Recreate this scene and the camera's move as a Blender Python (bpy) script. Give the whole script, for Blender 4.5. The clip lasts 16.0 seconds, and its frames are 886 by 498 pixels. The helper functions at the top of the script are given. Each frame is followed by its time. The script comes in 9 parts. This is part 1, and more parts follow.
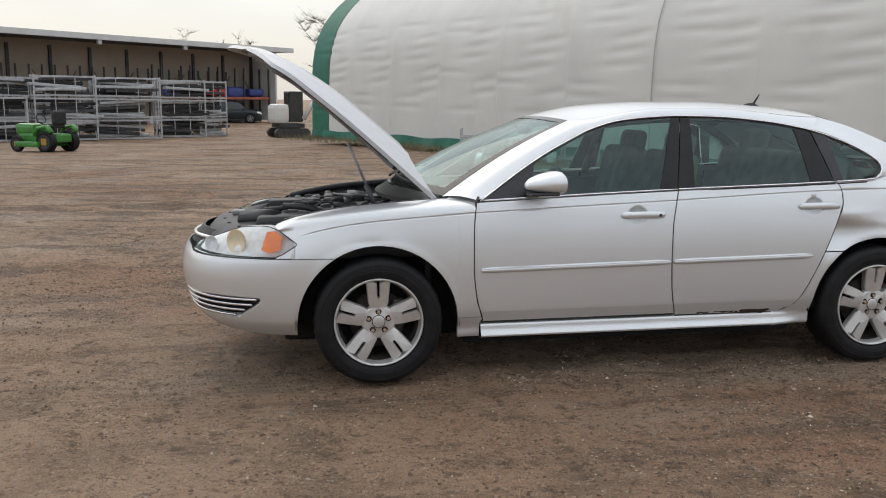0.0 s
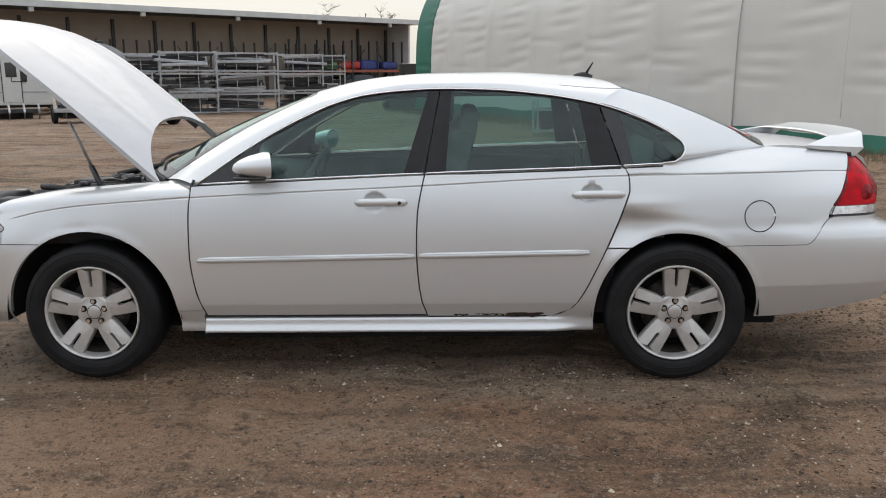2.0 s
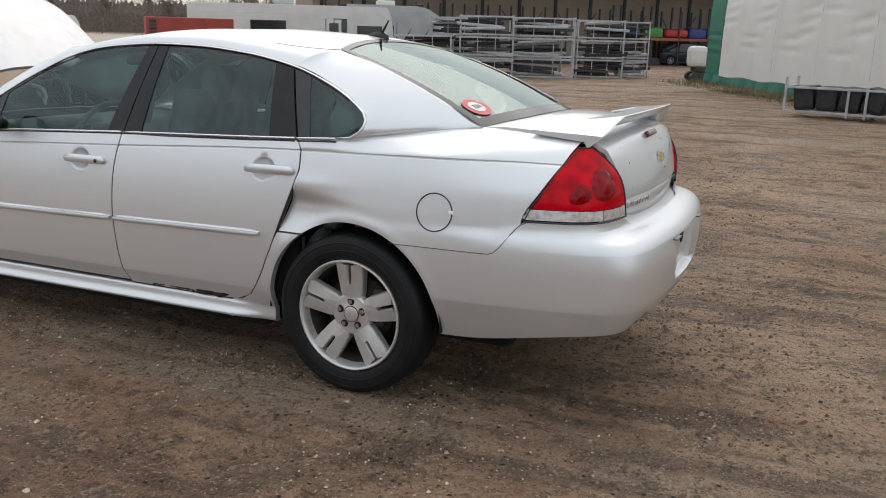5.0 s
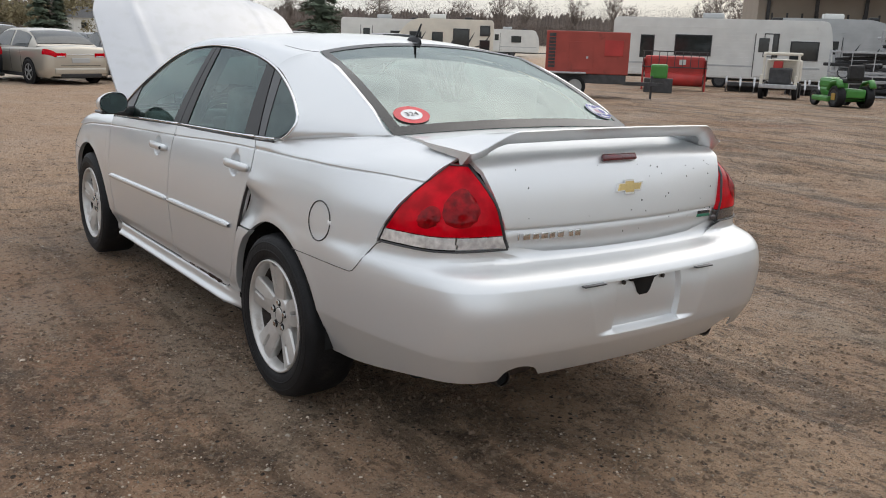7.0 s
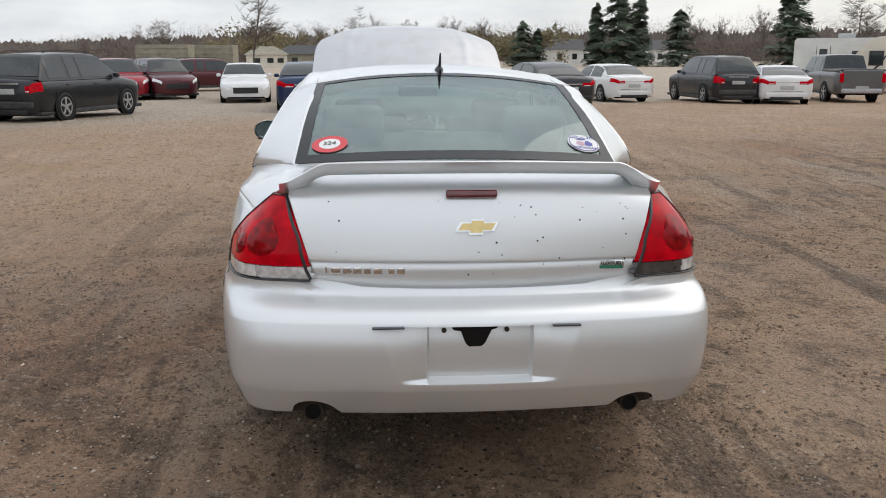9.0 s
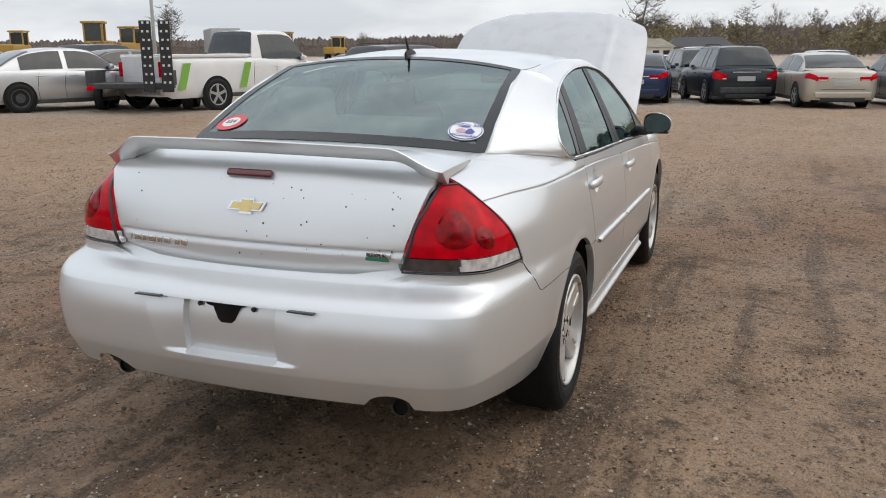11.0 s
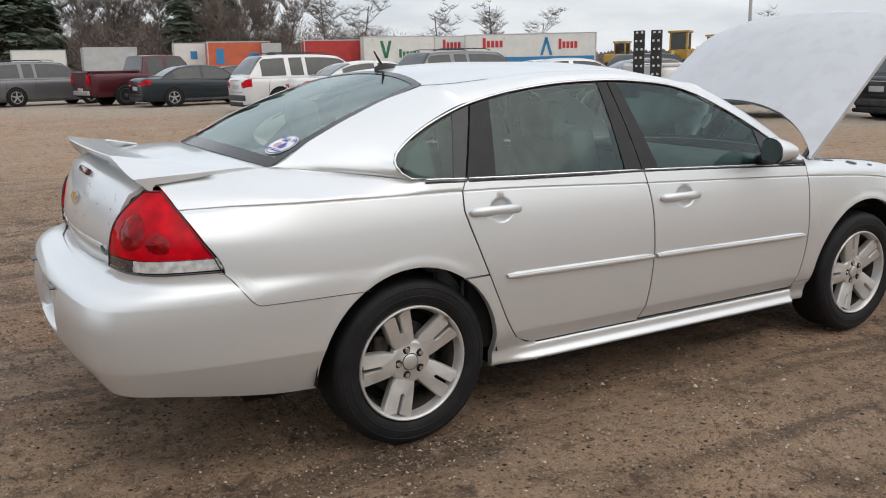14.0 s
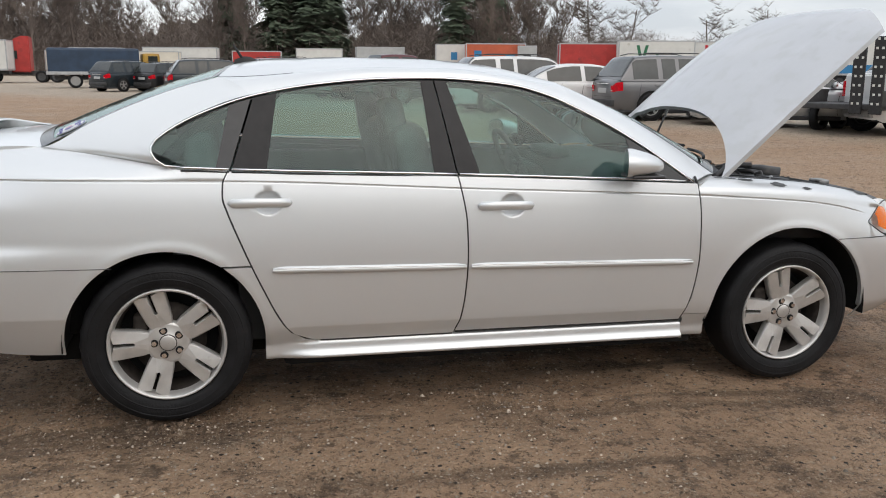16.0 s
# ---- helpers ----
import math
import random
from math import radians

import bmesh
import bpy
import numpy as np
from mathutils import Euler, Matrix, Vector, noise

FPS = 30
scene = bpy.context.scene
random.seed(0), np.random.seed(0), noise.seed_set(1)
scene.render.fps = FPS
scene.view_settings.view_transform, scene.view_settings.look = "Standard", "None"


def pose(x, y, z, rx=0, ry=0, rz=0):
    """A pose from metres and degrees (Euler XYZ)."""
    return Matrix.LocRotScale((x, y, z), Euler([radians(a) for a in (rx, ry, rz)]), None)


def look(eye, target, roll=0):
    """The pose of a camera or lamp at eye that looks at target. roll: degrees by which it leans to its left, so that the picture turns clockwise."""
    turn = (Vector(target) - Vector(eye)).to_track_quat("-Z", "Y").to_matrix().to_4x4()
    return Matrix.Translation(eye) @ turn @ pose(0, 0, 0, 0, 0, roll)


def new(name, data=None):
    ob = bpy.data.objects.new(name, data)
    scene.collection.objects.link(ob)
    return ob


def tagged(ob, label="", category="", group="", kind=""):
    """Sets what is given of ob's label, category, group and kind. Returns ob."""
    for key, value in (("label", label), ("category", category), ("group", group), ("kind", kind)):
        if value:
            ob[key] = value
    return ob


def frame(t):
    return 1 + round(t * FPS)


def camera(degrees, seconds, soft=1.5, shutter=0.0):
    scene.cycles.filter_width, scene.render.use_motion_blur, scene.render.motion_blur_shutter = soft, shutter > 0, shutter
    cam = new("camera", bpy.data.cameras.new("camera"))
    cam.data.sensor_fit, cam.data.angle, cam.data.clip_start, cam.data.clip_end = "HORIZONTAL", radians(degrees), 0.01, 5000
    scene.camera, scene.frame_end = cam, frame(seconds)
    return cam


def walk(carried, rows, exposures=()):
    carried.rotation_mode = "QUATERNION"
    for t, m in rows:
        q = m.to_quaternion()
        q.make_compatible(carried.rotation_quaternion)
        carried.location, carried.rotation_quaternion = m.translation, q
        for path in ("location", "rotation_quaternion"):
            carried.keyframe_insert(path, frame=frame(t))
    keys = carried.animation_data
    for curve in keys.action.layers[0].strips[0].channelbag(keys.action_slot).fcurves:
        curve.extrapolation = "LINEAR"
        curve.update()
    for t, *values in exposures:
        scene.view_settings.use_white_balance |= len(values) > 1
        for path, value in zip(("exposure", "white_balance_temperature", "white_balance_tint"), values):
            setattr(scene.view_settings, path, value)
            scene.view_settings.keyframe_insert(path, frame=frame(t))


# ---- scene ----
cam = camera(54.6, 16.0, 1.0)
PATH = [
    (0, (-1.761, -5.189, 1.476), (-1.453, -3.242, 1.136), 0.7),
    (0.5, (-1.207, -5.149, 1.475), (-1.019, -3.187, 1.132), 0.6),
    (1, (-0.659, -5.083, 1.464), (-0.566, -3.117, 1.109), 0.4),
    (1.5, (-0.143, -4.96, 1.498), (-0.126, -2.996, 1.119), 0.2),
    (2, (0.397, -4.855, 1.494), (0.347, -2.897, 1.088), -0),
    (2.5, (0.855, -4.643, 1.476), (0.739, -2.692, 1.052), -0.1),
    (3, (1.303, -4.471, 1.47), (1.11, -2.528, 1.038), -0.2),
    (3.5, (1.768, -4.318, 1.473), (1.463, -2.391, 1.035), -0),
    (4, (2.235, -4.104, 1.481), (1.786, -2.208, 1.029), 0.3),
    (4.5, (2.701, -3.935, 1.439), (2.092, -2.09, 0.965), 1),
    (4.7, (2.872, -3.87, 1.47), (2.189, -2.052, 0.99), 1.2),
    (6.8, (4.372, -2.47, 1.512), (2.874, -1.238, 1.026), 2.1),
    (7, (4.486, -2.287, 1.492), (2.918, -1.142, 1.01), 1.9),
    (7.5, (4.751, -1.841, 1.532), (3.037, -0.923, 1.061), 1.4),
    (8, (4.903, -1.331, 1.521), (3.075, -0.659, 1.063), 0.9),
    (8.5, (5.084, -0.828, 1.511), (3.178, -0.415, 1.067), 0.3),
    (8.7, (5.131, -0.635, 1.533), (3.206, -0.316, 1.092), 0.1),
    (10.8, (4.84, 1.353, 1.514), (2.985, 0.764, 1.059), -0.55),
    (11, (4.789, 1.547, 1.482), (2.961, 0.876, 1.03), -0.36),
    (11.5, (4.611, 1.966, 1.5), (2.867, 1.101, 1.045), -0.36),
    (12, (4.321, 2.332, 1.509), (2.69, 1.271, 1.054), -0.67),
    (12.5, (4.023, 2.711, 1.491), (2.528, 1.464, 1.035), -0.86),
    (12.7, (3.891, 2.86, 1.484), (2.457, 1.544, 1.03), -1.06),
    (13, (3.657, 3.009, 1.457), (2.318, 1.597, 1.003), -1.15),
    (13.3, (3.429, 3.172, 1.459), (2.194, 1.669, 1.005), -1.62),
    (13.5, (3.284, 3.286, 1.463), (2.112, 1.729, 1.021), -1.2),
    (14, (2.929, 3.651, 1.475), (1.925, 1.975, 1.056), -1.15),
    (14.5, (2.492, 3.847, 1.454), (1.639, 2.084, 1.056), -0.91),
    (15, (2.022, 4.078, 1.437), (1.314, 2.25, 1.045), -0.87),
    (15.5, (1.587, 4.233, 1.427), (1.005, 2.362, 1.031), -0.47),
    (16, (1.097, 4.33, 1.427), (0.644, 2.426, 1.02), 0.32),
]
walk(cam, [(t, look(eye, aim, roll)) for t, eye, aim, roll in PATH])

# ---- world, sun, exposure ----
world = bpy.data.worlds.new("overcast_sky")
scene.world = world
world.use_nodes = True
wt = world.node_tree
wt.nodes.clear()


def wnode(kind, **kw):
    n = wt.nodes.new(kind)
    for k, v in kw.items():
        if k == "op":
            n.operation = v
        else:
            n.inputs[k].default_value = v
    return n


SUN_AZ, SUN_EL = radians(-20), radians(48)   # from +y towards +x
sky = wt.nodes.new("ShaderNodeTexSky")
sky.sky_type = "NISHITA"
sky.sun_disc = False
sky.sun_elevation, sky.sun_rotation = SUN_EL, SUN_AZ
sky.air_density, sky.dust_density = 1.0, 3.0
wco = wt.nodes.new("ShaderNodeTexCoord")
wmap = wt.nodes.new("ShaderNodeMapping")
wmap.inputs["Scale"].default_value = (1.3, 1.3, 5.0)
cloud = wnode("ShaderNodeTexNoise", Scale=2.6, Detail=7.0, Roughness=0.55)
cramp = wt.nodes.new("ShaderNodeValToRGB")
cramp.color_ramp.elements[0].position, cramp.color_ramp.elements[0].color = 0.36, (0.57, 0.605, 0.655, 1)
cramp.color_ramp.elements[1].position, cramp.color_ramp.elements[1].color = 0.66, (0.88, 0.895, 0.91, 1)
# warm haze low in the sky on the sun's side
sep = wt.nodes.new("ShaderNodeSeparateXYZ")
warm_y = wnode("ShaderNodeMapRange")
for k, v in (("From Min", 0.10), ("From Max", 0.8), ("To Min", 0.0), ("To Max", 0.9)):
    warm_y.inputs[k].default_value = v
warm_z = wnode("ShaderNodeMapRange")
for k, v in (("From Min", 0.02), ("From Max", 0.6), ("To Min", 1.0), ("To Max", 0.0)):
    warm_z.inputs[k].default_value = v
warm = wnode("ShaderNodeMath", op="MULTIPLY")
wmix = wt.nodes.new("ShaderNodeMix")
wmix.data_type = "RGBA"
wmix.inputs["B"].default_value = (0.62, 0.605, 0.565, 1)
bg_cloud = wnode("ShaderNodeBackground", Strength=0.98)
# an overcast sky is brighter overhead than at the horizon
zen = wnode("ShaderNodeMapRange")
for k, v in (("From Min", 0.12), ("From Max", 1.0), ("To Min", 1.04), ("To Max", 1.36)):
    zen.inputs[k].default_value = v
bg_sky = wnode("ShaderNodeBackground", Strength=0.035)
wadd = wt.nodes.new("ShaderNodeAddShader")
wout = wt.nodes.new("ShaderNodeOutputWorld")
for a, b in ((wco.outputs["Generated"], wmap.inputs[0]), (wmap.outputs[0], cloud.inputs["Vector"]), (cloud.outputs[0], cramp.inputs[0]),
             (wco.outputs["Generated"], sep.inputs[0]), (sep.outputs["Y"], warm_y.inputs[0]), (sep.outputs["Z"], warm_z.inputs[0]),
             (warm_y.outputs[0], warm.inputs[0]), (warm_z.outputs[0], warm.inputs[1]), (warm.outputs[0], wmix.inputs["Factor"]),
             (cramp.outputs[0], wmix.inputs["A"]), (wmix.outputs["Result"], bg_cloud.inputs[0]), (sky.outputs[0], bg_sky.inputs[0]),
             (sep.outputs["Z"], zen.inputs[0]), (zen.outputs[0], bg_cloud.inputs["Strength"]), (bg_cloud.outputs[0], wadd.inputs[0]), (bg_sky.outputs[0], wadd.inputs[1]), (wadd.outputs[0], wout.inputs[0])):
    wt.links.new(a, b)
sun_data = bpy.data.lights.new("sun", "SUN")
sun_data.energy, sun_data.angle, sun_data.color = 0.5, radians(60), (1.0, 0.93, 0.82)
sun = new("sun", sun_data)
sun_dir = Vector((math.sin(SUN_AZ) * math.cos(SUN_EL), math.cos(SUN_AZ) * math.cos(SUN_EL), math.sin(SUN_EL)))
sun.matrix_world = look(sun_dir * 60, (0, 0, 0))

# ---- materials ----


def material(name, color, rough=0.6, metal=0.0, var=0.0, scale=8.0, fine=0.0, fine_scale=120.0, bump=0.0, bump_scale=60.0,
             coat=0.0, spec=0.5, hue=None, stain=None, stain_scale=2.0, stain_at=0.6, rand=0.0, island=0.0):
    """A Principled material with variation at two scales, a stain colour and a bump."""
    m = bpy.data.materials.new(name)
    m.use_nodes = True
    t = m.node_tree
    p = t.nodes["Principled BSDF"]
    p.inputs["Roughness"].default_value = rough
    p.inputs["Metallic"].default_value = metal
    p.inputs["Coat Weight"].default_value = coat
    p.inputs["Coat Roughness"].default_value = 0.06
    p.inputs["Specular IOR Level"].default_value = spec
    co = t.nodes.new("ShaderNodeTexCoord")

    def noise_node(s, detail=4.0):
        n = t.nodes.new("ShaderNodeTexNoise")
        n.inputs["Scale"].default_value = s
        n.inputs["Detail"].default_value = detail
        t.links.new(co.outputs["Object"], n.inputs["Vector"])
        return n

    def mix(a, b, fac):
        x = t.nodes.new("ShaderNodeMix")
        x.data_type = "RGBA"
        for sock, val in ((x.inputs["Factor"], fac), (x.inputs["A"], a), (x.inputs["B"], b)):
            if isinstance(val, bpy.types.NodeSocket):
                t.links.new(val, sock)
            else:
                sock.default_value = val if not isinstance(val, tuple) else (*val[:3], 1)
        return x.outputs["Result"]

    def ramp(sock, lo, hi):
        r = t.nodes.new("ShaderNodeMapRange")
        r.inputs["From Min"].default_value, r.inputs["From Max"].default_value = lo, hi
        t.links.new(sock, r.inputs[0])
        return r.outputs[0]

    col = tuple(color)
    if var:
        dark = tuple(c * (1 - var) for c in color)
        light = tuple(min(1, c * (1 + var)) for c in color)
        if hue:
            light = hue
        col = mix(dark, light, ramp(noise_node(scale).outputs[0], 0.32, 0.68))
    if fine:
        col = mix(col, tuple(c * (1 - fine) for c in color), ramp(noise_node(fine_scale, 3.0).outputs[0], 0.42, 0.62))
    if stain:
        col = mix(col, tuple(stain), ramp(noise_node(stain_scale, 6.0).outputs[0], stain_at, stain_at + 0.12))
    if rand or island:
        oi = t.nodes.new("ShaderNodeObjectInfo" if rand else "ShaderNodeNewGeometry")
        rand = rand or island
        hsv = t.nodes.new("ShaderNodeHueSaturation")
        r = t.nodes.new("ShaderNodeMapRange")
        r.inputs["To Min"].default_value, r.inputs["To Max"].default_value = 1 - rand, 1 + rand
        t.links.new(oi.outputs["Random Per Island" if island else "Random"], r.inputs[0])
        t.links.new(r.outputs[0], hsv.inputs["Value"])
        if isinstance(col, tuple):
            hsv.inputs["Color"].default_value = (*col[:3], 1)
        else:
            t.links.new(col, hsv.inputs["Color"])
        col = hsv.outputs[0]
    if isinstance(col, tuple):
        p.inputs["Base Color"].default_value = (*col[:3], 1)
    else:
        t.links.new(col, p.inputs["Base Color"])
    if bump:
        b = t.nodes.new("ShaderNodeBump")
        b.inputs["Strength"].default_value = bump
        b.inputs["Distance"].default_value = 0.01
        t.links.new(noise_node(bump_scale, 5.0).outputs[0], b.inputs["Height"])
        t.links.new(b.outputs[0], p.inputs["Normal"])
    return m


def glass(name, tint, gloss=1.0, ior=1.5):
    """A thin pane: tinted see-through with Fresnel reflections."""
    m = bpy.data.materials.new(name)
    m.use_nodes = True
    t = m.node_tree
    t.nodes.clear()
    out, mx = t.nodes.new("ShaderNodeOutputMaterial"), t.nodes.new("ShaderNodeMixShader")
    tr, gl, fr = t.nodes.new("ShaderNodeBsdfTransparent"), t.nodes.new("ShaderNodeBsdfGlossy"), t.nodes.new("ShaderNodeFresnel")
    tr.inputs[0].default_value = (*tint, 1)
    gl.inputs["Roughness"].default_value = 0.02
    gl.inputs["Color"].default_value = (gloss * 0.88, gloss, gloss * 0.98, 1)
    fr.inputs["IOR"].default_value = ior
    t.links.new(fr.outputs[0], mx.inputs[0])
    t.links.new(tr.outputs[0], mx.inputs[1])
    t.links.new(gl.outputs[0], mx.inputs[2])
    t.links.new(mx.outputs[0], out.inputs[0])
    return m


PAINT = material("silver_paint", (0.765, 0.780, 0.785), 0.37, 0.58, var=0.015, scale=2.0, fine=0.04, fine_scale=900, coat=0.8, stain=(0.60, 0.59, 0.57), stain_scale=3.0, stain_at=0.74)
# body silver darkened to offset the bright sky on the raised hood
DIMMED_SILVER = material("dimmed_silver", (0.56, 0.565, 0.58), 0.42, 0.45, var=0.05, scale=5.0, stain=(0.52, 0.525, 0.53), stain_scale=9.0, stain_at=0.5, fine=0.04, fine_scale=900, coat=0.6)
PEEL = material("bare_primer", (0.085, 0.088, 0.092), 0.8, var=0.3, scale=30)
CHROME = material("chrome_trim", (0.82, 0.82, 0.82), 0.16, 1.0, var=0.05, scale=30)
BLACK_TRIM = material("black_trim", (0.022, 0.022, 0.024), 0.35, var=0.2, scale=20, coat=0.2)
BLACK_PLASTIC = material("black_plastic", (0.018, 0.018, 0.019), 0.55, var=0.4, scale=14, bump=0.2, bump_scale=200)
# near-black, mostly standing for deep shade in hollows and under cars
DARK_VOID = material("shade_black", (0.006, 0.006, 0.006), 0.95, var=0.5, scale=6)
RUBBER = material("tyre_rubber", (0.009, 0.009, 0.010), 0.62, var=0.35, scale=14, spec=0.3, stain=(0.035, 0.029, 0.024), stain_scale=7, stain_at=0.66, bump=0.25, bump_scale=80)
ALLOY = material("alloy_wheel", (0.63, 0.617, 0.595), 0.40, 0.6, var=0.1, scale=14, stain=(0.30, 0.25, 0.20), stain_scale=9, stain_at=0.64)
BRAKE = material("brake_steel", (0.055, 0.046, 0.040), 0.65, 0.4, var=0.4, scale=30)
DEEP_RED = material("deep_red_lens", (0.24, 0.0, 0.003), 0.10, var=0.45, scale=40, spec=0.25)
RED_LENS = material("red_lens", (0.50, 0.0005, 0.008), 0.07, var=0.30, scale=16, spec=0.15)
DARK_RED = material("dark_red_lens", (0.11, 0.005, 0.012), 0.15, var=0.2, scale=20, coat=1.0)
CLEAR_LENS = material("clear_lens", (0.80, 0.80, 0.80), 0.14, 0.4, var=0.35, scale=38, coat=1.0)
SMOKE_LENS = material("smoked_lens", (0.07, 0.06, 0.06), 0.12, 0.2, var=0.4, scale=30, coat=1.0)
AMBER = material("amber_lens", (0.98, 0.22, 0.015), 0.18, var=0.12, scale=20, coat=1.0)
REFLECTOR = material("lamp_reflector", (0.90, 0.89, 0.87), 0.3, 0.0, var=0.15, scale=20)
BOWL = material("lamp_bowl", (0.95, 0.76, 0.52), 0.25, 0.1, var=0.1, scale=15)
WINDOW = glass("tinted_window", (0.48, 0.68, 0.64), 0.98, 1.66)
SCREEN = glass("windscreen_glass", (0.70, 0.87, 0.82), 0.98, 2.9)
WINDSCREEN = glass("front_screen_glass", (0.56, 0.76, 0.71), 0.98, 1.9)
PILLAR_BLACK = material("pillar_black", (0.014, 0.013, 0.014), 0.4, var=0.25, scale=18, spec=0.35)
LENS = glass("headlamp_lens", (0.97, 0.97, 0.97), 0.9, 1.3)
FRIT = material("black_glass_border", (0.022, 0.023, 0.024), 0.16, var=0.1, scale=10, spec=0.35)
SEAT = material("grey_seat_cloth", (0.30, 0.315, 0.315), 0.9, var=0.2, scale=12, bump=0.3, bump_scale=300)
DASH = material("dashboard_vinyl", (0.20, 0.21, 0.21), 0.7, var=0.2, scale=10, bump=0.2, bump_scale=300)
GOLD = material("gold_badge", (0.72, 0.56, 0.26), 0.25, 0.85, var=0.1, scale=30)
STICK_RED = material("red_sticker", (0.62, 0.06, 0.07), 0.4, var=0.1, scale=20)
STICK_WHITE = material("white_sticker", (0.80, 0.80, 0.79), 0.45, var=0.05, scale=20)
STICK_BLUE = material("blue_sticker", (0.08, 0.09, 0.36), 0.45, var=0.1, scale=20)
GREEN_BADGE = material("green_badge", (0.02, 0.17, 0.10), 0.35, var=0.1, scale=20)
RUST = material("rust", (0.045, 0.022, 0.014), 0.95, var=0.5, scale=40, fine=0.5, fine_scale=200, bump=0.6, bump_scale=150)
ENGINE_GREY = material("engine_alloy", (0.30, 0.30, 0.30), 0.5, 0.5, var=0.35, scale=16, stain=(0.10, 0.08, 0.06), stain_scale=6)
ENGINE_BLACK = material("engine_plastic", (0.03, 0.03, 0.032), 0.5, var=0.35, scale=10, stain=(0.10, 0.09, 0.075), stain_scale=5, stain_at=0.62)

# ---- mesh tools ----


def part(name, bm, mat, parent, label="", smooth=True, category="", kind=""):
    me = bpy.data.meshes.new(name)
    bm.to_mesh(me)
    bm.free()
    if smooth:
        me.polygons.foreach_set("use_smooth", [True] * len(me.polygons))
    me.materials.append(mat)
    ob = new(name, me)
    ob.parent = parent
    return tagged(ob, label, category, "", kind)


def empty(name, m, label, category, group=""):
    ob = new(name)
    ob.matrix_world = m
    ob.empty_display_size = 0.2
    return tagged(ob, label, category, group)


def smooth_curve(xs, ys, n=400):
    """A smooth function through the points."""
    xs, ys = np.asarray(xs, float), np.asarray(ys, float)
    h, d = np.diff(xs), np.diff(ys) / np.diff(xs)
    m = np.zeros(len(xs))
    m[0], m[-1] = d[0], d[-1]
    for i in range(1, len(xs) - 1):
        m[i] = 0 if d[i - 1] * d[i] <= 0 else 2 * d[i - 1] * d[i] / (d[i - 1] + d[i])
    q = np.linspace(xs[0], xs[-1], n)
    k = np.clip(np.searchsorted(xs, q) - 1, 0, len(xs) - 2)
    t = (q - xs[k]) / h[k]
    v = ys[k] * (2 * t**3 - 3 * t**2 + 1) + h[k] * m[k] * (t**3 - 2 * t**2 + t) + ys[k + 1] * (3 * t**2 - 2 * t**3) + h[k] * m[k + 1] * (t**3 - t**2)
    return lambda x: np.interp(x, q, v)


def sstep(a, b, x):
    t = np.clip((np.asarray(x, float) - a) / (b - a), 0, 1)
    return t * t * (3 - 2 * t)


def sheet(P, out=None, lip=0.0, lip_dir=None, close=False):
    """A bmesh from a grid of points; its rim is turned in by lip along lip_dir, to give the panel an edge."""
    P = np.asarray(P, float)
    nu, nv = P.shape[:2]
    bm = bmesh.new()
    V = [[bm.verts.new(P[i, j]) for j in range(nv)] for i in range(nu)]
    n = Vector()
    for i in range(nu - 1 + close):
        for j in range(nv - 1):
            q = [V[i][j], V[(i + 1) % nu][j], V[(i + 1) % nu][j + 1], V[i][j + 1]]
            q = [v for k, v in enumerate(q) if (v.co - q[k - 1].co).length > 1e-6]
            if len(q) > 2:
                f = bm.faces.new(q)
                f.normal_update()
                n += f.normal * f.calc_area()
    if out is not None and n.dot(Vector(out)) < 0:
        bmesh.ops.reverse_faces(bm, faces=bm.faces[:])
    if lip:
        rim = [e for e in bm.edges if e.is_boundary]
        for e in rim:
            e.smooth = False
        made = bmesh.ops.extrude_edge_only(bm, edges=rim)["geom"]
        moved = [g for g in made if isinstance(g, bmesh.types.BMVert)]
        if lip_dir == "in":
            bm.normal_update()
            inward = {tuple(round(c, 5) for c in v.co): -v.normal * lip for e in rim for v in e.verts}
            for v in moved:
                v.co += inward.get(tuple(round(c, 5) for c in v.co), Vector())
        else:
            bmesh.ops.translate(bm, verts=moved, vec=Vector(lip_dir) * lip)
    return bm


def tube(points, r, sides=8, bm=None, flat=1.0, caps=True, up=(0, 0, 1)):
    """A pipe along the points; r may be a list; flat squeezes it along its second axis."""
    bm = bm or bmesh.new()
    pts = [Vector(p) for p in points]
    rs = r if isinstance(r, (list, tuple)) else [r] * len(pts)
    rings = []
    for i, p in enumerate(pts):
        d = (pts[min(i + 1, len(pts) - 1)] - pts[max(i - 1, 0)]).normalized()
        a = d.cross(Vector(up))
        a = a.normalized() if a.length > 1e-4 else d.orthogonal().normalized()
        b = d.cross(a)
        rings.append([bm.verts.new(p + (a * math.cos(k * math.tau / sides) * flat + b * math.sin(k * math.tau / sides)) * rs[i]) for k in range(sides)])
    for s, e in zip(rings, rings[1:]):
        for k in range(sides):
            bm.faces.new((s[k], s[(k + 1) % sides], e[(k + 1) % sides], e[k]))
    if caps:
        bm.faces.new(rings[0][::-1])
        bm.faces.new(rings[-1])
    return bm


def box(cx, cy, cz, sx, sy, sz, bevel=0.0, bm=None, rot=None, seg=2):
    """A block with rounded edges, centred at c."""
    b = bmesh.new()
    bmesh.ops.create_cube(b, size=1.0)
    bmesh.ops.scale(b, vec=(sx, sy, sz), verts=b.verts)
    if bevel:
        bmesh.ops.bevel(b, geom=b.edges[:], offset=min(bevel, 0.45 * min(sx, sy, sz)), segments=seg, affect="EDGES", profile=0.6)
    m = Matrix.Translation((cx, cy, cz)) @ (rot or Matrix())
    b.transform(m)
    if bm is None:
        return b
    return join(bm, b)


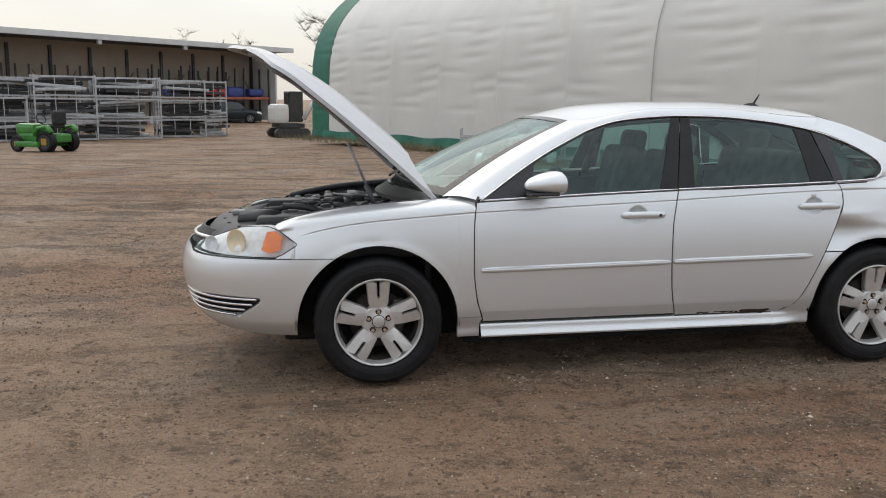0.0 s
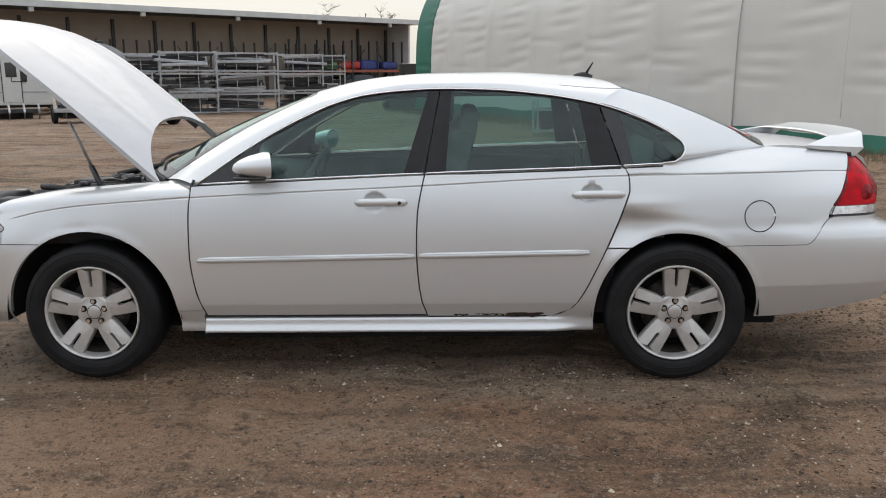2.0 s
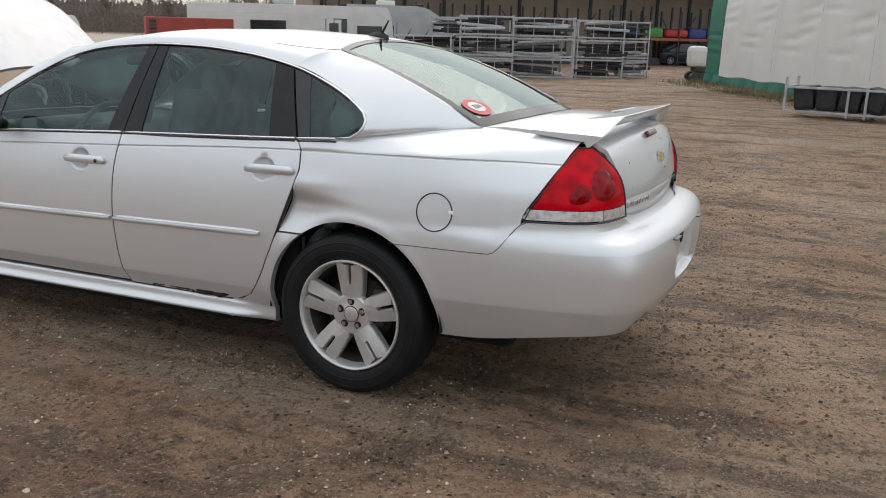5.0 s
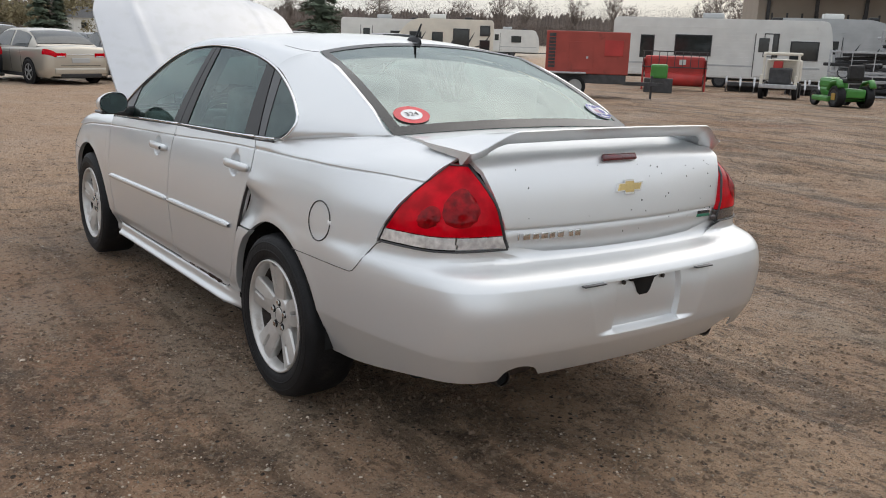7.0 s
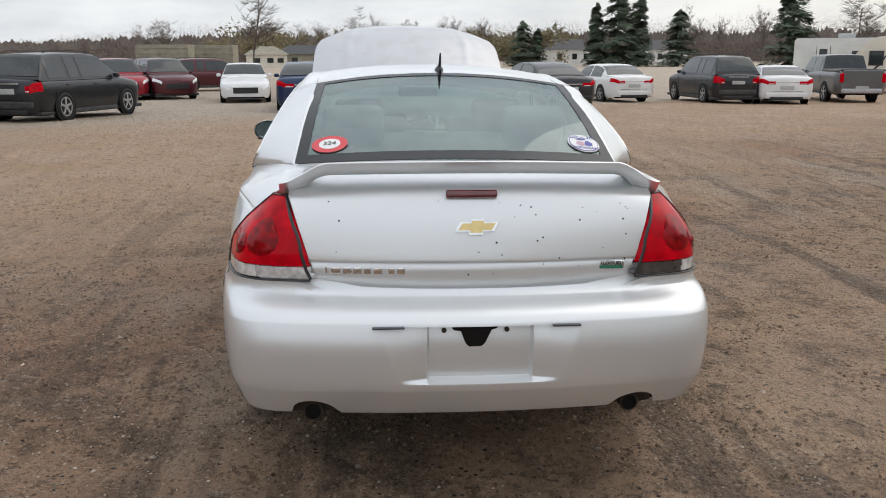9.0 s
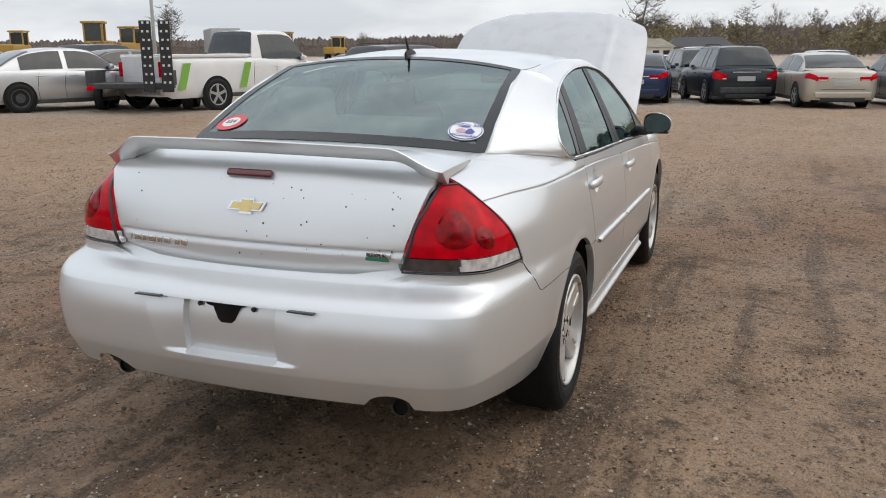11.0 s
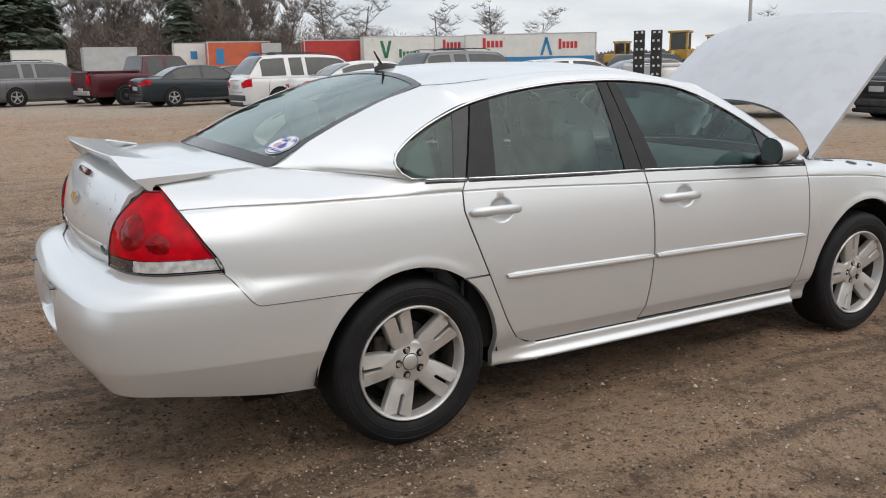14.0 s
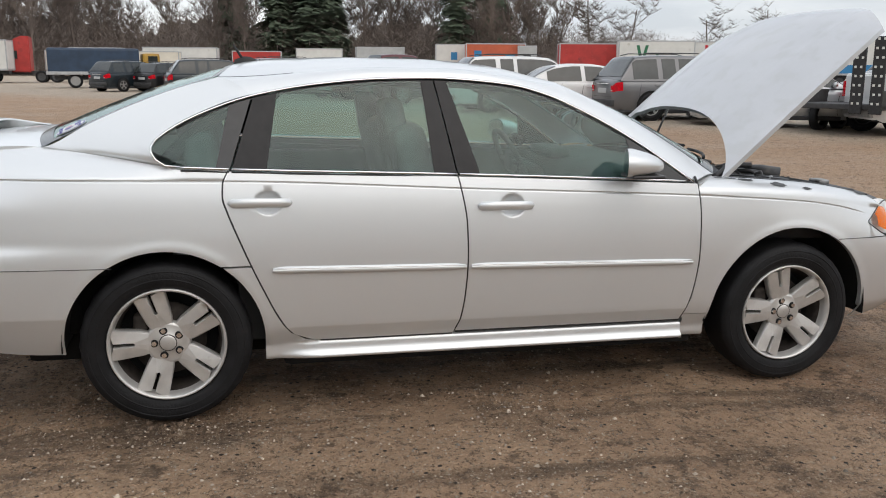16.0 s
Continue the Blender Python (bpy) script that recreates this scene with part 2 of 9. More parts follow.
def join(bm, b):
    me = bpy.data.meshes.new("tmp")
    b.to_mesh(me)
    b.free()
    bm.from_mesh(me)
    bpy.data.meshes.remove(me)
    return bm


def lathe(profile, steps=48, axis="y"):
    """Turns a profile of (radius, along) round the y axis."""
    P = [[(r * math.cos(k * math.tau / steps), a, r * math.sin(k * math.tau / steps)) for r, a in profile] for k in range(steps)]
    return sheet(P, close=True)


def prism(outline, y0, y1, bevel=0.0):
    """An outline in x, z drawn out from y0 to y1."""
    bm = bmesh.new()
    f = bm.faces.new([bm.verts.new((x, y0, z)) for x, z in outline])
    made = bmesh.ops.extrude_face_region(bm, geom=[f])["geom"]
    bmesh.ops.translate(bm, verts=[g for g in made if isinstance(g, bmesh.types.BMVert)], vec=(0, y1 - y0, 0))
    bmesh.ops.recalc_face_normals(bm, faces=bm.faces[:])
    if bevel:
        bmesh.ops.bevel(bm, geom=bm.edges[:], offset=bevel, segments=2, affect="EDGES")
    return bm


def lettering(text, size, depth=0.002):
    """The words as a bmesh in the x, y plane, centred."""
    cu = bpy.data.curves.new("words", "FONT")
    cu.body, cu.size, cu.extrude, cu.align_x, cu.align_y = text, size, depth, "CENTER", "CENTER"
    ob = bpy.data.objects.new("words", cu)
    scene.collection.objects.link(ob)
    bpy.context.view_layer.update()
    me = bpy.data.meshes.new_from_object(ob)
    bpy.data.objects.remove(ob)
    bm = bmesh.new()
    bm.from_mesh(me)
    return bm

# ---- ground ----
TILT_X, TILT_Y = 0.0132, -0.012   # the slope on which the sedan stands


def ground_z(x, y):
    """The lie of the land: a slight slope under the sedan, a shallow fall to the north and west, a rise to the south."""
    r = np.hypot(x, y)
    az = np.degrees(np.arctan2(y, x)) % 360
    far = np.interp(az, [0, 60, 100, 150, 180, 200, 218, 236, 300, 360], [0, -0.3, -0.42, -0.42, -0.30, -0.25, 0.07, 0.18, 0.18, 0])
    return (TILT_X * x + TILT_Y * y) * (1 - sstep(3, 9, r)) + np.where(far < 0, far * sstep(10, 42, r), far * sstep(8, 22, r))


def dirt_material():
    m = bpy.data.materials.new("packed_dirt")
    m.use_nodes = True
    t = m.node_tree
    p = t.nodes["Principled BSDF"]
    co = t.nodes.new("ShaderNodeTexCoord")

    def noise_node(scale, detail=5.0, stretch=None, rough=0.55):
        n = t.nodes.new("ShaderNodeTexNoise")
        n.inputs["Scale"].default_value, n.inputs["Detail"].default_value, n.inputs["Roughness"].default_value = scale, detail, rough
        src = co.outputs["Object"]
        if stretch:
            mp = t.nodes.new("ShaderNodeMapping")
            mp.inputs["Scale"].default_value = stretch[0]
            mp.inputs["Rotation"].default_value = (0, 0, radians(stretch[1]))
            t.links.new(src, mp.inputs[0])
            src = mp.outputs[0]
        t.links.new(src, n.inputs["Vector"])
        return n.outputs[0]

    def ranged(sock, lo, hi, a=0.0, b=1.0):
        r = t.nodes.new("ShaderNodeMapRange")
        for k, v in zip(("From Min", "From Max", "To Min", "To Max"), (lo, hi, a, b)):
            r.inputs[k].default_value = v
        t.links.new(sock, r.inputs[0])
        return r.outputs[0]

    def mix(a, b, fac):
        x = t.nodes.new("ShaderNodeMix")
        x.data_type = "RGBA"
        for sock, val in ((x.inputs["Factor"], fac), (x.inputs["A"], a), (x.inputs["B"], b)):
            if isinstance(val, bpy.types.NodeSocket):
                t.links.new(val, sock)
            else:
                sock.default_value = val if not isinstance(val, tuple) else (*val, 1)
        return x.outputs["Result"]

    def specks(scale, share, reach):
        """Single grains: the middles of some cells of a Voronoi pattern."""
        v = t.nodes.new("ShaderNodeTexVoronoi")
        v.inputs["Scale"].default_value = scale
        t.links.new(co.outputs["Object"], v.inputs["Vector"])
        pick = t.nodes.new("ShaderNodeSeparateColor")
        t.links.new(v.outputs["Color"], pick.inputs[0])
        m_ = t.nodes.new("ShaderNodeMath")
        m_.operation = "MULTIPLY"
        t.links.new(ranged(v.outputs["Distance"], reach * 0.75, reach, 1.0, 0.0), m_.inputs[0])
        t.links.new(ranged(pick.outputs[0], 1 - share, 1 - share + 0.01), m_.inputs[1])
        return m_.outputs[0]

    col = mix((0.345, 0.218, 0.136), (0.535, 0.360, 0.230), ranged(noise_node(0.55), 0.35, 0.65))
    col = mix(col, (0.313, 0.163, 0.093), ranged(noise_node(0.28, 4.0), 0.50, 0.64, 0.0, 0.85))
    col = mix(col, (0.091, 0.061, 0.041), ranged(noise_node(1.5, 9.0, rough=0.68), 0.50, 0.63, 0.0, 0.72))
    col = mix(col, (0.414, 0.330, 0.242), ranged(noise_node(0.16, 4.0, ((1.010, 3.940, 0.930), 8)), 0.53, 0.66, 0.0, 0.75))
    # dark streaks painted in for wheel tracks, whose relief shades too faintly
    col = mix(col, (0.121, 0.079, 0.051), ranged(noise_node(0.9, 5.0, ((0.303, 3.152, 0.930), -12)), 0.55, 0.62, 0.0, 0.66))
    col = mix(col, (0.101, 0.067, 0.044), ranged(noise_node(1.1, 5.0, ((0.222, 2.758, 0.930), 62)), 0.56, 0.63, 0.0, 0.6))
    col = mix(col, (0.066, 0.044, 0.031), ranged(noise_node(5.0, 9.0, rough=0.75), 0.57, 0.64, 0.0, 0.7))
    col = mix(col, (0.475, 0.374, 0.270), ranged(noise_node(60, 5.0, rough=0.85), 0.56, 0.61, 0.0, 0.8))
    col = mix(col, (0.051, 0.032, 0.020), ranged(noise_node(34, 6.0, rough=0.85), 0.54, 0.60, 0.0, 0.85))
    col = mix(col, (0.505, 0.424, 0.326), specks(46, 0.07, 0.30))
    col = mix(col, (0.035, 0.025, 0.018), specks(33, 0.10, 0.34))
    col = mix(col, (0.424, 0.345, 0.260), specks(95, 0.12, 0.32))
    # the pale gravelled part of the yard towards the parked cars
    far_side = t.nodes.new("ShaderNodeVectorMath")
    far_side.operation = "DOT_PRODUCT"
    far_side.inputs[1].default_value = (-0.80, -0.60, 0.0)
    t.links.new(co.outputs["Object"], far_side.inputs[0])
    ragged = t.nodes.new("ShaderNodeMath")
    ragged.operation = "MULTIPLY_ADD"
    ragged.inputs[1].default_value = 9.0
    t.links.new(noise_node(0.35, 6.0), ragged.inputs[0])
    t.links.new(far_side.outputs["Value"], ragged.inputs[2])
    # tan soil, lifted to paint in how bright it looks at grazing angles
    col = mix(col, (0.52, 0.355, 0.235), ranged(ragged.outputs[0], 5.8, 10.5, 0.0, 0.85))
    col = mix(col, (0.50, 0.43, 0.345), ranged(ragged.outputs[0], 18.0, 22.0, 0.0, 0.8))
    # dark and pale mottle that paints in the shading of lumps
    col = mix(col, (0.091, 0.061, 0.041), ranged(noise_node(8, 8.0, rough=0.75), 0.55, 0.61, 0.0, 0.65))
    col = mix(col, (0.444, 0.335, 0.237), ranged(noise_node(15, 7.0, rough=0.75), 0.56, 0.63, 0.0, 0.6))
    t.links.new(col, p.inputs["Base Color"])
    t.links.new(ranged(noise_node(0.7), 0.35, 0.65, 0.52, 0.85), p.inputs["Roughness"])
    p.inputs["Specular IOR Level"].default_value = 0.28
    last = None
    for scale, dist, strength in ((6, 0.08, 1.0), (24, 0.04, 1.0), (90, 0.014, 1.0)):
        b = t.nodes.new("ShaderNodeBump")
        b.inputs["Strength"].default_value, b.inputs["Distance"].default_value = strength, dist
        t.links.new(noise_node(scale, 5.0, rough=0.65), b.inputs["Height"])
        if last:
            t.links.new(last, b.inputs["Normal"])
        last = b.outputs[0]
    t.links.new(last, p.inputs["Normal"])
    return m


DIRT = dirt_material()


def smooth_noise(x, y, cell, seed):
    """Value noise on a lattice."""
    rng = np.random.RandomState(seed)
    tab = rng.rand(64, 64)
    u, v = x / cell, y / cell
    i, j = np.floor(u).astype(int), np.floor(v).astype(int)
    fu, fv = u - i, v - j
    fu, fv = fu * fu * (3 - 2 * fu), fv * fv * (3 - 2 * fv)
    g = lambda a, b: tab[a % 64, b % 64]
    return (g(i, j) * (1 - fu) + g(i + 1, j) * fu) * (1 - fv) + (g(i, j + 1) * (1 - fu) + g(i + 1, j + 1) * fu) * fv


def relief(x, y):
    """Lumps, hollows and wheel ruts of the yard, in metres."""
    r = np.hypot(x, y)
    near = 1 - 0.6 * sstep(8, 30, r)
    z = 0.04 * (smooth_noise(x, y, 1.1, 3) - 0.5) + 0.034 * (smooth_noise(x, y, 0.33, 5) - 0.5) + 0.022 * (smooth_noise(x, y, 0.13, 7) - 0.5)
    for a, c, w in ((8, 7.5, 0.22), (8, 9.2, 0.22), (-14, -6.2, 0.2), (-14, -7.9, 0.2), (62, -4.6, 0.18), (62, -6.3, 0.18)):
        d = -x * math.sin(radians(a)) + y * math.cos(radians(a)) - c + 0.5 * (smooth_noise(x, y, 6.0, 11) - 0.5)
        z = z - 0.03 * np.exp(-(d / w) ** 2) + 0.018 * np.exp(-((np.abs(d) - 2 * w) / w) ** 2)
    for a, c, w in ((-9, -2.95, 0.12), (-9, -3.35, 0.12), (74, 3.6, 0.13), (20, -4.6, 0.13)):
        d = -x * math.sin(radians(a)) + y * math.cos(radians(a)) - c + 0.25 * (smooth_noise(x, y, 3.0, 13) - 0.5)
        z = z - 0.012 * np.exp(-(d / w) ** 4) * (0.6 + 0.4 * np.cos(d * math.tau / 0.09))
    flat = 1 - np.exp(-((np.abs(x) - 1.41) / 0.3) ** 2 - ((np.abs(y) - 0.80) / 0.25) ** 2)
    return z * near * flat


def axis_steps(lo, hi, fine, far):
    core = list(np.arange(lo, hi, fine))
    a, s, left = lo, fine, []
    while a > -far:
        s *= 1.16
        a -= s
        left.append(a)
    a, s, right = hi, fine, []
    while a < far:
        s *= 1.16
        a += s
        right.append(a)
    return np.array(left[::-1] + core + right)


gx, gy = axis_steps(-6.5, 7.2, 0.036, 2500), axis_steps(-6.6, 6.6, 0.036, 2500)
GX, GY = np.meshgrid(gx, gy, indexing="ij")
GZ = ground_z(GX, GY) + relief(GX, GY) - 0.004
nx, ny = GX.shape
gme = bpy.data.meshes.new("ground")
idx = np.arange(nx * ny).reshape(nx, ny)
gf = np.stack([idx[:-1, :-1], idx[1:, :-1], idx[1:, 1:], idx[:-1, 1:]], -1).reshape(-1, 4)
gme.from_pydata(np.stack([GX, GY, GZ], -1).reshape(-1, 3).tolist(), [], gf.tolist())
gme.polygons.foreach_set("use_smooth", [True] * len(gme.polygons))
gme.materials.append(DIRT)
ground = tagged(new("ground", gme), "brown packed dirt yard with damp patches, wheel ruts and painted relief shading", "ground", kind="structure")


def scatter(name, count, size, spread, seed, mat, label):
    """Loose stones strewn on the ground, in one mesh."""
    rng = np.random.RandomState(seed)
    b = bmesh.new()
    bmesh.ops.create_cone(b, cap_ends=False, segments=5, radius1=1.0, radius2=0.35, depth=1.1)
    base = np.array([v.co for v in b.verts])
    bmesh.ops.contextual_create(b, geom=[v for v in b.verts if v.co.z > 0])
    bmesh.ops.triangulate(b, faces=b.faces[:])
    b.verts.index_update()
    tri = np.array([[v.index for v in f.verts] for f in b.faces])
    b.free()
    n = len(base)
    a, r = rng.rand(count) * math.tau, spread[0] + (spread[1] - spread[0]) * rng.rand(count) ** 0.8
    # stones gather in drifts, with bare ground between
    cx, cy = 0.8 + r * np.cos(a), r * np.sin(a)
    keep = smooth_noise(cx, cy, 0.9, seed) * 0.6 + smooth_noise(cx, cy, 0.3, seed + 1) * 0.4 > 0.40 + 0.2 * rng.rand(count)
    cx, cy = cx[keep], cy[keep]
    count = len(cx)
    s = size[0] * (size[1] / size[0]) ** (rng.rand(count) ** 2.2)
    v = base[None] * (1 + 0.9 * (rng.rand(count, n, 3) - 0.5)) * s[:, None, None]
    v = v * np.stack([np.ones(count), 0.6 + 0.5 * rng.rand(count), 0.45 + 0.3 * rng.rand(count)], -1)[:, None]
    q = rng.rand(count) * math.tau
    c, sn = np.cos(q)[:, None], np.sin(q)[:, None]
    v = np.stack([v[..., 0] * c - v[..., 1] * sn + cx[:, None], v[..., 0] * sn + v[..., 1] * c + cy[:, None],
                  v[..., 2] + (ground_z(cx, cy) + relief(cx, cy) + 0.15 * s)[:, None]], -1)
    V, F = [v.reshape(-1, 3)], [(tri[None] + (np.arange(count) * n)[:, None, None]).reshape(-1, 3)]
    me = bpy.data.meshes.new(name)
    me.from_pydata(np.concatenate(V).tolist(), [], np.concatenate(F).tolist())
    me.materials.append(mat)
    return tagged(new(name, me), label, "gravel", kind="stuff")


STONE = material("pale_stones", (0.40, 0.33, 0.26), 0.7, island=0.6)
DARK_STONE = material("dirt_clods", (0.180, 0.124, 0.085), 0.95, island=0.30)
scatter("pebbles", 5000, (0.005, 0.013), (0.8, 8.0), 14, STONE, "larger pale pebbles lying about the yard")
scatter("gravel", 85000, (0.0018, 0.0075), (0.6, 8.0), 4, STONE, "small pale stones strewn over the dirt")
scatter("dirt_clods", 60000, (0.003, 0.015), (0.6, 8.5), 9, DARK_STONE, "crumbly brown clods of damp soil on the yard")

# ---- the silver sedan: front towards -x, its left side towards -y ----
car = empty("silver_sedan", Matrix.Rotation(-math.atan(TILT_X), 4, "Y") @ Matrix.Rotation(math.atan(TILT_Y), 4, "X"),
            "silver four-door sedan with raised hood, standing on damp dirt", "car")
AX_F, AX_R, HUB = -1.405, 1.412, 0.335
half_w = smooth_curve([0.2, 0.24, 0.30, 0.40, 0.55, 0.65, 0.75, 0.85, 0.92, 1.0, 1.06, 1.1],
                      [0.82, 0.845, 0.866, 0.880, 0.892, 0.895, 0.890, 0.879, 0.868, 0.848, 0.828, 0.81])
nose_x = smooth_curve([0.2, 0.26, 0.34, 0.45, 0.58, 0.66, 0.72, 0.80, 0.90, 1.1], [-2.26, -2.34, -2.42, -2.47, -2.485, -2.47, -2.43, -2.34, -2.25, -2.2])
tail_x = smooth_curve([0.2, 0.30, 0.40, 0.50, 0.60, 0.68, 0.705, 0.725, 0.74, 0.76, 0.85, 0.95, 1.05, 1.1],
                      [2.45, 2.52, 2.575, 2.605, 2.615, 2.60, 2.58, 2.545, 2.49, 2.472, 2.476, 2.462, 2.40, 2.36])
FRONT = [(0, 0), (0.012, 0.2), (0.05, 0.42), (0.12, 0.62), (0.23, 0.775), (0.37, 0.88), (0.55, 0.95), (0.72, 0.98), (0.98, 0.997)]
REAR = [(-1.1, 1.0), (-0.85, 0.995), (-0.62, 0.983), (-0.40, 0.951), (-0.24, 0.915), (-0.13, 0.868), (-0.07, 0.78), (-0.038, 0.62), (-0.014, 0.36), (-0.003, 0.15), (0, 0)]
crease_z = smooth_curve([-1.9, -1.62, -1.42, -0.875, 0.19, 1.148, 1.985, 2.4], [0.775, 0.845, 0.872, 0.907, 0.95, 0.988, 0.995, 0.984])
belt_z = smooth_curve([-1.2, -0.9, 0.208, 1.128, 1.40, 2.4], [0.945, 0.958, 1.0, 1.026, 1.036, 1.04])
_contours = {}
HANDLES = ((0.015, 0.878), (1.035, 0.905))      # the hollows behind the door handles


def contour(z):
    """Half the plan outline at height z, from the middle of the nose to the middle of the tail: arrays x, y."""
    key = round(float(z), 4)
    if key not in _contours:
        w, a, b = half_w(z), nose_x(z), tail_x(z)
        pts = [(a + o, w * q) for o, q in FRONT] + [(x, w) for x in (-1.2, -0.6, 0.0, 0.6, 1.1)] + [(b + o, w * q) for o, q in REAR]
        pts = np.array(pts)
        top = sstep(0.88, 1.07, z) * sstep(1.75, 2.3, pts[:, 0]) * 0.09
        pts[:, 1] *= 1 - top
        ext = np.vstack([2 * pts[0] - pts[1], pts, 2 * pts[-1] - pts[-2]])
        out = []
        for i in range(1, len(ext) - 2):
            p0, p1, p2, p3 = ext[i - 1:i + 3]
            t = np.linspace(0, 1, 14, endpoint=False)[:, None]
            t0 = np.maximum(np.linalg.norm(p2 - p1), 1e-6)
            m1 = (p2 - p0) / (np.linalg.norm(p2 - p1) + np.linalg.norm(p1 - p0)) * t0
            m2 = (p3 - p1) / (np.linalg.norm(p3 - p2) + np.linalg.norm(p2 - p1)) * t0
            out.append(p1 * (2 * t**3 - 3 * t**2 + 1) + m1 * (t**3 - 2 * t**2 + t) + p2 * (3 * t**2 - 2 * t**3) + m2 * (t**3 - t**2))
        out = np.vstack(out + [pts[-1:]])
        out[:, 1] = np.maximum(out[:, 1], 0)
        _contours[key] = (np.maximum.accumulate(out[:, 0]), out[:, 1])
    return _contours[key]


def flare(x, z):
    d = 0.0
    for ax, r in ((AX_F, 0.425), (AX_R, 0.402)):
        q = math.hypot(x - ax, z - HUB)
        if z > 0.28:
            d += 0.003 * math.exp(-((q - r) / 0.020) ** 2)
    return d


def side(x, z, dent=False):
    """The body's half width at x, z."""
    X, Y = contour(z)
    y = float(np.interp(x, X, Y)) + flare(x, z)
    if -1.8 < x < 2.35:
        dz = abs(z - float(crease_z(x)))
        y -= 0.008 * max(0.0, 1 - dz / 0.0034) * float(sstep(-1.8, -1.7, x))
    if -1.02 < x < 1.12:
        y -= 0.34 * max(0.0, 0.385 - z)
    for hx, hz in HANDLES:
        q = ((x - hx + 0.03) / 0.054) ** 2 + ((z - hz) / 0.047) ** 2
        if q < 1:
            y -= 0.022 * (1 - q) ** 0.6
    if dent:
        y -= 0.034 * math.exp(-((x - 1.15) / 0.17) ** 2) * float(sstep(0.850 - 0.15 * max(0, x - 1.15), 0.775, z) * sstep(0.60, 0.75, z))
        y += 0.006 * math.exp(-((x - 1.20) / 0.16) ** 2 - ((z - 0.865) / 0.03) ** 2)
    return y


def seam_z(x):
    """Where the quarter panel ends and the rear bumper begins."""
    return 0.661 + 0.123 * float(sstep(2.01, 2.14, x))


def haunch(p, q, a, w=1.0):
    """A point on the rounded shoulder between the flank at p and the glass edge at q."""
    d = [q[i] - p[i] for i in range(3)]
    t0, t1 = (d[0], (1 - 0.55 * w) * d[1], (1 + 0.55 * w) * d[2]), (d[0], (1 + 0.5 * w) * d[1], (1 - 0.5 * w) * d[2])
    h = (2 * a**3 - 3 * a**2 + 1, a**3 - 2 * a**2 + a, 3 * a**2 - 2 * a**3, a**3 - a**2)
    return tuple(h[0] * p[i] + h[1] * t0[i] + h[2] * q[i] + h[3] * t1[i] for i in range(3))


def sided(P, s):
    P = np.array(P, float)
    P[..., 1] *= s
    return P


def arch(x, ax, r, floor):
    d = abs(x - ax)
    return HUB + math.sqrt(r * r - d * d) if d < r else floor


R_F, R_R = 0.417, 0.387
door_f = smooth_curve([0.25, 0.328, 0.377, 0.45, 0.632, 0.80, 0.956, 1.02], [-0.845, -0.852, -0.866, -0.888, -0.906, -0.904, -0.888, -0.86])
door_m = smooth_curve([0.25, 0.329, 0.40, 0.50, 0.647, 0.80, 0.964, 1.05], [0.235, 0.222, 0.200, 0.186, 0.179, 0.184, 0.212, 0.235])
door_r = smooth_curve([0.25, 0.313, 0.322, 0.345, 0.42, 0.53, 0.651, 0.775, 0.87, 0.926, 0.98, 1.03, 1.06], [0.72, 0.80, 0.855, 0.905, 0.965, 1.02, 1.075, 1.127, 1.164, 1.180, 1.178, 1.156, 1.142])
GAP = 0.0035


def rows_to_belt(x, lo, drop):
    """Heights up a door: the fold at its foot, close rows round the handle, the crease, the belt."""
    c, b = float(crease_z(x)), float(belt_z(x))
    h = c - drop
    return [lo, (lo + 0.383) / 2, 0.3835, 0.3865] + list(np.linspace(0.41, h - 0.062, 8)) + list(np.linspace(h - 0.054, h + 0.050, 21)) + [c - 0.0065, c - 0.0034, c - 0.0007, c + 0.0007, c + 0.0034] + list(np.linspace(c + 0.0065, b, 4))


def door_panel(a, b, lo_z, s, handle):
    hx, hz = handle
    drop = float(crease_z(hx)) - hz
    mid = (hx - 0.03 - float(a(hz))) / (float(b(hz)) - float(a(hz)))
    us = sorted(set(np.round(np.concatenate([np.linspace(0, 1, 26), np.linspace(mid - 0.062, min(1, mid + 0.062), 23)]), 4)))
    P = []
    for u in us:
        col = []
        x = a(0.6) + (b(0.6) - a(0.6)) * u
        for k in range(len(rows_to_belt(x, lo_z(x), drop))):
            x = a(0.6) + (b(0.6) - a(0.6)) * u
            z = rows_to_belt(x, lo_z(x), drop)[k]
            x = a(z) + GAP + (b(z) - a(z) - 2 * GAP) * u
            z = rows_to_belt(x, lo_z(x), drop)[k]
            col.append((x, side(x, z), z))
        P.append(col)
    return sheet(sided(P, s), (0, s, 0), 0.03, (0, -s, 0))


def glass_y(z):
    h = z - 1.0
    return 0.834 - 0.36 * h - 0.25 * h * h


dlo_top = smooth_curve([-0.87, -0.80, -0.74, -0.62, -0.485, -0.35, -0.23, -0.064, 0.10, 0.27, 0.5, 0.785, 1.045, 1.23, 1.363, 1.433],
                       [0.968, 1.015, 1.056, 1.135, 1.213, 1.280, 1.332, 1.376, 1.393, 1.401, 1.396, 1.370, 1.322, 1.260, 1.195, 1.145])


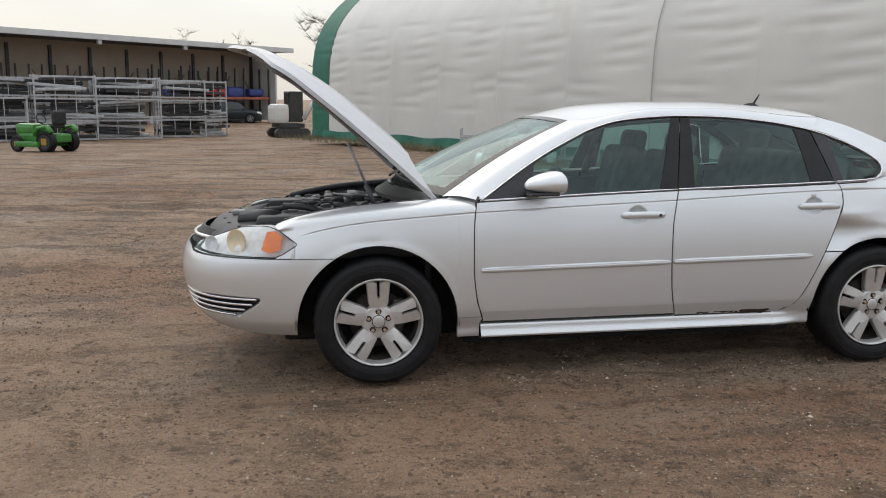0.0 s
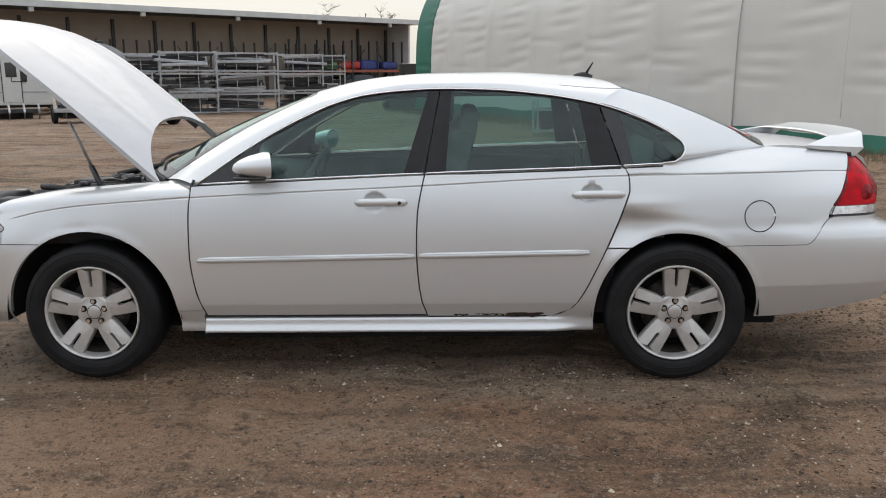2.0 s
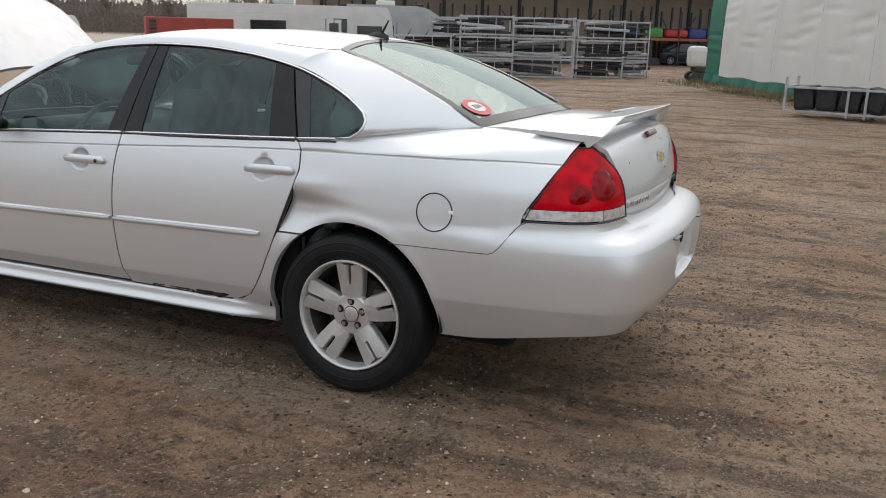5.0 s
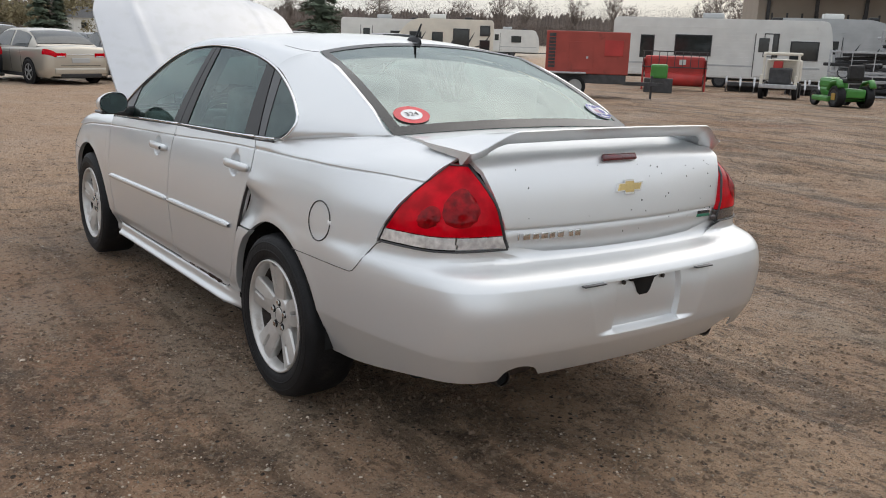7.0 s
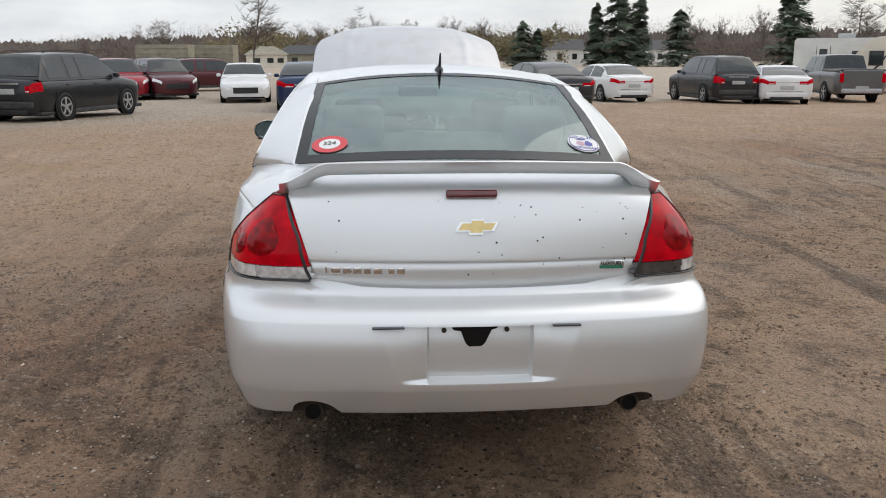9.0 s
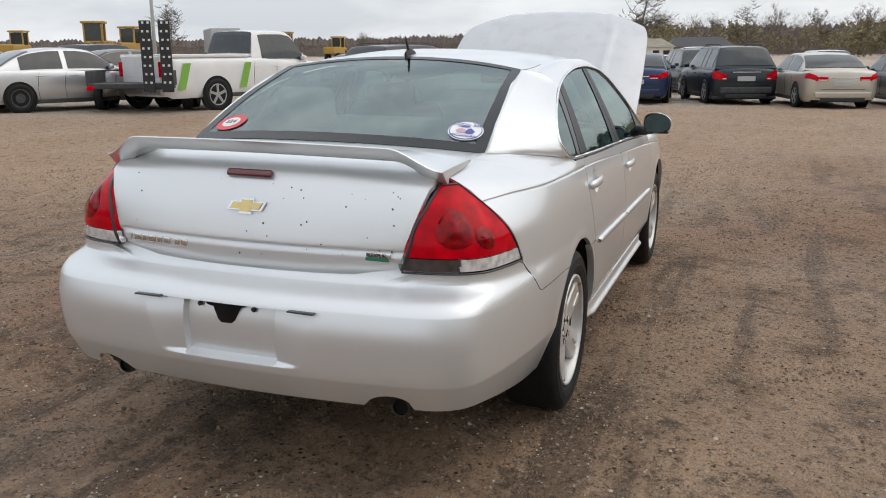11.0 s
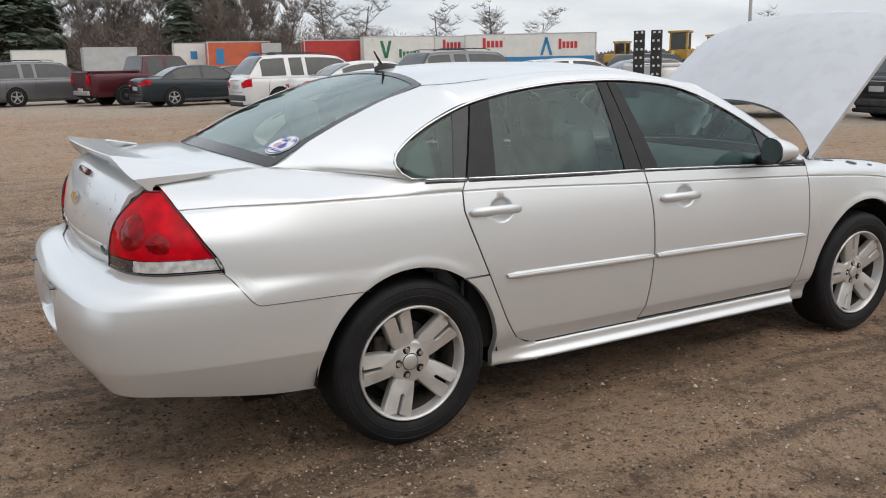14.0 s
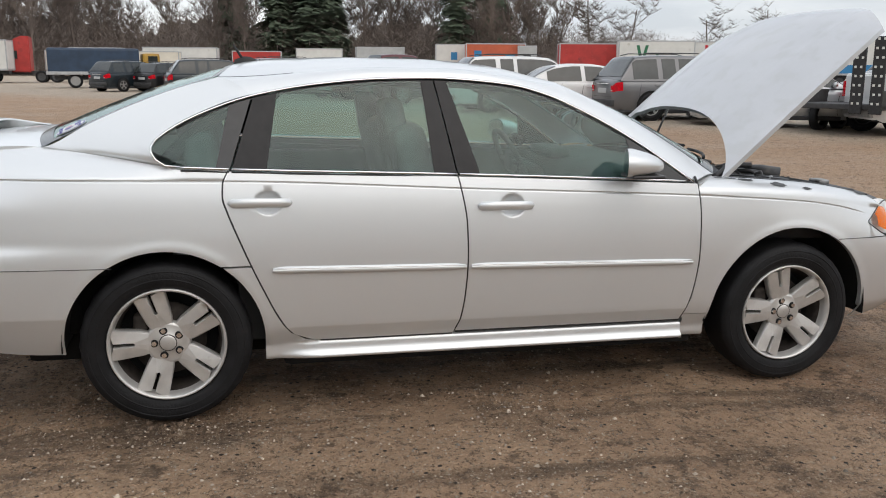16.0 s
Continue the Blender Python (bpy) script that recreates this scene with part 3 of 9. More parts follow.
def pane(bottom, top, s, off=0.0, nu=24, nv=8, lift=0.014, drop=0.012):
    """A patch of the side glass between two stretches of the belt and of the roof line."""
    P = []
    for u in np.linspace(0, 1, nu):
        xb, xt = bottom[0] + (bottom[1] - bottom[0]) * u, top[0] + (top[1] - top[0]) * u
        zb, zt = float(belt_z(xb)) + lift, float(dlo_top(xt)) - drop
        zt = max(zt, zb + 0.001)
        P.append([(xb + (xt - xb) * v, glass_y(zb + (zt - zb) * v) + off, zb + (zt - zb) * v) for v in np.linspace(0, 1, nv)])
    return sheet(sided(P, s), (0, s, 0.2), 0.006, (0, -s, 0))


def sill_y(z):
    """Half the width of the sill panel: upright below the doors, flared to a lip at its foot."""
    return float(np.interp(z, (0.232, 0.238, 0.241, 0.247, 0.253, 0.260, 0.267, 0.274, 0.308, 0.311), (0.80, 0.852, 0.861, 0.866, 0.866, 0.860, 0.853, 0.849, 0.845, 0.838)))


def trim_line(points, s, r=0.008, flat=0.6):
    return tube([(x, s * y, z) for x, y, z in points], r, 6, flat=flat, up=(0, 1, 0))


def handle_parts(door, x, s, lock):
    z = 0.905 if x > 0.5 else 0.878
    y = side(x + 0.08, z)
    pts = [(x - 0.118, 0.002, 0), (x - 0.108, 0.015, 0.001), (x - 0.06, 0.027, 0.002), (x, 0.030, 0.003), (x + 0.06, 0.027, 0.002), (x + 0.108, 0.016, 0.001), (x + 0.118, 0.002, 0)]
    h = tube([(a, s * (y + b), z + c) for a, b, c in pts], [0.010, 0.018, 0.019, 0.019, 0.019, 0.018, 0.010], 12, flat=1.0, up=(0, 1, 0))
    h.transform(Matrix.Translation((0, s * y, z)) @ Matrix.Scale(0.62, 4, (0, 1, 0)) @ Matrix.Translation((0, -s * y, -z)))
    hd = part("door_handle", h, PAINT, door, "silver painted pull handle")
    if lock:
        b = lathe([(0.001, 0.004), (0.006, 0.004), (0.008, 0.0), (0.009, -0.003)], 12)
        b.transform(Matrix.Translation((x + 0.088, s * (y + 0.029), z)) @ Matrix.Scale(s, 4, (0, 1, 0)))
        part("door_lock", b, BLACK_TRIM, door)


def roof_rear_edge(q):
    """The roof's rear edge outside the rear window; q runs from the window's corner (0) to the door frame (1)."""
    zd, yd = float(dlo_top(1.06)) + 0.004, glass_y(dlo_top(1.06)) + 0.003
    return (1.19 - 0.13 * q, 0.565 + (yd - 0.565) * q + 0.012 * math.sin(q * math.pi), 1.387 + (zd - 1.387) * q + 0.014 * math.sin(q * math.pi))


for s in (-1, 1):
    # doors
    fd = part("front_door", door_panel(door_f, door_m, lambda x: 0.328, s, HANDLES[0]), PAINT, car, "silver front door")
    rd = part("rear_door", door_panel(door_m, door_r, lambda x: 0.318, s, HANDLES[1]), PAINT, car,
              "silver rear door, rusted along its lower edge" if s < 0 else "silver rear door")
    handle_parts(fd, 0.015, s, s < 0)
    handle_parts(rd, 1.035, s, False)
    for door, x0, x1 in ((fd, -0.868, 0.166), (rd, 0.190, 0.992)):
        n = 18
        mid = [(x, side(x, 0.62) + 0.004, 0.609 + 0.0135 * (x + 0.87)) for x in np.linspace(x0, x1, n)]
        P = []
        for i, (x, y, z) in enumerate(mid):
            w = 0.016 if 0 < i < n - 1 else 0.010
            P.append([(x, y - 0.006, z - w), (x, y + 0.008, z - w * 0.7), (x, y + 0.011, z), (x, y + 0.008, z + w * 0.55), (x, y - 0.006, z + w)])
        mould = part("side_moulding", sheet(sided(P, s), (0, s, 0), 0.002, (0, -s, 0)), PAINT, door, "silver rubbing strip")
        hi = trim_line([(x, y + 0.0095, z + 0.009) for x, y, z in mid], s, 0.0020)
        part("moulding_edge", hi, CHROME, door)
    # black strips in the shut lines, standing for the shade of the gaps
    for line_, owner in ((door_f, fd), (door_m, rd), (door_r, rd)):
        pts = [(float(line_(z)), side(float(line_(z)), z) - 0.008, z) for z in np.linspace(0.325, 0.99, 40)]
        part("door_seal", trim_line(pts, s, 0.0065, 1.0), BLACK_TRIM, owner, "black strip standing for the shade of a door gap")
    for x0, x1, owner in ((-0.855, 0.215, fd), (0.23, 0.80, rd)):
        part("door_seal", trim_line([(x, 0.840, 0.3165 + 0.006 * (x < 0.22)) for x in np.linspace(x0, x1, 12)], s, 0.0065, 1.0), BLACK_TRIM, owner, "black strip standing for the shade of a door gap")
    # windows and the black pillar covers
    part("door_window", pane((-0.845, 0.122), (-0.85, 0.240), s), WINDOW, fd, "tinted front side window")
    part("pillar_cover", pane((0.122, 0.218), (0.240, 0.290), s, 0.004, 6), PILLAR_BLACK, fd, "black pillar cover")
    part("mirror_sail", pane((-0.845, -0.60), (-0.85, -0.56), s, 0.004, 8), BLACK_TRIM, fd, "black corner cover of the window")
    part("door_window", pane((0.320, 1.005), (0.350, 0.955), s), WINDOW, rd, "tinted rear side window")
    part("pillar_cover", pane((0.225, 0.320), (0.297, 0.350), s, 0.004, 6), PILLAR_BLACK, rd, "black pillar cover")
    part("pillar_cover", pane((1.005, 1.138), (0.955, 1.050), s, 0.004, 6), PILLAR_BLACK, rd, "black pillar cover")
    qx = np.linspace(0, 1, 14)
    Pq = []
    for u in qx:
        xb, xt = 1.148 + 0.235 * u, 1.060 + 0.370 * u
        zb, zt = float(belt_z(xb)) + 0.012 + 0.03 * u**6, float(dlo_top(xt)) - 0.012
        Pq.append([(xb + (xt - xb) * v + 0.035 * u**4 * math.sin(v * math.pi), glass_y(zb + (zt - zb) * v), zb + (zt - zb) * v) for v in np.linspace(0, 1, 8)])
    part("quarter_window", sheet(sided(Pq, s), (0, s, 0), 0.006, (0, -s, 0)), WINDOW, car, "small dark quarter window")
    Pf = np.array(Pq)
    part("window_seal", sheet(sided(np.stack([Pf[0] + (0, 0.003, 0), Pf[3] + (0, 0.003, 0)]), s), (0, s, 0), 0.004, (0, -s, 0)), BLACK_TRIM, car)
    # chrome round the windows
    line = [(x, glass_y(dlo_top(x)) + 0.006, float(dlo_top(x)) - 0.002) for x in np.linspace(-0.87, 1.428, 60)]
    line += [(1.445, glass_y(1.125) + 0.008, 1.120), (1.444, glass_y(1.10) + 0.010, 1.098), (1.427, glass_y(1.075) + 0.013, 1.072), (1.392, glass_y(1.052) + 0.014, 1.050), (1.335, glass_y(1.047) + 0.012, 1.046)]
    part("window_chrome", trim_line(line, s, 0.0075), CHROME, car, "thin bright chrome window surround")
    for a, b, owner in ((-0.865, 0.214, fd), (0.224, 1.142, rd), (1.152, 1.335, car)):
        pts = [(x, glass_y(1.0) + 0.010 - 0.004 * (x > 1), float(belt_z(x)) + 0.010) for x in np.linspace(a, b, 14)]
        part("belt_chrome", trim_line(pts, s, 0.0085), CHROME, owner, "thin chrome strip")
        part("belt_seal", trim_line([(x, y - 0.002, z - 0.0125) for x, y, z in pts], s, 0.006), BLACK_TRIM, owner)
    part("window_seal", trim_line([(x, y - 0.004, z - 0.013) for x, y, z in line[2:58]], s, 0.007), BLACK_TRIM, car, "black rubber seal")

    # the lamp's rear edge, which the fender follows
    lamp_rear = smooth_curve([0.68, 0.692, 0.715, 0.74, 0.763, 0.79, 0.82, 0.85], [-1.93, -1.922, -1.876, -1.842, -1.822, -1.845, -1.885, -1.94])
    # front fender, rolled over to the hood's edge
    top_f = smooth_curve([-2.1, -2.0, -1.83, -1.55, -1.24, -1.05, -0.88], [0.80, 0.838, 0.888, 0.937, 0.962, 0.972, 0.975])
    P = []
    xs = list(np.linspace(-1.845, AX_F - R_F, 5)) + [AX_F - R_F + 1e-4] + [AX_F - R_F * math.cos(a) for a in np.linspace(0.06, math.pi - 0.06, 26)] + [AX_F + R_F - 1e-4] + list(np.linspace(AX_F + R_F, -0.906, 6))
    for i, x0 in enumerate(xs):
        lo = 0.693 if i < 5 else (arch(x0, AX_F, R_F, HUB) if abs(x0 - AX_F) < R_F - 1e-6 else 0.355)
        last = i == len(xs) - 1
        col = []
        zt = float(top_f(x0))
        zs = zt - 0.055
        lo = min(lo, zs - 0.04)
        cz = float(crease_z(x0))
        cz = min(cz, zs - 0.02)
        zz = list(np.linspace(lo, max(lo + 0.012, cz - 0.0065), 14)) + [max(lo + 0.013, cz - 0.0034), max(lo + 0.014, cz - 0.0007), max(lo + 0.016, cz + 0.0007), max(lo + 0.017, cz + 0.0034)] + list(np.linspace(max(lo + 0.018, cz + 0.0065), zs, 4))
        w0 = max(0.0, 1 - i / 5)
        for z in zz:
            x = door_f(z) - GAP if last else x0
            x += w0 * (float(lamp_rear(z)) - x)
            d = 0.007 * math.exp(-((x + 1.44) / 0.05) ** 2 - ((z - 0.765) / 0.02) ** 2) if s < 0 else 0
            col.append((x, side(x, z) - d, z))
        ys = side(x0, zs)
        for a in np.linspace(0.25, math.pi / 2, 6):
            x = door_f(0.95) - GAP if last else x0
            k = (a - 0.25) / (math.pi / 2 - 0.25)
            xf = float(lamp_rear(zs)) - (0.02 * k)
            x += w0 * (xf - x)
            zz_ = zs + 0.055 * math.sin(a)
            zz_ += w0 * (min(zz_, zs + 0.016 * k + 0.003) - zz_)
            col.append((x, 0.742 + (ys - 0.742) * math.cos(a), zz_))
        P.append(col)
    fender = part("front_fender", sheet(sided(P, s), (0, s, 0), 0.025, (0, -s, 0)), PAINT, car,
                  "silver front fender with a scuffed wheel lip" if s < 0 else "silver front fender with peeling paint patches")
    # sail between fender, windscreen foot and door
    P = [[(x, y, z) for x, y, z in ((-0.90 + 0.02 * k, side(-0.885, 0.955) - 0.006 - 0.030 * k, 0.957 + 0.006 * k), (-1.03 + 0.015 * k, 0.765 - 0.03 * k, 0.972 + 0.01 * k))] for k in range(3)]
    part("cowl_corner", sheet(sided(P, s), (0, 0, 1), 0.012, (0, 0, -1)), PAINT, fender)

    # rocker with its bright lower lip, and the leg behind the rear door
    P = []
    for x in np.linspace(-0.862, 0.806, 40):
        P.append([(x, 0.80, 0.318)] + [(x, sill_y(z), z) for z in (0.311, 0.308, 0.297, 0.285, 0.274, 0.267, 0.260, 0.253, 0.247, 0.241, 0.238)] + [(x, 0.78, 0.232)])
    rocker = part("rocker_panel", sheet(sided(P, s), (0, s, 0), 0.004, (0, 0, -1)), PAINT, car, "silver sill panel with a flared lower lip")
    # the leg behind the rear door, drawn down into the sill
    P = []
    for z in list(np.linspace(0.238, 0.312, 9)) + list(np.linspace(0.322, 0.648, 10)):
        a = float(door_r(z)) + GAP if z > 0.318 else 0.80
        b = AX_R - math.sqrt(max(R_R**2 - (z - HUB) ** 2, 0.0)) if z > HUB else AX_R - R_R
        row = []
        for u in np.linspace(0, 1, 12):
            x = a + (b - a) * u
            k = float(sstep(0.80, 1.0, x)) if z < 0.318 else 1.0
            foot = side(x, max(z, 0.30), s < 0) - 0.012 * float(sstep(0.25, 0.238, z))
            row.append((x, sill_y(z) * (1 - k) + foot * k + 0.0015, z))
        P.append(row)
    part("dogleg", sheet(sided(P, s), (0, s, 0), 0.03, (0, -s, 0)), PAINT, rocker)
    P = []
    for z in np.linspace(0.240, 0.352, 10):
        P.append([(x, side(x, max(z, 0.29)) - 0.010 * float(sstep(0.255, 0.24, z)), z) for x in np.linspace(-0.985, -0.868 if z < 0.33 else float(door_f(z)) - GAP, 6)])
    part("fender_foot", sheet(sided(P, s), (0, s, 0), 0.03, (0, -s, 0)), PAINT, rocker)

    # quarter panel and rear pillar in one pressing
    lamp_x = smooth_curve([0.60, 0.70, 0.785, 0.90, 1.05, 1.1], [2.122, 2.122, 2.123, 2.185, 2.268, 2.29])
    glass_edge = smooth_curve([1.19, 1.36, 1.53, 1.70, 1.872, 1.95], [1.391, 1.336, 1.270, 1.192, 1.104, 1.098])
    glass_edge_y = smooth_curve([1.19, 1.36, 1.53, 1.70, 1.872, 2.3], [0.565, 0.580, 0.594, 0.609, 0.622, 0.615])
    P = []
    nu = 46
    tip_u = (1.31 - float(door_r(1.032)) - GAP) / (float(lamp_x(1.032)) - float(door_r(1.032)) - 2 * GAP)
    for u in sorted(list(np.linspace(0, 1, nu)) + [tip_u - 1e-4, tip_u + 1e-4]):
        col = []
        lo = 0.70
        za, zb_ = 0.60, 0.90
        for _ in range(24):
            lo = (za + zb_) / 2
            xm = float(door_r(lo)) + (float(lamp_x(lo)) - float(door_r(lo))) * u
            edge = max(arch(xm, AX_R, R_R, 0.0), 0.655 if xm < 1.2 else seam_z(xm) if xm > AX_R + 0.15 else 0.0)
            za, zb_ = (lo, zb_) if edge > lo else (za, lo)
        c = float(crease_z(xm))
        b = 1.032 + (c + 0.012 - 1.032) * float(sstep(1.36, 1.75, xm))
        for z in list(np.linspace(lo, c - 0.0065, 28)) + [c - 0.0034, c - 0.0007, c + 0.0007, c + 0.0034] + list(np.linspace(c + 0.0065, b, 4)):
            x = door_r(z) + GAP + (lamp_x(z) - GAP - door_r(z) - GAP) * u
            col.append((x, side(x, z, s < 0), z))
        x0, y0, z0 = col[-1]
        # upper end: the rear window's edge, then the boot lid's gap
        xt = 1.86 + (2.292 - 1.86) * (x0 - 1.31) / (2.275 - 1.31)
        if xt < 1.87:
            yt, zt = float(glass_edge_y(xt)) + 0.004, float(glass_edge(xt))
        else:
            yt, zt = 0.616 - 0.010 * (xt - 1.87), 1.103 - 0.030 * (xt - 1.87) / 0.42
        if x0 < 1.31:
            # in front of the window's tip the belt is the panel's top
            for k in range(8):
                col.append((x0, y0 - 0.004 * k / 7, z0 + 0.0008 * k))
        else:
            for k in range(1, 9):
                a = k / 8
                col.append(haunch((x0, y0, z0), (xt, yt, zt), a, 1 - 0.55 * float(sstep(1.31, 1.75, x0))))
        P.append(col)
    flank = sheet(sided(P, s), (0, s, 0))
    # rear pillar over the quarter window, fanned out round its tip
    L0 = (1.03, glass_y(dlo_top(1.03)) + 0.004, float(dlo_top(1.03)) + 0.004)
    G0 = (1.19, float(glass_edge_y(1.19)) + 0.004, float(glass_edge(1.19)))
    fan = smooth_curve([0, 0.3, 0.5, 0.62, 0.75, 1.0], [1.19, 1.33, 1.47, 1.61, 1.765, 1.86])
    P = []
    for u in np.linspace(0, 1, 49):
        if u < 0.6:
            xl = 1.03 + (1.433 - 1.03) * u / 0.6
            l = (xl, glass_y(dlo_top(xl)) + 0.004, float(dlo_top(xl)) + 0.004)
        else:
            # round the tip of the quarter window and back along the belt
            k = (u - 0.6) / 0.4
            lx, lz = float(np.interp(k, (0, 0.25, 0.5, 0.75, 1), (1.438, 1.451, 1.441, 1.396, 1.31))), float(np.interp(k, (0, 0.25, 0.5, 0.75, 1), (1.142, 1.112, 1.080, 1.050, 1.032)))
            l = (lx, glass_y(lz) + 0.004 + (side(1.31, 1.032) - glass_y(1.032) - 0.004) * k * k, lz)
        xg = float(fan(u))
        g = (xg, float(glass_edge_y(xg)) + 0.004, float(glass_edge(xg)))
        row = []
        for a in np.linspace(0, 1, 9):
            p = np.array(haunch(l, g, a, 0.3 + 0.7 * float(sstep(0.55, 1.0, u))))
            p += (np.array(roof_rear_edge(1 - a)) - np.array(haunch(L0, G0, a, 0.3))) * (1 - float(sstep(0.0, 0.40, u)))
            row.append(tuple(p))
        P.append(row)
    join(flank, sheet(sided(P, s), (0, s, 0.3)))
    bmesh.ops.remove_doubles(flank, verts=[v for v in flank.verts if v.co.z > 1.0315], dist=0.002)
    rim = [e for e in flank.edges if e.is_boundary]
    for _ in range(46):
        bmesh.ops.smooth_vert(flank, verts=[v for v in flank.verts if not v.is_boundary and (v.co.z > 1.056 or v.co.x > 1.34 and v.co.z > float(crease_z(v.co.x)) + 0.013) and 1.05 < v.co.x < 1.95], factor=0.5, use_axis_x=True, use_axis_y=True, use_axis_z=True)
    for e in rim:
        e.smooth = False
    made = bmesh.ops.extrude_edge_only(flank, edges=rim)["geom"]
    bmesh.ops.translate(flank, verts=[q for q in made if isinstance(q, bmesh.types.BMVert)], vec=(0, -s * 0.018, 0))
    qp = part("quarter_panel", flank, PAINT, car, "silver rear quarter panel dented ahead of the wheel" if s < 0 else "silver rear quarter panel")

    # tail lamp
    def lamp_pt(f, z):
        X, Y = contour(z)
        i0 = np.searchsorted(X, float(lamp_x(z)) + GAP)
        yi = 0.528 + (0.612 - 0.528) * (z - 0.80) / 0.25
        j = len(Y) - 1
        while Y[j] < yi and j > i0 + 1:
            j -= 1
        seg = np.hypot(np.diff(X[i0:j + 1]), np.diff(Y[i0:j + 1]))
        acc = np.concatenate([[0], np.cumsum(seg)])
        q = f * acc[-1]
        return (float(np.interp(q, acc, X[i0:j + 1])), float(np.interp(q, acc, Y[i0:j + 1])), z)

    def lamp_patch(f0, f1, z0, z1, off=0.0, nu=22, nv=14):
        P = []
        for f in np.linspace(f0, f1, nu):
            P.append([(lambda p: (p[0] + off * 0.8, p[1] + off * 0.6, p[2]))(lamp_pt(f, z0 + (z1 - z0) * v)) for v in np.linspace(0, 1, nv)])
        return sheet(sided(P, s), (0.7, s * 0.7, 0), 0.02, (-0.7, -s * 0.7, 0))

    lamp = part("tail_lamp", lamp_patch(0, 1, 0.836, 1.052), RED_LENS, car, "red tail lamp with round inner rings and a clear strip")
    part("reversing_strip", lamp_patch(0, 0.62, 0.795, 0.833), CLEAR_LENS, lamp, "ribbed clear strip")
    part("reversing_strip", lamp_patch(0.63, 1, 0.795, 0.833), CLEAR_LENS if s < 0 else SMOKE_LENS, lamp, "ribbed clear strip" if s < 0 else "dark broken strip")
    part("lamp_edge", trim_line([lamp_pt(1.0, z) for z in np.linspace(0.793, 1.052, 10)], s, 0.006), BLACK_TRIM, lamp)
    part("lamp_edge", trim_line([(lambda p: (p[0], p[1] + 0.001, p[2]))(lamp_pt(f, 0.788)) for f in np.linspace(0, 1, 14)], s, 0.006), BLACK_TRIM, lamp)
    part("lamp_edge", trim_line([lamp_pt(0.0, z) for z in np.linspace(0.79, 1.052, 10)], s, 0.004), BLACK_TRIM, lamp)
    for f, z, r in ((0.64, 0.925, 0.060), (0.36, 0.893, 0.036)):
        # round reflector bowls behind the lens, seen as shallow domes
        P = []
        for a in np.linspace(0, math.tau, 28, endpoint=False):
            row = []
            for k in (0.02, 0.35, 0.42, 0.7, 0.92, 1.0):
                p = np.array(lamp_pt(f + r * k * math.cos(a) / 0.34, z + r * k * math.sin(a)))
                h = 0.0012 + 0.0055 * (1 - k * k) - 0.002 * (0.35 < k < 0.5)
                row.append((p[0] + h * 0.8, p[1] + h * 0.6, p[2]))
            P.append(row)
        part("lamp_dome", sheet(sided(P, s), (0.7, s * 0.7, 0), close=True), DEEP_RED, lamp, "round dome in the red lens")
    part("lamp_edge", trim_line([lamp_pt(f, 1.049) for f in np.linspace(0, 1, 8)], s, 0.005), BLACK_TRIM, lamp)

    # door mirror
    P = []
    for a in np.linspace(0, math.tau, 24, endpoint=False):
        ring = []
        for k, (x, w, h, yc) in enumerate(((-0.655, 0.002, 0.002, 1.0), (-0.648, 0.03, 0.018, 1.0), (-0.62, 0.062, 0.034, 1.0), (-0.575, 0.086, 0.049, 0.995), (-0.51, 0.099, 0.062, 0.99), (-0.485, 0.097, 0.061, 0.99))):
            c, sn = math.cos(a), math.sin(a)
            dy = 0.86 * w * (abs(c) ** 0.7) * (1 if c > 0 else -1)
            ring.append((x + 0.33 * dy, yc - 0.030 + dy, 1.064 - 0.25 * (0.062 - h) + h * (abs(sn) ** 0.8) * ((1 if sn > 0 else -0.9) - 0.25 * (c > 0) * c * (sn > 0))))
        P.append(ring)
    mir = part("door_mirror", sheet(sided(P, s), None, close=True), PAINT, car, "silver door mirror with a black base")
    Pg = [[(-0.484 + 0.33 * 0.079 * (abs(math.cos(a)) ** 0.7) * (1 if math.cos(a) > 0 else -1) * k, 0.960 + 0.079 * (abs(math.cos(a)) ** 0.7) * (1 if math.cos(a) > 0 else -1) * k, 1.063 + 0.055 * math.sin(a) * k * (1 - 0.2 * (math.cos(a) > 0) * math.cos(a))) for k in (0.01, 0.5, 1)] for a in np.linspace(0, math.tau, 24, endpoint=False)]
    part("mirror_glass", sheet(sided(Pg, s), (1, 0, 0), close=True), material("mirror_glass", (0.5, 0.55, 0.55), 0.03, 1.0), mir, "mirror glass")
    part("mirror_foot", tube([(-0.60, s * 0.80, 1.005), (-0.585, s * 0.87, 1.012), (-0.57, s * 0.93, 1.022)], [0.035, 0.030, 0.028], 10), BLACK_TRIM, mir, "black mirror arm")
    part("mirror_base", box(-0.565, s * 0.962, 1.011, 0.15, 0.13, 0.016, 0.007), BLACK_TRIM, mir)

# ---- roof, screens, boot lid ----
roof_z = smooth_curve([-0.45, -0.36, -0.05, 0.27, 0.6, 0.91, 1.06, 1.12, 1.3], [1.355, 1.396, 1.461, 1.480, 1.480, 1.464, 1.450, 1.438, 1.39])
P = []
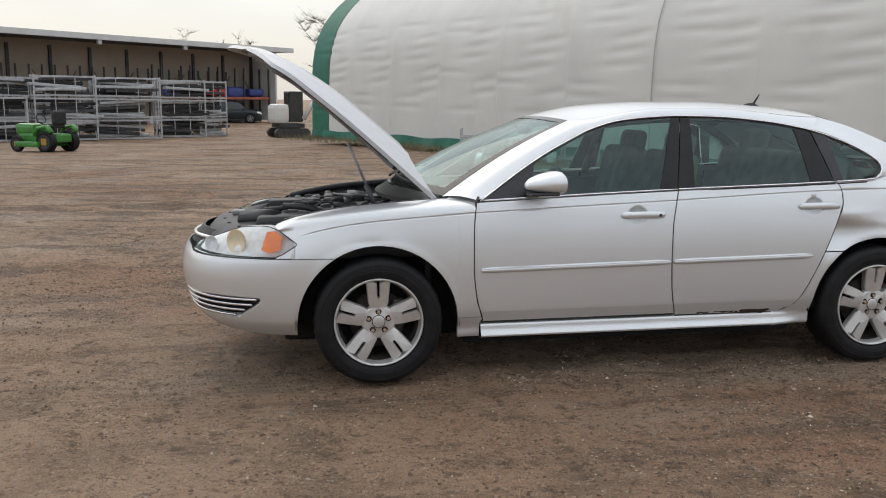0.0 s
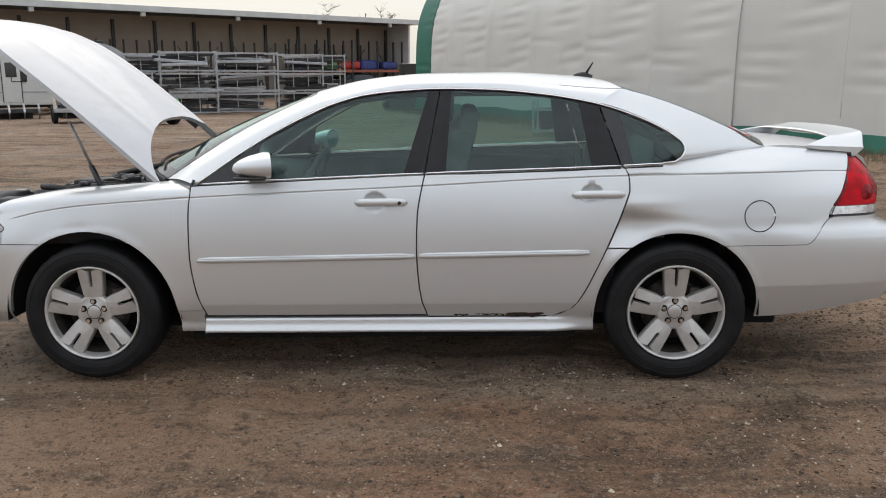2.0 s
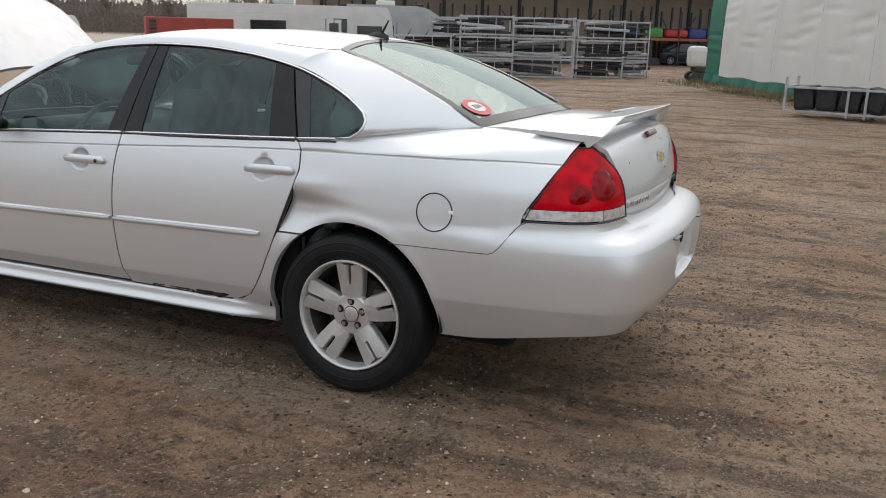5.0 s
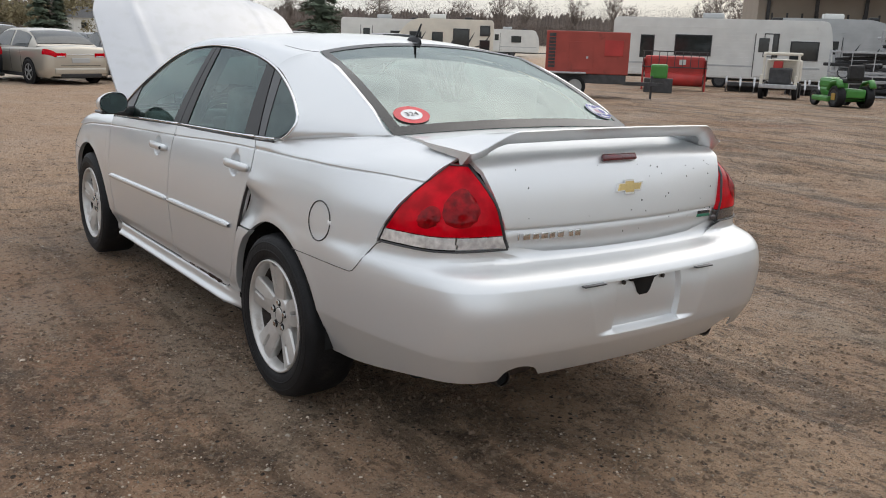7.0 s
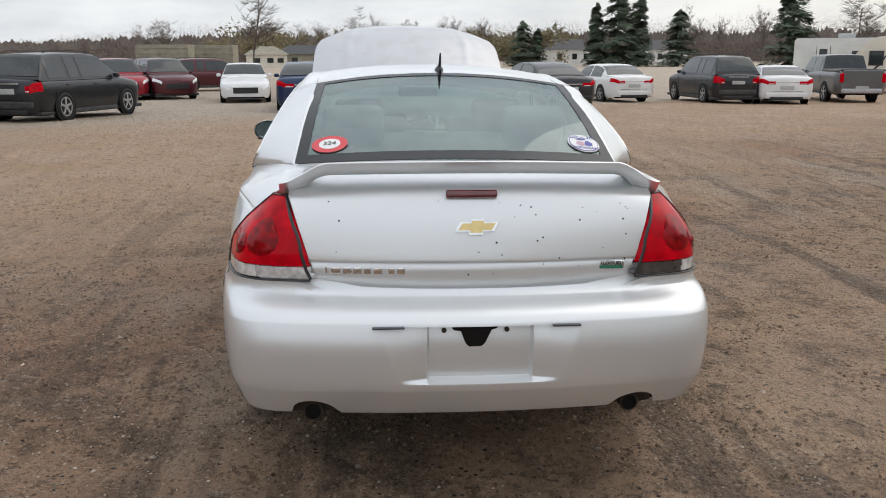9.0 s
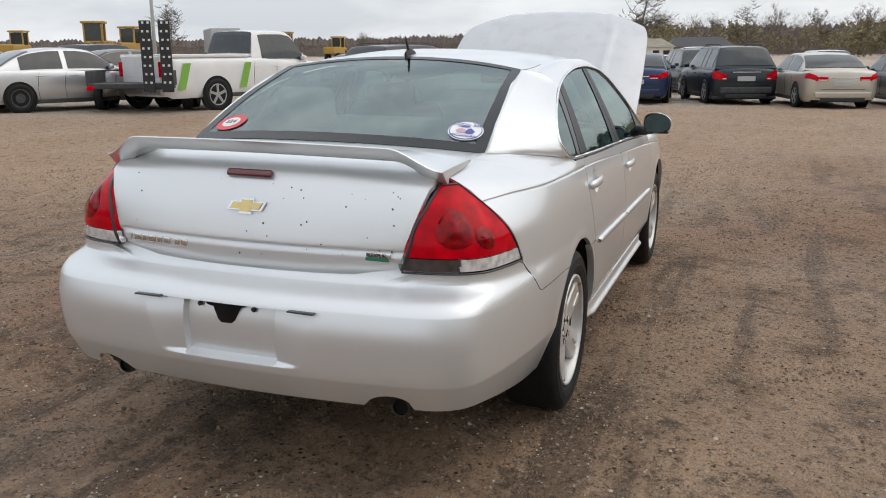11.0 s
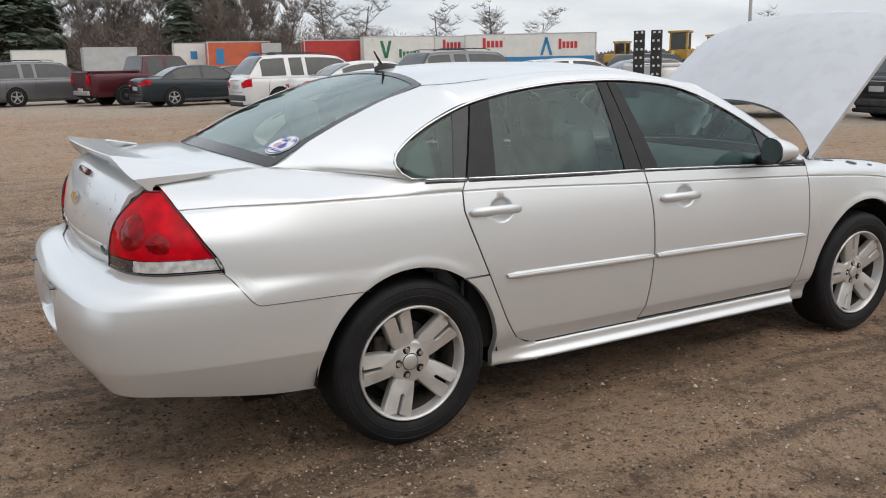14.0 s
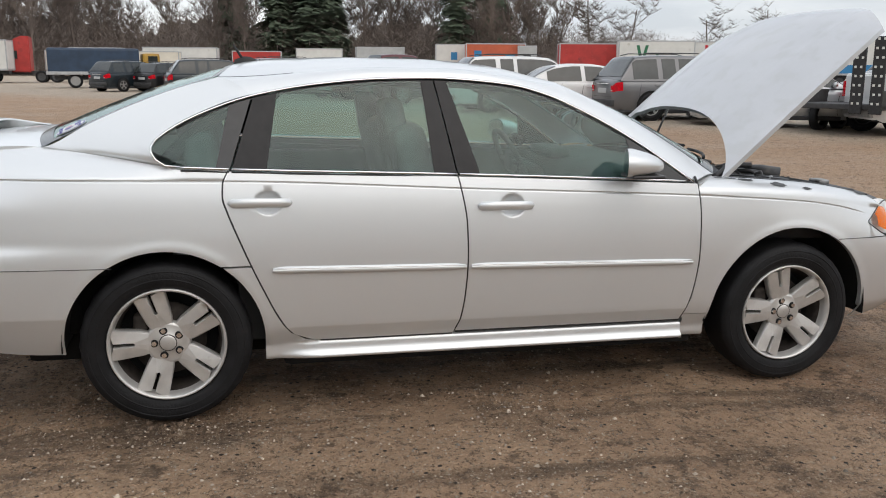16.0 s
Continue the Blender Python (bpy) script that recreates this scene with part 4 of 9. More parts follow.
for u in np.linspace(0, 1, 30):
    xc, xe = -0.36 + (1.12 + 0.36) * u, -0.32 + (1.19 + 0.32) * u
    row = []
    xs_e = -0.31 + (1.06 + 0.31) * u
    zd, yd = float(dlo_top(xs_e)) + 0.004, glass_y(dlo_top(xs_e)) + 0.003
    for t in np.linspace(-1, 1, 41):
        a = abs(t)
        if a <= 0.75:
            q = a / 0.75
            ye = 0.58 - 0.015 * u
            ze = 1.376 + (1.436 - 1.376) * float(sstep(0, 0.35, u)) - 0.049 * float(sstep(0.55, 1.0, u))
            x, y, z = xc + (xe - xc) * q * q, ye * q, float(roof_z(xc)) + (ze - float(roof_z(xc))) * q**2.4
        else:
            q = (a - 0.75) / 0.25
            ye = 0.58 - 0.015 * u
            ze = 1.376 + (1.436 - 1.376) * float(sstep(0, 0.35, u)) - 0.049 * float(sstep(0.55, 1.0, u))
            x, y, z = xe + (xs_e - xe) * q, ye + (yd - ye) * q + 0.012 * math.sin(q * math.pi), ze + (zd - ze) * q + 0.014 * math.sin(q * math.pi)
        row.append((x, math.copysign(y, t), z))
    P.append(row)
ROOF_GRID = P
roof = part("roof", sheet(P, (0, 0, 1), 0.008, (0, 0, -1)), PAINT, car, "silver roof")
for s in (-1, 1):
    # screen pillars
    P = []
    for u in np.linspace(0, 1, 22):
        xd = -0.885 + (-0.31 + 0.885) * u
        d = (xd, glass_y(max(dlo_top(xd), 0.965)) + 0.004, float(dlo_top(xd)) + 0.004)
        g = (-1.045 + 0.725 * u, 0.712 - 0.132 * u, 0.982 + 0.394 * u + 0.028 * math.sin(u * math.pi))
        P.append([tuple(d[i] + (g[i] - d[i]) * a + (0, 0.012, 0.012)[i] * math.sin(a * math.pi) for i in range(3)) for a in np.linspace(0, 1, 8)])
    part("screen_pillar", sheet(sided(P, s), (0, s, 0.3), 0.012, (0, -s, 0)), PAINT, roof, "silver windscreen pillar")
    part("roof_seam", tube([(p[0], p[1], p[2] + 0.0002) for p in (R_[20 + s * 15] for R_ in ROOF_GRID[23:])], 0.0018, 6), BLACK_TRIM, roof, "thin black roof joint")


def screen(u, t, base, top, be, te, bulge):
    """A curved pane between a lower and an upper edge, each given at the middle and at its ends."""
    a = abs(t)
    p = [base[i] + (be[i] - base[i]) * (a if i == 1 else a**2.1) for i in range(3)]
    q = [top[i] + (te[i] - top[i]) * (a if i == 1 else a**2.1) for i in range(3)]
    r = [p[i] + (q[i] - p[i]) * u for i in range(3)]
    return (r[0], math.copysign(r[1], t), r[2] + bulge * math.sin(u * math.pi))


WS = ((-1.27, 0, 1.005), (-0.362, 0, 1.394), (-1.045, 0.708, 0.984), (-0.322, 0.577, 1.374), 0.028)
RG = ((1.955, 0, 1.128), (1.118, 0, 1.437), (1.872, 0.618, 1.101), (1.192, 0.561, 1.388), 0.022)
for nm, E, lab in (("windscreen", WS, "wide curved windscreen"), ("rear_window", RG, "curved rear window with two round stickers")):
    P = [[screen(u, t, *E) for t in np.linspace(-1, 1, 31)] for u in np.linspace(0, 1, 16)]
    pn = part(nm, sheet(P, (0, 0, 1), 0.006, (0, 0, -1)), SCREEN if nm == "rear_window" else WINDSCREEN, car, lab)
    pn.visible_shadow = False
    if nm == "rear_window":
        rear_window = pn
    for (u0, u1, t0, t1) in ((0, 0.07, -1, 1), (0.955, 1, -1, 1), (0.07, 0.955, -1, -0.93), (0.07, 0.955, 0.93, 1)):
        P = [[(lambda p: (p[0], p[1], p[2] + 0.0025))(screen(u, t, *E)) for t in np.linspace(t0, t1, 31 if t1 - t0 > 1 else 4)] for u in np.linspace(u0, u1, 4 if u1 - u0 < 0.5 else 16)]
        part("dark_border", sheet(P, (0, 0, 1)), FRIT, pn, "black printed glass border")


# boot lid: a path down the middle, bowed across
lid = [(1.90, 1.123), (1.97, 1.127), (2.05, 1.124), (2.15, 1.116), (2.25, 1.106), (2.33, 1.096), (2.37, 1.086), (2.395, 1.070), (2.413, 1.040), (2.432, 1.005), (2.45, 0.965),
       (2.462, 0.92), (2.471, 0.88), (2.474, 0.860), (2.4745, 0.8535), (2.4740, 0.8522), (2.4625, 0.8502), (2.4625, 0.8480), (2.467, 0.8455), (2.468, 0.82), (2.464, 0.79), (2.458, 0.765), (2.45, 0.748)]
P = []
for x, z in lid:
    w = 0.604 if z > 1.06 else 0.604 + (0.522 - 0.604) * (1.06 - z) / 0.25 if z > 0.81 else 0.522 - 0.085 * ((0.81 - z) / 0.062) ** 2.5
    P.append([(x - 0.047 * abs(t) ** 2.2 * (1 if x > 2.3 else 0.4), w * t, z - (0.020 * abs(t) ** 2.4 if z > 1.06 else 0)) for t in np.linspace(-1, 1, 41)])
boot = part("boot_lid", sheet(P, (0.6, 0, 0.5), 0.02, (-0.4, 0, -0.7)), PAINT, car, "silver boot lid with chip marks and a wing spoiler")
part("boot_gap", tube([(1.86 + 0.022 * k, -0.609, 1.096 - 0.0015 * k) for k in range(20)], 0.0035, 6), BLACK_TRIM, boot)
part("boot_gap", tube([(1.86 + 0.022 * k, 0.609, 1.096 - 0.0015 * k) for k in range(20)], 0.0035, 6), BLACK_TRIM, boot)
# dark gap under the lid
part("boot_gap", tube([(2.449 - 0.047 * (abs(y) / 0.5) ** 2.2, y, 0.746 + 0.07 * max(0, (abs(y) - 0.40) / 0.122) ** 1.6) for y in np.linspace(-0.522, 0.522, 40)], 0.0085, 6), BLACK_TRIM, boot)

# wing spoiler: an arched blade whose ends come down to the lid; its blunt rear face looks back and down
P = []
for t in np.linspace(-1, 1, 97):
    a = abs(t)
    y = 0.634 * t
    end = float(sstep(0.74, 1.0, a))
    foot = float(sstep(0.80, 0.90, a))
    x1 = 2.432 - 0.060 * a**2.2 - 0.022 * end
    chord = 0.150 + 0.02 * a + 0.11 * end
    zr = 1.172 - 0.014 * a**2 - 0.064 * end      # upper rear edge
    zl = 1.148 - 0.012 * a**2 - 0.032 * end      # leading edge, down on the lid at the ends
    th = 0.046
    x0 = x1 - chord
    top = lambda f: zl + (zr - zl) * f**1.2
    skin_z = lambda f: float(np.interp(x0 + chord * f, (1.97, 2.05, 2.15, 2.25, 2.33, 2.37), (1.127, 1.124, 1.116, 1.106, 1.096, 1.086))) - 0.020 * a**2.4 - 0.012
    low = lambda f: (top(f) - th * (0.35 + 0.60 * f)) * (1 - foot) + min(skin_z(f), top(f) - 0.004) * foot
    P.append([(x0, y, zl - 0.005), (x0 + 0.006, y, zl + 0.002), (x0 + chord * 0.3, y, top(0.3)), (x0 + chord * 0.6, y, top(0.6)), (x0 + chord * 0.9, y, top(0.9)), (x1 - 0.004, y, zr), (x1, y, zr - 0.003),
              (x1 - 0.038, y, zr - th * 0.84), (x1 - 0.054, y, zr - th), (x1 - 0.062, y, low(0.72) - 0.001), (x0 + chord * 0.5, y, low(0.5)), (x0 + chord * 0.2, y, low(0.2)), (x0, y, zl - 0.005)])
sp = sheet(P, None)
for row in (P[0], P[-1]):
    sp.faces.new([sp.verts.new(p) for p in row[:-1]])
bmesh.ops.remove_doubles(sp, verts=sp.verts[:], dist=0.0004)
bmesh.ops.recalc_face_normals(sp, faces=sp.faces[:])
for e in sp.edges:
    e.smooth = e.calc_face_angle(0.0) < 0.5
spoiler = part("wing_spoiler", sp, PAINT, boot, "silver wing spoiler whose ends stand on the lid")
# body sill behind the boot lid's lower edge
P = []
for z in (0.70, 0.735, 0.765, 0.80, 0.83):
    X, Y = contour(z)
    k0 = int(np.searchsorted(X, 2.2))
    ys_, xs_ = Y[k0:][::-1], X[k0:][::-1]
    P.append([(float(np.interp(abs(y), ys_, xs_)) - 0.022, y, z) for y in np.linspace(-0.70, 0.70, 41)])
part("boot_sill", sheet(P, (1, 0, 0)), PAINT, car, "silver sill under the boot lid")

# high brake lamp, badge, letters, chips
part("high_brake_lamp", box(2.408, -0.013, 1.063, 0.02, 0.168, 0.026, 0.008, rot=Matrix.Rotation(radians(-28), 4, "Y")), DARK_RED, boot, "dark red strip lamp")
bt = [(-0.072, -0.015), (-0.026, -0.015), (-0.026, -0.026), (0.020, -0.026), (0.020, -0.015), (0.056, -0.015), (0.072, 0.015), (0.026, 0.015), (0.026, 0.026), (-0.020, 0.026), (-0.020, 0.015), (-0.056, 0.015)]
for k, mat_ in ((1.0, CHROME), (0.84, GOLD)):
    b = bmesh.new()
    f = b.faces.new([b.verts.new((x * k, y * (k if k == 1 else 0.74), 0)) for x, y in bt])
    ex = bmesh.ops.extrude_face_region(b, geom=[f])["geom"]
    bmesh.ops.translate(b, verts=[v for v in ex if isinstance(v, bmesh.types.BMVert)], vec=(0, 0, 0.007 if k == 1 else 0.010))
    bmesh.ops.recalc_face_normals(b, faces=b.faces[:])
    b.transform(Matrix.Translation((2.4515, 0, 0.962)) @ Matrix.Rotation(radians(-16), 4, "Y") @ Matrix.Rotation(radians(90), 4, "Z") @ Matrix.Rotation(radians(90), 4, "X"))
    part("badge", b, mat_, boot, "plain gold bar-and-cross badge with a chrome rim" if k != 1 else "", smooth=False)


def on_tail(y):
    return 2.4695 - 0.047 * (abs(y) / 0.53) ** 2.2


# model name as plain chrome bars
for y0, w in ((-0.487, 0.006), (-0.468, 0.030), (-0.430, 0.026), (-0.398, 0.028), (-0.364, 0.024), (-0.332, 0.028), (-0.285, 0.020), (-0.258, 0.026)):
    part("name_bar", box(on_tail(y0 + w / 2), y0 + w / 2, 0.822, 0.006, w, 0.024, 0.003), CHROME, boot)
part("fuel_badge", box(on_tail(0.452), 0.452, 0.829, 0.006, 0.088, 0.028, 0.003), CHROME, boot, "green and chrome fuel badge")
part("fuel_badge_field", box(on_tail(0.452) + 0.0012, 0.452, 0.822, 0.0065, 0.080, 0.012, 0.002), GREEN_BADGE, boot)
b = lettering("FLEXFUEL", 0.017, 0.001)
b.transform(Matrix.Translation((on_tail(0.452) + 0.005, 0.452, 0.834)) @ Matrix.Rotation(radians(90), 4, "Z") @ Matrix.Rotation(radians(90), 4, "X"))
part("fuel_badge_text", b, BLACK_TRIM, boot, "black capitals", smooth=False)
rng = random.Random(5)
chips = bmesh.new()
for k in range(34):
    y, z = rng.uniform(0.05, 0.52) if k < 26 else rng.uniform(-0.5, 0.05), rng.uniform(0.80, 1.04)
    r = rng.uniform(0.0018, 0.0042)
    x = float(np.interp(z, [0.765, 0.82, 0.86, 0.92, 0.965, 1.005, 1.04], [2.458, 2.468, 2.474, 2.462, 2.45, 2.432, 2.413])) - 0.047 * (abs(y) / max(0.5, 0.604 + (0.522 - 0.604) * (1.06 - z) / 0.25)) ** 2.2
    bmesh.ops.create_icosphere(chips, subdivisions=1, radius=r, matrix=Matrix.Translation((x, y, z)) @ Matrix.Diagonal((0.4, 1, 1.2, 1)))
part("paint_chips", chips, PEEL, boot, "small dark chips in the paint", kind="stuff")

# stickers on the rear window
def sticker(u, t, rx, ry, layers, words):
    c = Vector(screen(u, t, *RG))
    du = (Vector(screen(u + 0.02, t, *RG)) - c).normalized()
    dt = (Vector(screen(u, t + 0.02, *RG)) - c).normalized()
    n = dt.cross(du).normalized()
    if n.z < 0:
        n = -n
    root = None
    for i, (k, m_) in enumerate(layers):
        b = bmesh.new()
        b.faces.new([b.verts.new(c + dt * rx * k * math.cos(a) + du * ry * k * math.sin(a) + n * (0.004 + 0.0012 * i)) for a in np.linspace(0, math.tau, 36, endpoint=False)])
        o = part("sticker" if i == 0 else "sticker_ring", b, m_, rear_window if i == 0 else root, "round sticker" if i == 0 else "", smooth=False)
        root = root or o
    m = Matrix((dt, du, n)).transposed().to_4x4()
    for text, size, dx, dy, mat_ in words:
        b = lettering(text, size, 0.0004)
        b.transform(Matrix.Translation(c + dt * dx + du * dy + n * (0.0052 + 0.0012 * len(layers))) @ m)
        part("sticker_text", b, mat_, root, smooth=False)


sticker(0.155, -0.80, 0.070, 0.062, ((1, STICK_RED), (0.60, STICK_WHITE)), (("324", 0.036, 0, 0, BLACK_TRIM),))
sticker(0.165, 0.845, 0.066, 0.066, ((1, STICK_WHITE), (0.93, STICK_BLUE), (0.88, STICK_WHITE)), (("LOCAL 324", 0.021, 0, 0.037, STICK_BLUE), ("MICHIGAN", 0.021, 0, -0.041, STICK_BLUE)))
# the blue emblem in the second sticker
c = Vector(screen(0.165, 0.845, *RG))
du = (Vector(screen(0.185, 0.845, *RG)) - c).normalized()
dt = (Vector(screen(0.165, 0.865, *RG)) - c).normalized()
n = dt.cross(du).normalized()
b = bmesh.new()
for pts in ([(0.002, -0.024), (0.030, -0.024), (0.036, -0.004), (0.026, 0.004), (0.020, 0.014), (0.008, 0.010), (0.002, -0.006)], [(-0.034, 0.022), (-0.012, 0.018), (0.016, 0.021), (0.006, 0.028), (-0.012, 0.030)]):
    b.faces.new([b.verts.new(c + dt * x + du * y + n * 0.0088) for x, y in pts])
part("sticker_emblem", b, STICK_BLUE, rear_window, "blue map shape", smooth=False)
b = bmesh.new()
b.faces.new([b.verts.new(c + dt * (-0.016 + 0.019 * math.cos(a)) + du * (-0.008 + 0.016 * math.sin(a)) + n * 0.0084) for a in np.linspace(0, math.tau, 24, endpoint=False)])
part("sticker_emblem", b, material("sticker_pink", (0.55, 0.35, 0.42), 0.5), rear_window, smooth=False)

# roof antenna
P = []
for k in range(13):
    f = k / 12
    w, h = 0.022 * (1 - 0.75 * f**3) * (0.35 + 0.65 * min(1, 4 * f)), 0.010 + 0.020 * math.sin(min(1, f * 1.1) * math.pi * 0.75)
    x = 1.015 + 0.105 * f
    z = float(roof_z(x)) - 0.004
    P.append([(x, -w, z), (x, -w * 0.8, z + h * 0.55), (x, -w * 0.3, z + h), (x, w * 0.3, z + h), (x, w * 0.8, z + h * 0.55), (x, w, z)])
antenna = part("roof_antenna", sheet(P, (0, 0, 1), 0.006, (0, 0, -1)), BLACK_PLASTIC, car, "short black roof antenna")
part("antenna_rod", tube([(1.085, 0, 1.468), (1.105, 0, 1.500), (1.122, 0, 1.528)], [0.007, 0.0055, 0.0035], 8), BLACK_PLASTIC, antenna)

# fuel flap on the left quarter
ring = [(1.787 + 0.072 * math.cos(a), 0, 0.797 + 0.072 * math.sin(a)) for a in np.linspace(0, math.tau, 40)]
part("fuel_flap", tube([(x, -(side(x, z, True) + 0.0005), z) for x, _, z in ring], 0.0028, 6), BLACK_TRIM, car, "round fuel flap outline")
part("fuel_flap_notch", box(1.853, -side(1.853, 0.80) + 0.001, 0.800, 0.018, 0.008, 0.016, 0.004), REFLECTOR, car)

# ---- bumpers ----


def along(z, a, b, n):
    """Points of the outline at height z between arc fractions given by x (side) or the middle."""
    X, Y = contour(z)
    seg = np.hypot(np.diff(X), np.diff(Y))
    acc = np.concatenate([[0], np.cumsum(seg)])
    return X, Y, acc


def bumper(rear, nv=34):
    """One wrap-round bumper skin from wheel arch to wheel arch."""
    half = 130
    P = []
    ts = list(np.linspace(0, 1, half + 1))
    if rear:
        X, Y, acc = along(0.58, 0, 0, 0)
        arc = acc[-1] - float(np.interp(AX_R + 0.30, X, acc))
        ts = sorted(set(np.round(ts + [y / arc for y in np.arange(0.150, 0.182, 0.0022)] + [y / arc for y in np.arange(0.25, 0.34, 0.006)], 5)))
    for t in [-q for q in ts[:0:-1]] + ts:
        a = abs(t)
        col = []

        def at(z):
            X, Y, acc = along(z, 0, 0, 0)
            if rear:
                s0, s1 = np.interp(AX_R + math.sqrt(max(R_R**2 - max(z - HUB, 0) ** 2, 0.0)) + 0.002, X, acc), acc[-1]
                q = s1 + (s0 - s1) * a
            else:
                q = np.interp(AX_F - math.sqrt(max(R_F**2 - max(z - HUB, 0) ** 2, 0.0)) - 0.002, X, acc) * a
            return float(np.interp(q, acc, X)), float(np.interp(q, acc, Y))

        xr_, yr_ = at(0.64)
        xl_, yl_ = at(0.40)
        if rear:
            lo = 0.300 + 0.068 * float(sstep(1.85, 2.5, xl_))
            d = abs(yl_ - 0.535)
            if xl_ > 2.3 and d < 0.080:
                lo += 0.050 * math.sqrt(1 - (d / 0.080) ** 2)
            za, zb_ = 0.64, 0.80
            for _ in range(20):
                hi = (za + zb_) / 2
                xr_, yr_ = at(hi)
                edge = seam_z(xr_)
                if xr_ > 2.2:
                    edge = 0.783 - 0.043 * float(sstep(0.60, 0.40, yr_))
                za, zb_ = (hi, zb_) if edge > hi else (za, hi)
            hi += 0.002
        else:
            lo = 0.272 + 0.015 * float(sstep(-1.9, -2.4, xl_))
            hi = 0.688 + 0.02 * float(sstep(0.5, 0.3, yr_))
        if rear:
            zt = 0.70 if hi > 0.722 else hi - 0.02
            fixed = [0.452, 0.459, 0.463] + list(np.linspace(0.474, 0.514, 15)) + list(np.linspace(0.53, 0.650, 9)) + list(np.linspace(0.656, 0.684, 15)) + [0.70]
            heights = list(np.linspace(lo, 0.440, 7)) + [0.452 + (z - 0.452) * (zt - 0.452) / (0.70 - 0.452) for z in fixed] + list(np.linspace(zt, hi, 9))[1:]
        else:
            heights = np.linspace(lo, hi, nv)
        for z in heights:
            x, y = at(z)
            if rear:
                edge_y_ = 0.257 + 0.062 * (z - 0.49) / 0.18
                depth = 0.020 * min(1.0, max(0.0, (edge_y_ - y) / (edge_y_ - 0.166))) + 0.022 * float(sstep(0.1685, 0.1625, y))
                x -= depth * float(sstep(0.484, 0.500, z) * sstep(0.6735, 0.6705, z))
                fold = max(0.0, 0.461 - z)
                x -= 0.20 * fold * float(sstep(0.80, 0.55, y))
                y -= 0.24 * fold * float(sstep(0.40, 0.80, y))
            else:
                fold = max(0.0, 0.352 - z)
                x += 0.30 * fold * float(sstep(0.80, 0.50, y))
                y -= 0.46 * fold * float(sstep(0.30, 0.80, y))
                gx = float(sstep(-2.00, -2.05, x + 0.10 * float(sstep(0.478, 0.385, z)))) * float(sstep(0.16, 0.3, y))
                lo_g, hi_g = 0.385, 0.478
                gi = gx * float(sstep(lo_g, lo_g + 0.012, z) * sstep(hi_g + 0.006, hi_g - 0.006, z))
                x += 0.05 * gi
                y -= 0.03 * gi
            y += flare(x, z)
            col.append((x, math.copysign(y, t), z))
        P.append(col)
    b = sheet(P, (1 if rear else -1, 0, 0), 0.004, "in")
    for e in b.edges:
        if len(e.link_faces) == 2 and e.calc_face_angle(0.0) > 0.5:
            e.smooth = False
    return b


rb = part("rear_bumper", bumper(True, 48), PAINT, car, "silver rear bumper with an empty plate recess")
fb = part("front_bumper", bumper(False, 34), PAINT, car, "silver front bumper with slotted lower grilles")
# plate recess: handle opening, screws, lower lip
part("plate_opening", prism([(-0.092, 0.667), (0.062, 0.672), (0.052, 0.660), (0.036, 0.655), (0.016, 0.612), (0.004, 0.602), (-0.034, 0.601), (-0.046, 0.611), (-0.062, 0.652), (-0.085, 0.656)], 0, 0.01), DARK_VOID, rb, "black latch opening")
po = rb.children[-1]
po.matrix_local = Matrix.Translation((2.5745, 0, 0)) @ Matrix.Rotation(radians(90), 4, "Z")
for y in (-0.115, 0.085):
    part("plate_screw", tube([(2.566, y, 0.655), (2.574, y, 0.655)], 0.008, 8), BRAKE, rb)
# black lines painted in for the shadow under the recess's upper edge
for y, w in ((-0.29, 0.10), (0.27, 0.09)):
    part("bumper_slot", box(2.6005, y, 0.6745, 0.02, w, 0.005, 0.002), BLACK_TRIM, rb)
